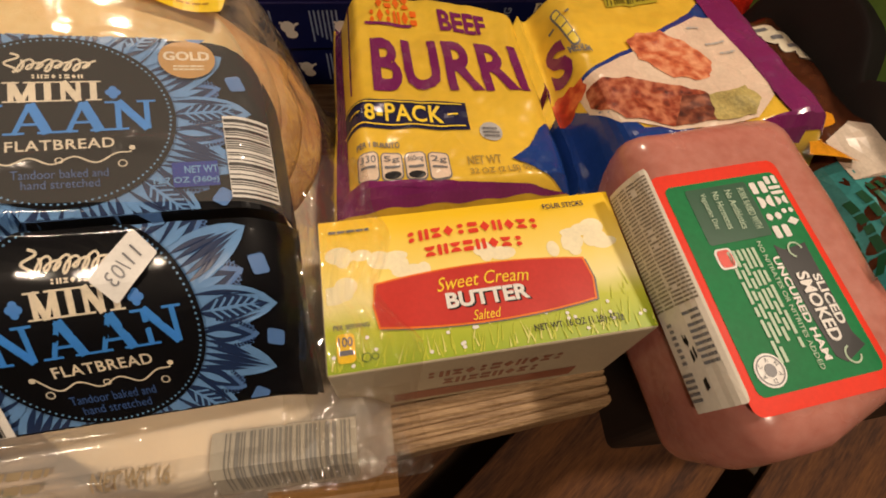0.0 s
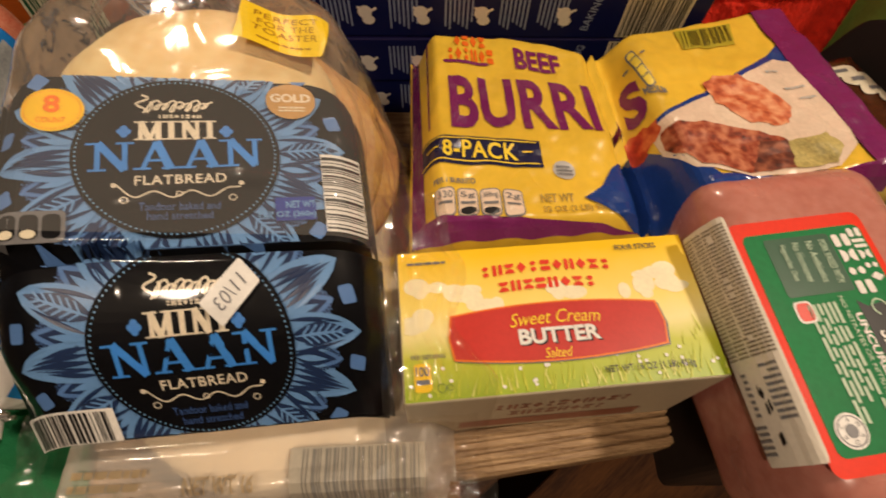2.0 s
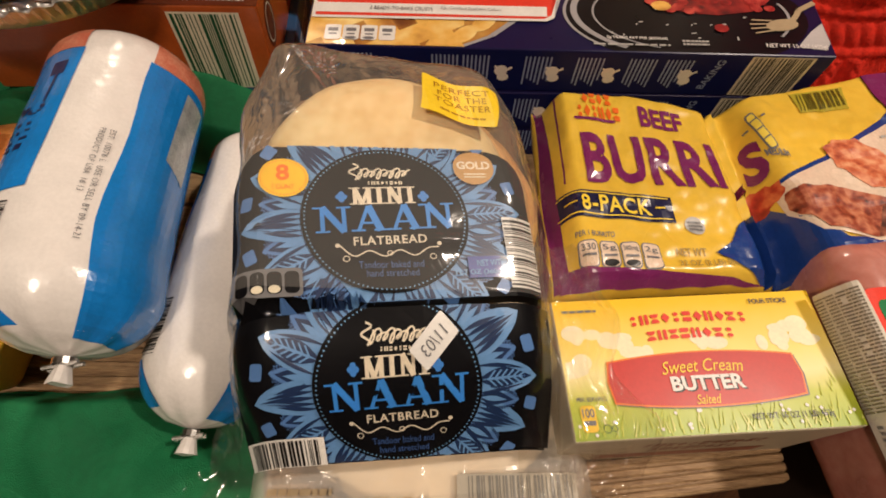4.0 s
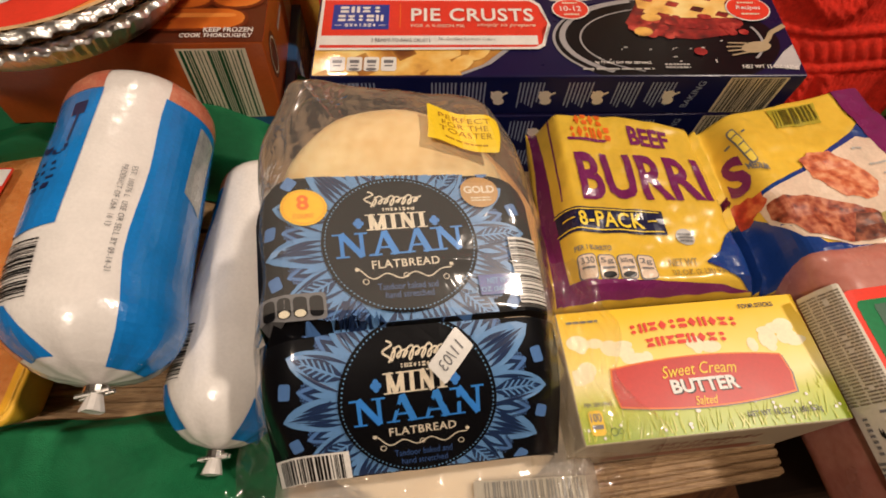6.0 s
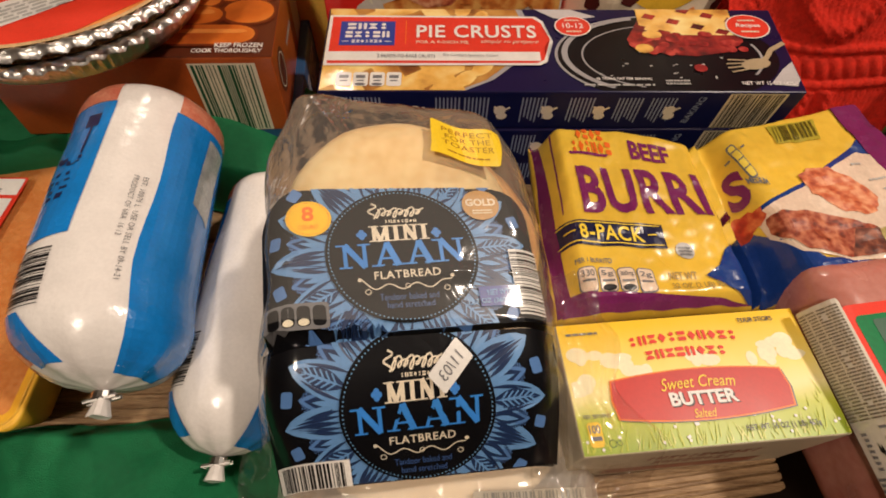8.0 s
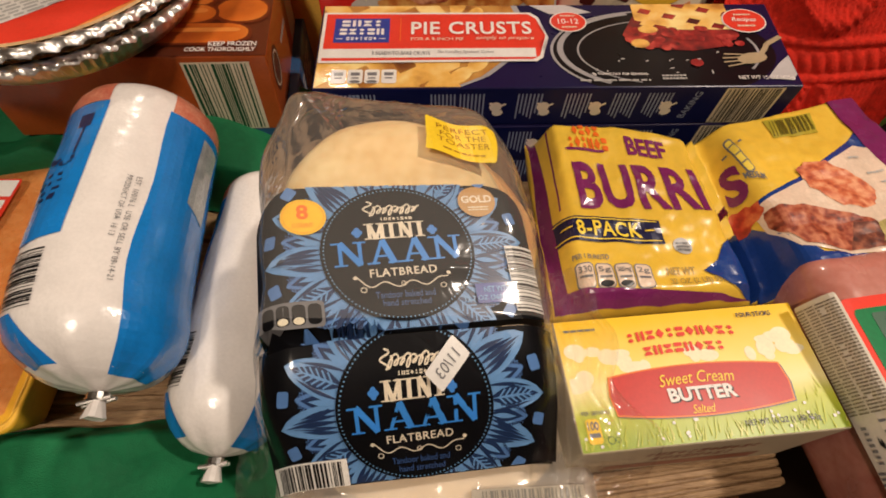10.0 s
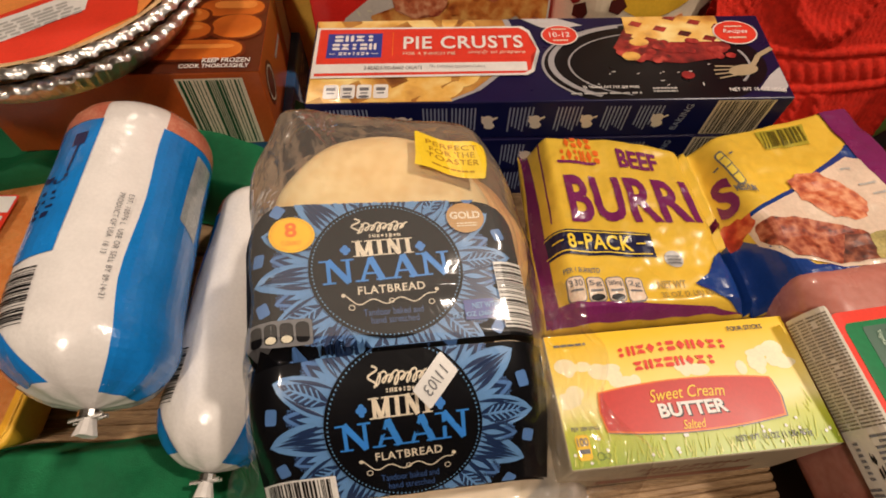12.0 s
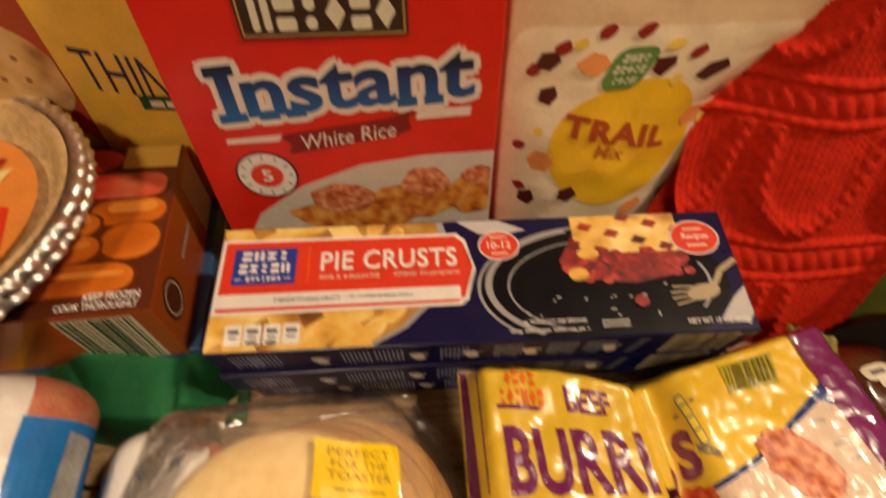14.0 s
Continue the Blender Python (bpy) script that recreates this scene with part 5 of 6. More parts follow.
def mandala(cv, clip, h0, low):
    """The printed flower round the black disc."""
    R0, N_ = 0.0365, 14
    host = SLEEVES[0 if low else 1]
    r0 = 0.030

    def ogive(q):
        return (1 - q) ** 0.75 * (1 + 1.6 * q) * 0.8 if q < 1 else 0.0

    def petal(k, off, r1, w, scale=1.0, q1=1.0):
        """One pointed petal as a function of its length q and side t, and its outline."""
        a = 2 * math.pi * (k + off) / N_ + 0.05
        c, s = math.cos(a), math.sin(a)

        def P(q, t):
            rad, t = r0 + (r1 - r0) * q, t * w / 2 * ogive(min(q, 1.0))
            return (rad * c - t * s, cv + (rad * s + t * c) * 0.98)

        qs = [q1 * i / 9 for i in range(10)]
        return P, [P(q, -scale) for q in qs] + [P(q, scale) for q in qs[-2::-1]]

    def lens(P, o, qa, qb, wd, bow=0.0):
        """A slit that follows the petal, o its side."""
        st = [i / 7 for i in range(8)]
        one = [P(qa + (qb - qa) * x, o + bow * x - wd * math.sin(math.pi * x) / 2) for x in st]
        two = [P(qa + (qb - qa) * x, o + bow * x + wd * math.sin(math.pi * x) / 2) for x in st[-2:0:-1]]
        return one + two

    ground, back, slits, front, dark, pale, dots = disc(0, cv, 0.0435, 0.0428, 48), [], [], [], [], [], []
    for k in range(N_):
        P, shape = petal(k, 0.5, 0.0545, 0.0185)
        back.append(shape)
        for i in range(12):
            q = 0.42 + 0.045 * i
            for sg in (-1, 1):
                slits += stroke([P(q, 0.60 * sg), P(q + 0.03, 0.90 * sg)], 0.0009)
                dots += disc(*P(q, 1.14 * sg), 0.00035, 0.00035, 5)
        slits.append(lens(P, 0, 0.20, 0.90, 0.95))
        pale.append(lens(P, 0, 0.26, 0.76, 0.36))
        P, shape = petal(k, 0.0, 0.0620, 0.0185)
        front.append(shape)
        if k % 2:
            for o, qb, wd in ((-0.68, 0.70, 0.27), (-0.36, 0.82, 0.27), (0, 0.92, 0.34), (0.36, 0.82, 0.27), (0.68, 0.70, 0.27)):
                dark.append(lens(P, o, 0.16, qb, wd, -0.3 * o))
        else:
            dark.append(lens(P, 0, 0.14, 0.92, 1.15))
            pale.append(lens(P, 0, 0.18, 0.84, 0.16))
            for i in range(6):
                q = 0.30 + 0.085 * i
                for sg in (-1, 1):
                    pale += stroke([P(q, 0), P(q + 0.10, 0.46 * sg * (1 - 0.3 * abs(q - 0.5)))], 0.00075)
            for sg in (-1, 1):
                dark.append(lens(P, 0.76 * sg, 0.12, 0.80, 0.17, -0.1 * sg))
    decal("petal_ground", ground, sleeve, h0, PETAL, host, res=0.012, clip=clip)
    decal("petal_print", back, sleeve, h0 + L, PETAL, host, res=0.012, clip=clip)
    decal("petal_slits", slits, sleeve, h0 + 2 * L, DEEPPETAL, host, clip=clip)
    decal("dotted_print", dots, sleeve, h0 + 2 * L, PETAL, host, clip=clip)
    decal("petal_print", front, sleeve, h0 + 4 * L, MIDPETAL, host, res=0.012, clip=clip)
    decal("petal_slits", dark, sleeve, h0 + 5 * L, DEEPPETAL, host, clip=clip)
    decal("petal_veins", pale, sleeve, h0 + 6 * L, MIDPETAL, host, clip=clip)
    leaf = []
    for k in range(N_):
        a = 2 * math.pi * (k + 0.5) / N_ + 0.05
        x, y = 0.0600 * math.cos(a), cv + 0.0600 * math.sin(a)
        leaf += turned(rrect(x - 0.0028, y - 0.0034, x + 0.0028, y + 0.0034, 0.0012), x, y, math.degrees(a))
    decal("leaf_print", leaf, sleeve, h0 + 4 * L, PETAL, SLEEVES[0 if low else 1], clip=clip)
    h = h0 + 10 * L
    decal("round_panel", disc(0, cv, R0, R0, 56), sleeve, h, LABELBLACK, SLEEVES[0 if low else 1], res=0.012, clip=clip)
    decal("dotted_ring", [p for k in range(110) for p in disc(0.0348 * math.cos(k * 0.05712), cv + 0.0348 * math.sin(k * 0.05712), 0.00042, 0.00042, 6)], sleeve, h + L, PALEPETAL, SLEEVES[0 if low else 1], clip=clip)


SERIF = mat("off_white_lettering", (0.74, 0.66, 0.52), 0.45)
MIDPETAL = ink("mid_petal_ink", (0.145, 0.31, 0.59))
DIMBLUE = ink("dim_blue_ink", (0.05, 0.11, 0.30))
NAANBLUE = ink("naan_blue_ink", (0.05, 0.26, 0.72))


def serif_word(chars, u0, v0, u1, v1, stem, tilt=0.0):
    """Capitals with slab serifs out of strokes: M, I, N, A."""
    widths = {"M": 1.25, "I": 0.5, "N": 1.05, "A": 1.1}
    tot = sum(widths[c] for c in chars) + 0.18 * (len(chars) - 1)
    k, x, out, hgt = (u1 - u0) / tot, u0, [], v1 - v0

    def foot(cx, y, w=2.3):
        return rect(cx - stem * w / 2, y, cx + stem * w / 2, y + hgt * 0.07)

    for c in chars:
        w = widths[c] * k
        a, b = x + stem * 0.7, x + w - stem * 0.7
        if c == "I":
            m = (a + b) / 2
            out += stroke([(m, v0), (m, v1)], stem) + foot(m, v0) + foot(m, v1 - hgt * 0.07)
        elif c == "N":
            out += stroke([(a, v0), (a, v1)], stem * 0.7) + stroke([(a, v1), (b, v0)], stem * 1.1) + stroke([(b, v0), (b, v1)], stem * 0.7) + foot(a, v0) + foot(a - stem * 0.4, v1 - hgt * 0.07) + foot(b, v1 - hgt * 0.07)
        elif c == "M":
            m = (a + b) / 2
            out += stroke([(a, v0), (a, v1)], stem * 0.8) + stroke([(a, v1), (m, v0)], stem) + stroke([(m, v0), (b, v1)], stem * 0.7) + stroke([(b, v0), (b, v1)], stem) + foot(a, v0) + foot(b, v0) + foot(a, v1 - hgt * 0.07) + foot(b, v1 - hgt * 0.07)
        else:
            m = (a + b) / 2
            out += stroke([(a, v0), (m, v1)], stem * 0.6) + stroke([(m, v1), (b, v0)], stem * 1.2) + rect(a + (b - a) * 0.22, v0 + hgt * 0.28, a + (b - a) * 0.78, v0 + hgt * 0.36) + foot(a, v0) + foot(b, v0)
        x += w + 0.18 * k
    return [[(u, v + tilt * (u - u0)) for u, v in p] for p in out]


def sleeve_words(cv, h, tilt=0.0):
    c = cv
    host = SLEEVES[0 if cv < 0 else 1]
    curl = [(-0.0112 + 0.0225 * q / 90 + 0.0013 * math.sin(q * 0.56) + 0.0012 * math.cos(q * 0.56), c + 0.0216 + (0.0021 + 0.0009 * math.sin(q * 0.21)) * math.cos(q * 0.56)) for q in range(91)]
    swash = [(-0.0128 + 0.0026 * math.sin(q * 0.3) * (1 - q / 60), c + 0.0268 - 0.0085 * q / 30) for q in range(31)]
    script = stroke(curl, 0.0008) + stroke(swash, 0.0009)
    decal("brand_mark", script, sleeve, h, SERIF, host)
    decal("brand_mark", marks(8, -0.0075, c + 0.0158, 0.0085, c + 0.0176, 5), sleeve, h, SERIF, host)
    decal("lettering", serif_word("MINI", -0.0145, c + 0.0055, 0.0130, c + 0.0142, 0.0021, 0.02), sleeve, h, SERIF, SLEEVES[0 if cv < 0 else 1])
    for x in (-0.0188, 0.0172):
        decal("leaf_print", disc(x - 0.0012, c + 0.0095, 0.0013) + disc(x + 0.0012, c + 0.0095, 0.0013) + disc(x, c + 0.0110, 0.0013) + disc(x, c + 0.0080, 0.0013), sleeve, h, SKY, SLEEVES[0 if cv < 0 else 1])
    decal("lettering", serif_word("NAAN", -0.0292, c - 0.0085, 0.0292, c + 0.0042, 0.0026, 0.03), sleeve, h, NAANBLUE, SLEEVES[0 if cv < 0 else 1], "bright blue capitals")
    decal("lettering", word("FLATBREAD", -0.0150, c - 0.0150, 0.0165, c - 0.0108, 0.015, 0, 0, 1.1, 0.0008), sleeve, h, SERIF, SLEEVES[0 if cv < 0 else 1])
    scroll = [(-0.0215 + 0.043 * q / 50, c - 0.0190 + 0.0014 * math.cos(q * 0.42) + 0.0035 * (abs(q - 25) / 25) ** 6) for q in range(51)]
    decal("scroll_print", stroke(scroll, 0.0006) + ring(-0.0185, c - 0.0212, 0.0011, 0.0011, 0.0004, 0.0004, 14) + ring(0.0185, c - 0.0212, 0.0011, 0.0011, 0.0004, 0.0004, 14) + ring(0, c - 0.0190, 0.0009, 0.0009, 0.0004, 0.0004, 14) + disc(-0.0218, c - 0.0148, 0.0010) + disc(0.0218, c - 0.0148, 0.0010), sleeve, h, SERIF, SLEEVES[0 if cv < 0 else 1])
    decal("lettering", word("Tandoor baked and", -0.0135, c - 0.0262, 0.0140, c - 0.0228, 0.0) + word("hand stretched", -0.0105, c - 0.0305, 0.0115, c - 0.0272, 0.0), sleeve, h, DIMBLUE, SLEEVES[0 if cv < 0 else 1])


VB = -0.0685
low_clip, up_clip = (-0.0712, VB, 0.0712, -0.0001), (-0.067, 0.0, 0.067, 0.0785)
SLEEVES = [part("sleeve_front", sheet_bm(lambda u, v: sleeve((u - 0.5) * 0.143, VB + (-0.0001 - VB) * v), 36, 40), LABELBLACK, naan, "black card sleeve printed with blue petals", smooth=True)]
top_shape = rrect(-0.067, 0.0, 0.067, 0.0785, 0.022, 0.020, 6)[0]
top_shape = [(x, max(y, 0.0)) if y > 0.05 else (x if abs(x) < 0.06 else math.copysign(0.067, x), 0.0 if y < 0.03 else y) for x, y in top_shape]
SLEEVES.append(decal("sleeve_back", [top_shape], sleeve, 0.0, LABELBLACK, naan, "black card sleeve printed with blue petals", res=0.006))
part("sleeve_fold", sheet_bm(lambda u, v: sleeve((u - 0.5) * 0.134, 0.0) + Vector((0, 0.0015 * v, -0.0105 * v)), 36, 2), LABELBLACK, naan)
part("sleeve_underside", sheet_bm(lambda u, v: sleeve((u - 0.5) * 0.138, VB) + Vector((0, -0.0012 + 0.014 * v, -0.016 * v)), 30, 4), LABELBLACK, naan)
for sx in (-1, 1):
    part("sleeve_side", sheet_bm(lambda u, v: sleeve(sx * 0.067, 0.062 * u) + Vector((sx * 0.002 * math.sin(3.14 * v), 0, -0.034 * v)), 16, 6), LABELBLACK, naan)
mandala(-0.0325, low_clip, L, True)
mandala(0.0395, up_clip, L, False)
sleeve_words(-0.0325, 13 * L)
sleeve_words(0.0410, 13 * L)
H13 = 13 * L
decal("count_badge", disc(-0.0425, 0.0605, 0.0105, 0.0098, 36), sleeve, H13, YELLOW, SLEEVES[1], res=0.006)
decal("dotted_ring", [p for k in range(40) for p in disc(-0.0425 + 0.0094 * math.cos(k * 0.157), 0.0605 + 0.0087 * math.sin(k * 0.157), 0.00035, 0.00035, 5)], sleeve, H13 + L, ORANGE, SLEEVES[1])
decal("lettering", word("8", -0.0455, 0.0590, -0.0400, 0.0672, 0.03) + word("COUNT", -0.0475, 0.0545, -0.0380, 0.0570, 0.0), sleeve, H13 + L, ORANGE, SLEEVES[1])
decal("award_badge", disc(0.0425, 0.0660, 0.0098, 0.0092, 36), sleeve, H13, GOLDINK, SLEEVES[1], res=0.006)
decal("lettering", word("GOLD", 0.0345, 0.0650, 0.0505, 0.0695, 0.04), sleeve, H13 + L, SERIF, SLEEVES[1])
decal("small_print", bars(0.0375, 0.0605, 0.048, 0.0635, 2, 3, 0.1), sleeve, H13 + L, CREAM, SLEEVES[1])
decal("barcode_panel", rect(0.0520, 0.0030, 0.0668, 0.0390), sleeve, H13, WHITE, SLEEVES[1], res=0.004)
decal("barcode", barcode(0.0523, 0.0040, 0.0665, 0.0380, 22, 5, True), sleeve, H13 + L, BLACK, SLEEVES[1], res=0.004)
decal("weight_panel", rect(0.0335, 0.0085, 0.0485, 0.0190), sleeve, H13, ROYAL, SLEEVES[1])
decal("lettering", word("NET WT", 0.0375, 0.0140, 0.0485, 0.0172, 0.02) + word("12.7 OZ (360g)", 0.0275, 0.0092, 0.0485, 0.0125, 0.02), sleeve, H13 + L, PALEPETAL, SLEEVES[1])
decal("nutrition_panel", rrect(-0.0660, 0.0035, -0.0365, 0.0165, 0.002), sleeve, H13, GREY, SLEEVES[1], res=0.006)
for k in range(4):
    x = -0.0640 + 0.0068 * k
    decal("nutrition_icon", rrect(x, 0.0050, x + 0.0058, 0.0150, 0.0022), sleeve, H13 + L, LABELBLACK, SLEEVES[1])
    if k in (1, 2):
        decal("nutrition_icon", disc(x + 0.0029, 0.0070, 0.0024, 0.0018, 14), sleeve, H13 + 2 * L, CREAM, SLEEVES[1])
decal("barcode_panel", rect(-0.0695, VB + 0.0005, -0.0345, -0.0530), sleeve, H13, WHITE, SLEEVES[0], res=0.006)
decal("barcode", barcode(-0.0670, VB + 0.001, -0.0370, -0.0540, 24, 15), sleeve, H13 + L, BLACK, SLEEVES[0], res=0.006)
tag = turned(rrect(0.0105, -0.0235, 0.0215, -0.0035, 0.001), 0.016, -0.0135, -46)
ds = decal("date_sticker", tag, sleeve, 0.0050, WHITE, naan, "white paper date sticker", res=0.006)
decal("lettering", turned([[(0.0135 + 0.005 * (1 - y), -0.0198 + 0.0126 * (1 - x)) for x, y in p] for p in letters("11/03", 0.0)], 0.016, -0.0135, -46), sleeve, 0.0053, GREY, ds)


def film(u, v, h=0.0):
    """The clear bag over the breads; u and v in metres."""
    zb = sleeve_z(max(-0.066, min(0.066, u)), max(-0.06, min(0.10, v))) + 0.0042
    eu = smooth01((0.094 - abs(u)) / 0.032)
    ev = smooth01((v + 0.086) / 0.022) * smooth01((0.168 - v) / 0.050)
    z = 0.026 + (zb - 0.026) * eu * ev
    edge = 1 - eu * ev
    z += (0.0010 + 0.006 * edge) * nz(u, v, 8, 45)
    z += 0.0026 * edge * math.sin((v if abs(u) > 0.066 else u) * 260 + 7 * nz(u, v, 4, 30)) + 0.0012 * edge * nz(u, v, 2, 200)
    z += 0.007 * edge * (abs(nz(u, v * 0.5, 12, 70)) - 0.2) + 0.0006 * (1 - edge) * max(0.0, 0.12 - abs(nz(u, v, 21, 20))) / 0.12
    z += 0.0017 * smooth01((u + 0.036) / 0.03) * math.exp(-((v - 0.017 - 0.12 * u - 0.002 * math.sin(u * 90)) / 0.0028) ** 2)
    z += 0.020 * math.exp(-((u + 0.085) / 0.022) ** 2 - ((v - 0.145) / 0.030) ** 2) * (1 + 0.6 * nz(u, v, 1, 120))
    return Vector((u * (1 - 0.48 * smooth01((v - 0.080) / 0.095)) + 0.004 * nz(v, u, 3, 30), v, z + h))


EDGEFILM = clear_film("creased_film", rough=0.10, gloss=0.13, bump=0.6, bscale=50, haze=0.02)
# its diffuse white paints in room light reflected off the upper film
SHEENFILM = clear_film("sheen_bag_film", rough=0.11, gloss=0.055, bump=0.22, bscale=26, haze=0.078)
part("bag_film", sheet_bm(film, 80, 130, -0.068, 0.068, 0.0, 0.118), SHEENFILM, naan, "clear plastic bag with reflected light painted in as white", smooth=True).visible_shadow = False
part("bag_film", sheet_bm(film, 80, 40, -0.068, 0.068, -0.072, 0.0), FILM, naan, "glossy clear plastic bag", smooth=True).visible_shadow = False
for u0, u1, v0, v1, n, m_ in ((0.068, 0.100, -0.090, 0.172, 30, 170), (-0.100, -0.068, -0.090, 0.172, 30, 170), (-0.068, 0.068, 0.118, 0.172, 100, 40), (-0.068, 0.068, -0.090, -0.072, 100, 16)):
    part("bag_edge", sheet_bm(film, n, m_, u0, u1, v0, v1), EDGEFILM, naan, "creased shiny edge of the bag", smooth=True).visible_shadow = False
def drape(u, v):
    """The bag's loose side, lying over the carton beside it."""
    y = -0.092 + 0.128 * v
    out = 0.030 + 0.010 * nz(v, 0, 5, 5) + 0.012 * (1 - v)
    z = 0.0722 + 0.0045 * (1 - u) + 0.0035 * abs(nz(u, v, 2, 5)) * 2 + 0.0016 * math.sin(u * 9 + 5 * nz(u, v, 8, 3)) + 0.0012 * nz(u, v, 6, 18)
    return Vector((0.067 + out * u, y, z - 0.040 * smooth01((-0.054 - y) / 0.030)))


part("bag_side", sheet_bm(drape, 40, 90), clear_film("loose_film", rough=0.06, gloss=0.14, bump=0.8, bscale=45, haze=0.012), naan, "loose shiny side of the clear bag", smooth=True).visible_shadow = False
part("bag_tail", sheet_bm(lambda u, v: Vector((0.050 + 0.052 * u + 0.006 * v, -0.092 + 0.060 * v, 0.030 + 0.018 * v + 0.0022 * math.sin(u * 21) + 0.003 * nz(u, v, 3, 4))), 60, 30), clear_film("crimped_film", gloss=0.10, bump=0.6, bscale=160), naan, "crimped clear bag end", smooth=True).visible_shadow = False
part("bag_tail", sheet_bm(lambda u, v: Vector((-0.105 + 0.05 * u, -0.115 + 0.06 * v, 0.022 + 0.014 * v + 0.003 * nz(u, v, 3, 5))), 24, 24), FILM, naan, smooth=True).visible_shadow = False
YS = lambda u, v, h=0.0: film(u + 0.010, v - 0.008, 0.0012 + h) + Vector((0, 0, 0.0016 * math.sin(u * 190)))
ts = decal("toaster_sticker", turned(rrect(0.0070, 0.0890, 0.0430, 0.1140, 0.0010), 0.025, 0.10, -12), YS, 0, mat("yellow_sticker", (0.86, 0.60, 0.015), 0.4, var=0.06), naan, "bright yellow paper sticker on the bag", res=0.003)
for txt, a, b, v0 in (("PERFECT", 0.0125, 0.0385, 0.1070), ("FOR THE", 0.0140, 0.0365, 0.1020), ("TOASTER", 0.0125, 0.0385, 0.0970)):
    decal("lettering", turned(word(txt, a, v0, b, v0 + 0.0036, 0.0, 0, 0, 1.05), 0.025, 0.10, -12), YS, L, ink("ochre_ink", (0.40, 0.20, 0.01)), ts, res=0.004)
decal("small_print", turned(bars(0.015, 0.0925, 0.036, 0.0945, 1, 6, 0), 0.025, 0.10, -12), YS, L, ink("ochre_print_ink", (0.45, 0.24, 0.01)), ts, res=0.004)

# ---- bag of burritos, bent in the middle ----
BAGY = mat("yellow_bag_film", (0.80, 0.52, 0.05), 0.30, var=0.08, scale=20, coat=0.25, bump=0.22, bscale=38)
burr = thing("burrito_bag", pose(0, 0, 0), "glossy yellow and purple bag of frozen burritos, bent in the middle", "burrito bag")


def bag(u, v, h=0.0):
    """u: 0 to 1 over one half, 1 to 2 over the other; v: 0 near, 1 far."""
    if u <= 1:
        a, b, c, d = (0.014, 0.063), (0.130, 0.070), (0.012, 0.203), (0.113, 0.186)
        k, top = u, 0.067 + 0.009 * v
    else:
        a, b, c, d = (0.130, 0.070), (0.274, 0.090), (0.113, 0.186), (0.246, 0.222)
        k, top = u - 1, 0.084
    x = a[0] * (1 - k) * (1 - v) + b[0] * k * (1 - v) + c[0] * (1 - k) * v + d[0] * k * v
    y = a[1] * (1 - k) * (1 - v) + b[1] * k * (1 - v) + c[1] * (1 - k) * v + d[1] * k * v
    e = smooth01(min(u, 2 - u) / 0.16) ** 0.7 * smooth01((v + 0.05) / 0.11) ** 0.7 * smooth01((1.012 - v) / 0.09) ** 0.7
    low = 0.046
    z = low + (top - low) * e
    z -= (0.012 + 0.022 * (1 - v)) * math.exp(-((u - 1.05) / 0.06) ** 2) * e
    z += 0.0018 * nz(x, y, 1, 45) + 0.0009 * nz(x, y, 6, 130) + 0.0012 * (abs(nz(x, y * 0.6, 9, 60)) - 0.2)
    z += 0.003 * (1 - e) * math.sin(u * 34 + v * 9)
    y += 0.006 * math.sin(3.1 * u) * smooth01((v - 0.7) / 0.3) * (1 if u < 1 else 0)
    return Vector((x, y, z + h))


bm = bmesh.new()
g = {}
NU, NV = 170, 84
for s_ in (0, 1):
    for i in range(NU + 1):
        for j in range(NV + 1):
            edge = i in (0, NU) or j in (0, NV)
            key = (0 if edge else s_, i, j)
            if key not in g:
                p = bag(2 * i / NU, j / NV)
                g[key] = bm.verts.new(p if s_ == 0 else (p.x, p.y, max(0.001, 0.044 - (p.z - 0.044) * 1.3)))
    for i in range(NU):
        for j in range(NV):
            q = [g[(0 if (a in (0, NU) or b in (0, NV)) else s_, a, b)] for a, b in ((i, j), (i + 1, j), (i + 1, j + 1), (i, j + 1))]
            bm.faces.new(q if s_ == 0 else q[::-1])
part("bag_body", bm, BAGY, burr, smooth=True)
BR = (0.02, 0.025)
FP = mat("purple_bag_print", (0.19, 0.020, 0.115), 0.26, var=0.1, coat=0.35, bump=0.3, bscale=55)
FB = mat("blue_bag_print", (0.012, 0.045, 0.22), 0.24, var=0.1, coat=0.4, bump=0.3, bscale=55)
FN = mat("navy_bag_print", (0.014, 0.014, 0.055), 0.28, var=0.1, coat=0.3)
FT = mat("tortilla_bag_print", (0.76, 0.60, 0.46), 0.26, var=0.08, coat=0.35, bump=0.2, bscale=55)
h = 0.0006
decal("purple_border", [[(0.012, 0.01), (0.075, 0.01), (0.056, 0.08), (0.045, 0.5), (0.050, 0.99), (0.012, 0.99)]], bag, h, FP, burr, res=BR)
decal("purple_border", [[(0.03, 0.002), (0.97, 0.002), (0.83, 0.020), (0.60, 0.026), (0.41, 0.030), (0.25, 0.047), (0.06, 0.082)]], bag, 1.3 * h, FP, burr, res=BR)
decal("thin_line", rect(0.096, 0.47, 0.103, 0.93), bag, h, FP, burr, res=BR)
decal("brand_shade", rrect(0.185, 0.785, 0.425, 0.80, 0.02, 0.006), bag, h, FP, burr, res=BR)
decal("brand_mark", marks(4, 0.245, 0.865, 0.425, 0.925, 2, 0.008) + marks(6, 0.205, 0.795, 0.460, 0.858, 6, 0.004), bag, 1.4 * h, mat("orange_bag_print", (0.80, 0.15, 0.015), 0.3), burr, res=BR)
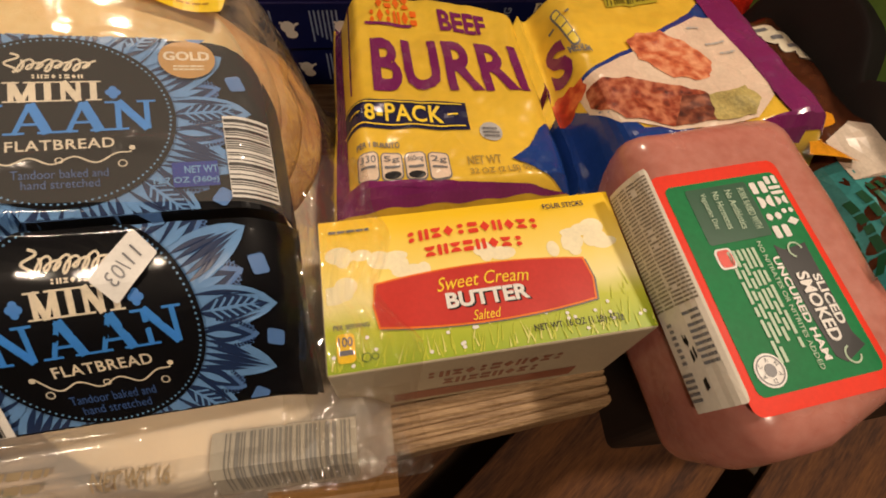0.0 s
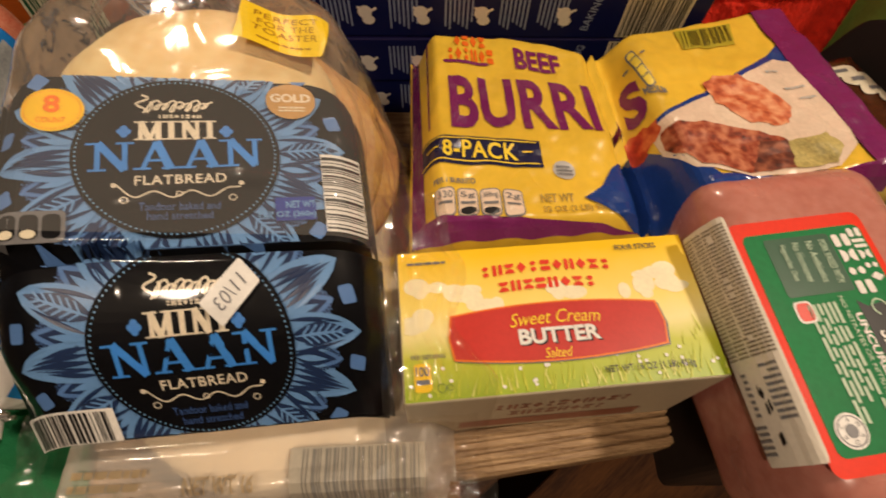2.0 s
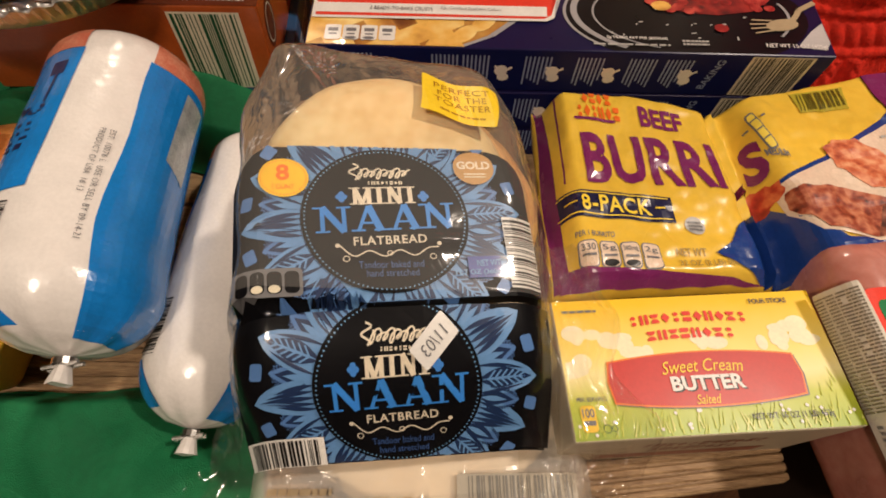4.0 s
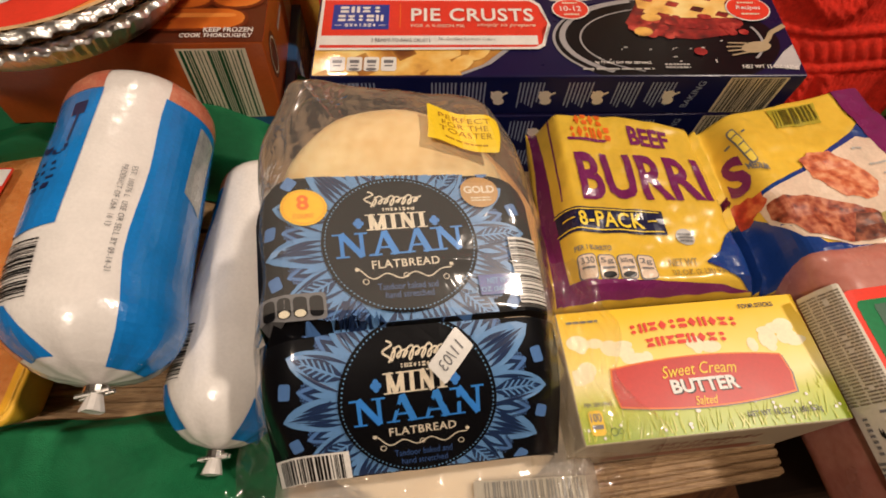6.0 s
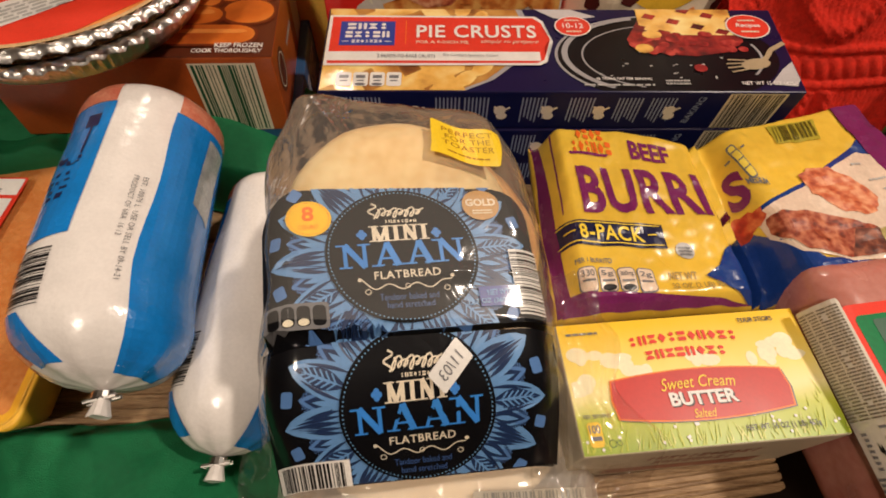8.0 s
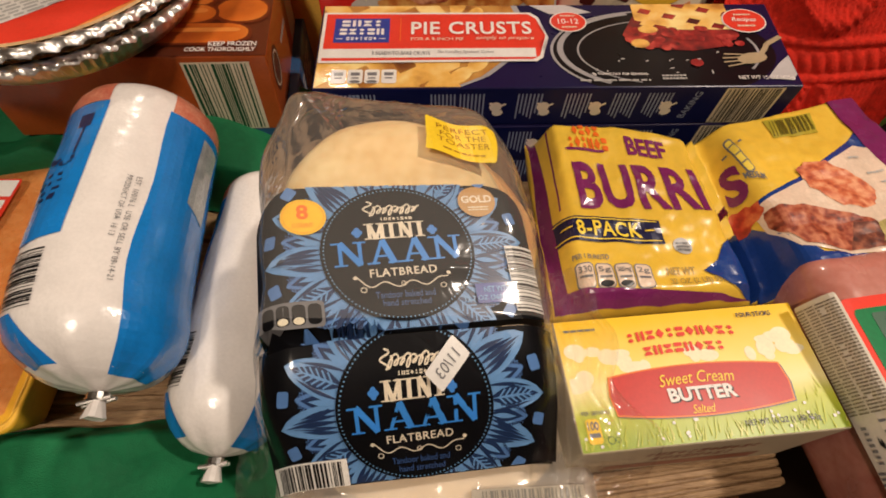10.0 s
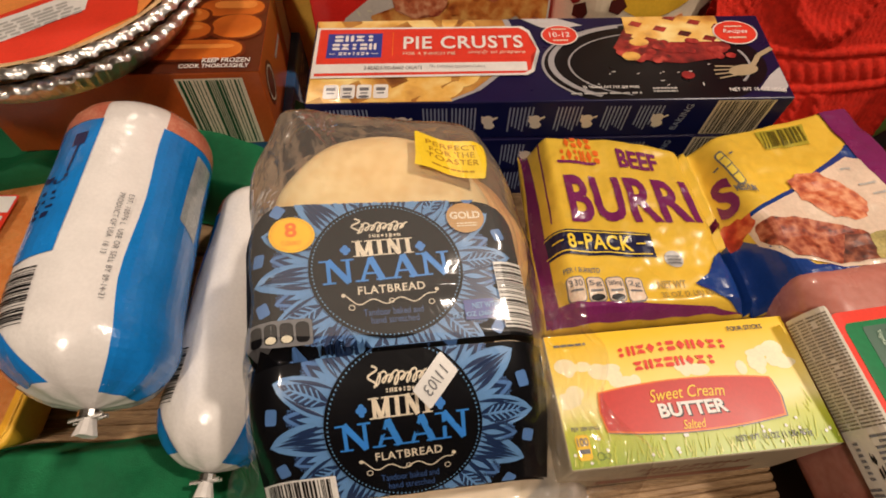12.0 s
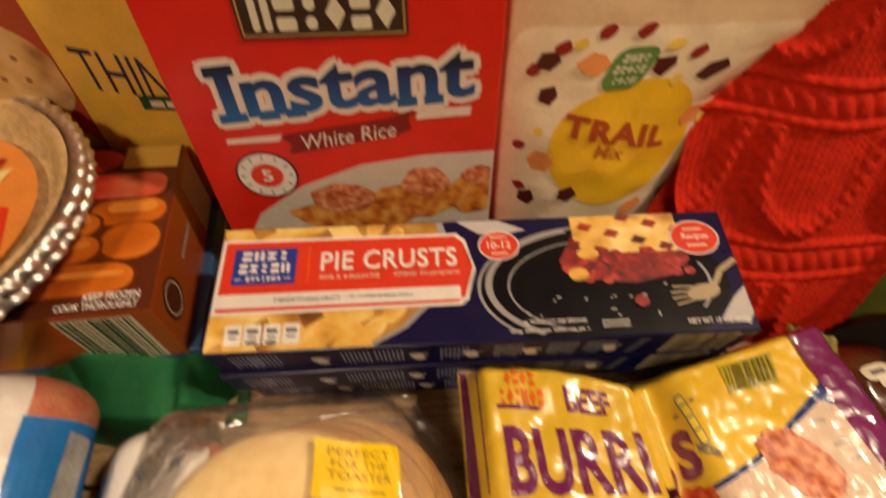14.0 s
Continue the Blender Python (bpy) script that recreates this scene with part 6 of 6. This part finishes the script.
decal("lettering", word("BEEF", 0.570, 0.785, 0.815, 0.880, 0.035), bag, h, FP, burr, res=BR)
decal("lettering", word("BURRI", 0.205, 0.455, 0.925, 0.720, 0.030, 0, 0, 1.06), bag, h, FP, burr, "bold purple capitals", res=BR)
decal("lettering", ring(1.010, 0.520, 0.016, 0.045, 0.024, 0.035, 18, 200, 400), bag, h, FP, burr, res=(0.008, 0.025))
nb = decal("navy_banner", [[(0.055, 0.302), (0.601, 0.268), (0.585, 0.33), (0.603, 0.392), (0.055, 0.428)]], bag, h, FN, burr, "navy banner", res=BR)
decal("banner_line", stroke([(0.06, 0.415), (0.585, 0.380)], 0.005) + stroke([(0.06, 0.316), (0.585, 0.282)], 0.005) + stroke([(0.085, 0.365), (0.135, 0.362)], 0.007) + stroke([(0.515, 0.338), (0.560, 0.335)], 0.007), bag, 2 * h, LEMON, nb, res=BR)
decal("lettering", word("8-PACK", 0.155, 0.322, 0.495, 0.398, 0.02, 0, 0, 1.08, -0.022), bag, 2 * h, LEMON, nb, res=BR)
decal("lettering", word("PER 1 BURRITO", 0.112, 0.208, 0.290, 0.232, 0.02, 0, 0, 1, -0.01), bag, h, GREY, burr, res=BR)
for k, tx in enumerate(("330", "5g", "360mg", "2g")):
    x = 0.112 + 0.095 * k
    d = -0.006 * k
    ni = decal("nutrition_icon", rrect(x, 0.070 + d, x + 0.088, 0.188 + d, 0.022), bag, h, GREY, burr, res=BR)
    decal("nutrition_icon", rrect(x + 0.005, 0.076 + d, x + 0.083, 0.182 + d, 0.018), bag, 1.5 * h, FT, ni, res=BR)
    decal("lettering", word(tx, x + 0.012, 0.138 + d, x + 0.076, 0.170 + d, 0.01) + rect(x + 0.014, 0.116 + d, x + 0.074, 0.126 + d), bag, 2 * h, GREY, ni, res=BR)
    if k in (1, 2):
        decal("nutrition_icon", disc(x + 0.044, 0.091 + d, 0.034, 0.015, 14), bag, 2 * h, BLACK, ni)
decal("round_seal", disc(0.690, 0.260, 0.050, 0.042, 24), bag, h, PALEGREY, burr, res=BR)
decal("small_print", bars(0.655, 0.235, 0.725, 0.285, 3, 4, 0.1), bag, 2 * h, GREY, burr)
decal("lettering", word("NET WT", 0.560, 0.112, 0.700, 0.148, 0.02) + word("32 OZ (2 LB) 907g", 0.560, 0.058, 0.850, 0.094, 0.02), bag, h, ink("mustard_ink", (0.40, 0.27, 0.06)), burr, res=BR)


def ragged(pts, seed, n=4, amount=0.0055):
    """A torn outline through a few corners."""
    r, out = random.Random(seed), []
    for (x0, y0), (x1, y1) in zip(pts, pts[1:] + pts[:1]):
        for k in range(n):
            out.append((x0 + (x1 - x0) * k / n + r.uniform(-1, 1) * amount, y0 + (y1 - y0) * k / n + r.uniform(-1, 1) * amount))
    return [out]


# the far half
FR = (0.012, 0.025)
decal("blue_print", [[(0.745, 0.128), (0.835, 0.18), (0.905, 0.27), (1.0, 0.335), (1.087, 0.345), (1.112, 0.272), (1.207, 0.10), (1.40, 0.045), (1.40, 0.004), (0.945, 0.004), (0.85, 0.06)]], bag, 1.5 * h, FB, burr, "deep blue band", res=FR)
decal("blue_print", [[(1.114, 0.450), (1.304, 0.508), (1.50, 0.60), (1.655, 0.672), (1.705, 0.709), (1.735, 0.66), (1.72, 0.60), (1.66, 0.635), (1.50, 0.570), (1.304, 0.480), (1.112, 0.425)]], bag, h, FB, burr, res=FR)
decal("tortilla_picture", [[(1.098, 0.389), (1.12, 0.430), (1.304, 0.485), (1.50, 0.575), (1.66, 0.640), (1.722, 0.605), (1.735, 0.30), (1.72, 0.16), (1.61, 0.07), (1.45, 0.05), (1.30, 0.065), (1.15, 0.155), (1.105, 0.28)]], bag, 1.6 * h, FT, burr, "picture of a cut burrito", res=FR)
decal("meat_picture", ragged([(1.325, 0.560), (1.390, 0.592), (1.465, 0.572), (1.549, 0.467), (1.582, 0.36), (1.535, 0.295), (1.467, 0.275), (1.379, 0.331), (1.325, 0.444)], 3), bag, 2.2 * h, PINKMEAT, burr, res=FR)
decal("meat_picture", ragged([(1.112, 0.372), (1.150, 0.378), (1.273, 0.345), (1.389, 0.280), (1.476, 0.203), (1.445, 0.083), (1.303, 0.078), (1.165, 0.165), (1.116, 0.28)], 5), bag, 2.4 * h, MEAT, burr, res=FR)
decal("meat_picture", ragged([(1.300, 0.085), (1.39, 0.22), (1.47, 0.20), (1.50, 0.13), (1.44, 0.07)], 15), bag, 2.6 * h, crumbs("charred_meat_picture", [(0.03, 0.008, 0.006), (0.14, 0.035, 0.018), (0.36, 0.12, 0.06)], 230), burr, res=FR)
PEPPER = crumbs("pepper_picture_print", [(0.20, 0.015, 0.010), (0.50, 0.05, 0.02), (0.74, 0.20, 0.06)], 170)
decal("pepper_picture", ragged([(1.028, 0.44), (1.075, 0.475), (1.118, 0.445), (1.108, 0.37), (1.075, 0.335), (1.025, 0.34)], 7, 4, 0.008), bag, 2.0 * h, PEPPER, burr, res=(0.008, 0.025))
decal("avocado_picture", ragged([(1.476, 0.195), (1.64, 0.225), (1.66, 0.15), (1.610, 0.085), (1.452, 0.071)], 9, 4, 0.006), bag, 2.8 * h, mat("olive_print", (0.40, 0.33, 0.12), 0.3, var=0.4, scale=70), burr, res=FR)
decal("purple_border", [[(1.735, 0.02), (1.985, 0.02), (1.985, 0.97), (1.70, 0.97), (1.705, 0.71), (1.738, 0.60), (1.742, 0.17)]], bag, 1.8 * h, FP, burr, res=FR)
decal("purple_border", [[(1.38, 0.003), (1.80, 0.003), (1.80, 0.07), (1.62, 0.052), (1.45, 0.035)]], bag, 2.9 * h, FP, burr, res=FR)
decal("lettering", word("S", 1.066, 0.49, 1.116, 0.700, 0.045), bag, 2.4 * h, FP, burr, res=(0.008, 0.025))
GAUGE = [turned(q, 1.135, 0.72, 10, 0.55) for q in (rrect(1.122, 0.60, 1.150, 0.84, 0.008, 0.02), rrect(1.126, 0.61, 1.146, 0.83, 0.007, 0.016))]
decal("heat_gauge", GAUGE[0], bag, 1.2 * h, GREY, burr, res=(0.01, 0.025))
hg = decal("heat_gauge", GAUGE[1], bag, 1.6 * h, ink("pale_lemon_ink", (0.88, 0.68, 0.08)), burr, res=(0.01, 0.025))
decal("gauge_marks", turned([p for q in (0.67, 0.73, 0.79) for p in rect(1.126, q, 1.146, q + 0.008)] + rect(1.098, 0.76, 1.112, 0.772) + rect(1.160, 0.78, 1.176, 0.792), 1.135, 0.72, 10, 0.55), bag, 2 * h, GREY, hg)
decal("lettering", word("MEDIUM", 1.118, 0.585, 1.180, 0.625, 0.03, 0, 0, 1, -0.05), bag, 1.8 * h, GREY, burr, res=FR)
decal("barcode_panel", [[(1.325, 0.770), (1.548, 0.752), (1.590, 0.890), (1.340, 0.900)]], bag, 1.2 * h, ink("olive_yellow_ink", (0.46, 0.38, 0.03)), burr, res=FR)
decal("barcode", [[(u + 0.25 * (v - 0.75), v) for u, v in p] for p in barcode(1.325, 0.775, 1.545, 0.885, 18, 31)], bag, 1.7 * h, ink("olive_dark_ink", (0.10, 0.09, 0.01)), burr, res=FR)
decal("small_print", bars(1.58, 0.56, 1.64, 0.58, 1, 2, 0.1) + bars(1.61, 0.46, 1.69, 0.48, 1, 3, 0) + bars(1.64, 0.40, 1.70, 0.42, 1, 4, 0), bag, 2.6 * h, PALEGREY, burr, res=FR)
part("seal_fin", sheet_bm(lambda u, v: Vector((0.246 + 0.027 * (1 - v) + 0.016 * u, 0.220 - 0.118 * (1 - v) + 0.004 * u, 0.036 + 0.010 * math.sin(v * 9) * u - 0.004 * u)), 8, 30), mat("amber_bag_fin", (0.78, 0.36, 0.02), 0.24, coat=0.4, var=0.15, bump=0.3, bscale=60), burr, "shiny amber end fin", smooth=True)
part("seal_fin", sheet_bm(lambda u, v: Vector((0.252 + 0.036 * u, 0.082 + 0.034 * v, 0.066 - 0.012 * u + 0.004 * math.sin(6 * v + 2 * u))), 10, 14), mat("orange_bag_fold", (0.74, 0.30, 0.015), 0.22, coat=0.5, var=0.2, bump=0.4, bscale=50), burr, smooth=True)
part("seal_fin", sheet_bm(lambda u, v: Vector((0.240 + 0.030 * u, 0.217 + 0.009 * v - 0.012 * u, 0.042 + 0.006 * v + 0.0012 * math.sin(u * 30))), 30, 6), mat("olive_fin", (0.26, 0.22, 0.05), 0.35, var=0.3, scale=160), burr, smooth=True)

# ---- ham ----
HAM = mat("pink_ham", (0.56, 0.24, 0.19), 0.26, col2=(0.46, 0.165, 0.125), scale=22, coat=0.5, bump=0.18, bscale=70, sss=0.15)
ham = thing("ham_pack", pose(0.1935, 0.024, 0.0060, 4.0, 0, 7.5), "shrink-wrapped block of pink ham with a green and red label", "ham")
HW, HD, HH = 0.085, 0.138, 0.080
bm = box_bm(HW, HD, HH, 0.014, 6)
bmesh.ops.subdivide_edges(bm, edges=[e for e in bm.edges if e.calc_length() > 0.03], cuts=8, use_grid_fill=True)
for v in bm.verts:
    n_ = 0.0018 * nz(v.co.x, v.co.y, v.co.z, 28)
    bulge = 1 + 0.06 * math.sin(math.pi * min(1, v.co.z / HH)) ** 1.0 * (1 if abs(v.co.x) > 0.03 else 0.3)
    v.co.x *= bulge
    v.co.y *= 1 + 0.05 * math.sin(math.pi * min(1, v.co.z / HH))
    if v.co.y < -0.03:  # the near end is cut askew
        v.co.y += 0.30 * max(0.0, v.co.x + 0.010)
    v.co += Vector((n_, n_, n_ if v.co.z < 0.07 else 0.0))
part("ham_block", bm, HAM, ham, smooth=True)
LW, LD = 0.057, 0.092
HL = lambda a, b, h=0.0: Vector((-HW / 2 + 0.0020 + LW * a, -0.0530 + LD * b, HH + 0.0006 + h - 0.006 * max(0, abs(a - 0.5) - 0.40) ** 1.2))
lb = decal("label_border", rrect(-0.02, -0.03, 1.03, 1.03, 0.07, 0.05), HL, 0, mat("red_label", (0.78, 0.035, 0.010), 0.5, var=0.06, spec=0.25), ham, "red-edged green label", res=0.08)
GLAB = mat("green_label", (0.006, 0.185, 0.055), 0.5, var=0.12, scale=40, spec=0.2)
lf = decal("label_face", rrect(0.055, 0.035, 0.975, 0.965, 0.05, 0.04), HL, L, GLAB, lb, res=0.08)


def down(text, a0, a1, b0, b1, bold=0.0, shear=0.0):
    """A line of text that runs towards the near end of the label."""
    return [[(a0 + (a1 - a0) * y, b1 - (b1 - b0) * x) for x, y in p] for p in letters(text, bold, shear, 1.0)]


decal("dark_panel", rrect(0.20, 0.66, 0.70, 0.935, 0.02), HL, 2 * L, DARKGREEN, lb)
for k, tx in enumerate(("PORK RAISED WITH", "No Antibiotics", "No Hormones", "Vegetarian Diet")):
    decal("lettering", down(tx, 0.60 - 0.105 * k, 0.655 - 0.105 * k, 0.70 + 0.01 * k, 0.905, 0.01), HL, 3 * L, ink("pale_green_ink", (0.42, 0.56, 0.40)) if k == 0 else bpy.data.materials["pale_green_ink"], lb)
def down_marks(n, a0, a1, b0, b1, seed):
    return [[(a0 + (a1 - a0) * y, b1 - (b1 - b0) * x) for x, y in p] for p in marks(n, 0, 0, 1, 1, seed)]


decal("brand_mark", down_marks(5, 0.855, 0.955, 0.68, 0.95, 3) + down_marks(4, 0.715, 0.840, 0.63, 0.93, 8), HL, 3 * L, WHITE, lb)
decal("badge", rrect(0.20, 0.545, 0.335, 0.640, 0.03), HL, 2 * L, WHITE, lb)
decal("badge", rrect(0.215, 0.553, 0.32, 0.632, 0.025), HL, 3 * L, BRIGHTRED, lb)
decal("ribbon", [[(0.66, 0.615), (0.72, 0.585), (0.90, 0.600), (0.88, 0.20), (0.92, 0.14), (0.74, 0.09), (0.68, 0.12), (0.66, 0.30)]], HL, 2 * L, BLACK, lb, "black ribbon")
decal("lettering", down("SLICED", 0.815, 0.880, 0.235, 0.455, 0.03) + down("SMOKED", 0.70, 0.795, 0.175, 0.475, 0.03), HL, 3 * L, WHITE, lb)
decal("lettering", down("UNCURED HAM", 0.595, 0.650, 0.115, 0.560, 0.03), HL, 3 * L, WHITE, lb)
decal("scroll_print", ring(0.80, 0.575, 0.045, 0.030, 0.012, 0.008, 18, 0, 250) + ring(0.80, 0.115, 0.045, 0.030, 0.012, 0.008, 18, 100, 350), HL, 3 * L, bpy.data.materials["pale_green_ink"], lb)
decal("lettering", down("NO NITRATES OR NITRITES ADDED", 0.535, 0.570, 0.085, 0.640, 0.005), HL, 3 * L, bpy.data.materials["pale_green_ink"], lb)
decal("small_print", [[(v, 1 - u) for u, v in p] for p in bars(0.38, 0.29, 0.86, 0.52, 6, 9, 0.35, 0.6)], HL, 3 * L, bpy.data.materials["pale_green_ink"], lb)
decal("round_seal", disc(0.20, 0.125, 0.105, 0.066, 30), HL, 3 * L, WHITE, lb)
decal("round_seal", ring(0.20, 0.125, 0.085, 0.053, 0.008, 0.005, 30) + disc(0.20, 0.125, 0.040, 0.026, 16), HL, 4 * L, GREY, lb)
cn = []
for k, ch in enumerate("CANADA"):
    a = radians(150 - 60 * k)
    cn += turned(word(ch, 0.20 + 0.065 * math.cos(a) - 0.012, 0.125 + 0.041 * math.sin(a) - 0.009, 0.20 + 0.065 * math.cos(a) + 0.012, 0.125 + 0.041 * math.sin(a) + 0.009), 0.20 + 0.065 * math.cos(a), 0.125 + 0.041 * math.sin(a), 60 - 60 * k, LD / LW)
decal("lettering", cn, HL, 4 * L, GREY, lb)


def ham_side(a, b, h=0.0):
    """The white label folded down the block's long side: a down, b towards the far end."""
    if a < 0.25:
        t = a / 0.25
        return Vector((-HW / 2 + 0.0015 - 0.0050 * math.sin(t * 1.4), -0.050 + 0.098 * b, HH + 0.0008 - 0.008 * (1 - math.cos(t * 1.4)) + h))
    t = (a - 0.25) / 0.75
    return Vector((-HW / 2 - 0.0032 - 0.0022 * math.sin(t * 1.6) - h, -0.050 + 0.098 * b, HH - 0.006 - 0.014 * t))


wl = decal("white_label", rrect(0.02, 0.0, 1.0, 0.98, 0.04, 0.03), ham_side, 0.0010, mat("white_paper_label", (0.70, 0.64, 0.54), 0.5, var=0.06), ham, "white paper label with dark print", res=0.06)
decal("small_print", [q for c_ in range(3) for q in bars(0.08 + 0.30 * c_, 0.40, 0.36 + 0.30 * c_, 0.96, 34, 3 + c_, 0.25, 0.5)], ham_side, 0.0014, ink("brown_grey_ink", (0.20, 0.17, 0.12)), wl, res=0.08)
decal("dark_mark", [[(0.40, 0.26), (0.43, 0.29), (0.47, 0.27), (0.50, 0.30), (0.52, 0.26), (0.45, 0.24)], [(0.33, 0.20), (0.38, 0.19), (0.38, 0.23), (0.34, 0.24)], [(0.41, 0.19), (0.47, 0.18), (0.47, 0.22), (0.42, 0.23)], [(0.34, 0.08), (0.44, 0.07), (0.44, 0.11), (0.35, 0.12)]], ham_side, 0.0014, BLACK, wl, res=0.06)
decal("small_print", bars(0.64, 0.04, 0.97, 0.16, 5, 13, 0.2, 0.5) + bars(0.66, 0.18, 0.80, 0.36, 7, 14, 0.2, 0.5) + bars(0.14, 0.16, 0.28, 0.38, 9, 15, 0.3, 0.5), ham_side, 0.0014, GREY, wl, res=0.08)

# ---- bread bag at the far end ----
BRED = mat("brown_loaf_bag", (0.11, 0.034, 0.013), 0.2, col2=(0.045, 0.013, 0.006), scale=16, coat=0.5, bump=0.35, bscale=45)
bread = thing("bread_bag", pose(0.292, 0.120, 0.0, 0, 0, 12), "glossy brown bread bag with a teal and white end label", "bread bag")


def loafbag(u, v, h=0.0):
    x, y = (u - 0.5) * 0.085, (v - 0.5) * 0.215
    e = (smooth01(min(u, 1 - u) / 0.35) * smooth01(min(v, 1 - v) / 0.14)) ** 0.7
    return Vector((x, y, 0.010 + 0.045 * e + 0.003 * nz(x, y, 2, 40) + 0.0012 * nz(x, y, 5, 110) + h))


part("bag_body", pad_bm(loafbag, lambda u, v: Vector(((u - 0.5) * 0.08, (v - 0.5) * 0.20, 0.001)), 40, 60), BRED, bread, smooth=True)
decal("end_label", [[(0.05, 0.03), (0.95, 0.03), (0.95, 0.26), (0.60, 0.34), (0.30, 0.30), (0.05, 0.38)]], loafbag, 0.0005, mat("teal_bag_print", (0.05, 0.27, 0.27), 0.25, coat=0.4, var=0.15), bread, "teal and white printed end", res=0.06)
decal("end_label", [[(0.30, 0.30), (0.60, 0.34), (0.95, 0.26), (0.95, 0.36), (0.55, 0.46), (0.30, 0.42)]], loafbag, 0.0009, mat("white_bag_print", (0.62, 0.52, 0.42), 0.25, coat=0.4), bread, res=0.06)
decal("small_print", [[(v * 0.5 + 0.1, u * 0.2 + 0.08) for u, v in p] for p in bars(0, 0, 1, 1, 9, 4, 0.1, 0.5)], loafbag, 0.0009, DARKGREEN, bread, res=0.06)
for k in range(4):
    decal("nutrition_icon", turned(rrect(0.36 + 0.085 * k, 0.800 - 0.038 * k, 0.60 + 0.085 * k, 0.846 - 0.038 * k, 0.08, 0.016), 0.45, 0.7, 0), loafbag, 0.0008, CREAM, bread, res=0.05)
    decal("small_print", rect(0.42 + 0.085 * k, 0.815 - 0.038 * k, 0.53 + 0.085 * k, 0.829 - 0.038 * k), loafbag, 0.0012, GREY, bread, res=0.05)
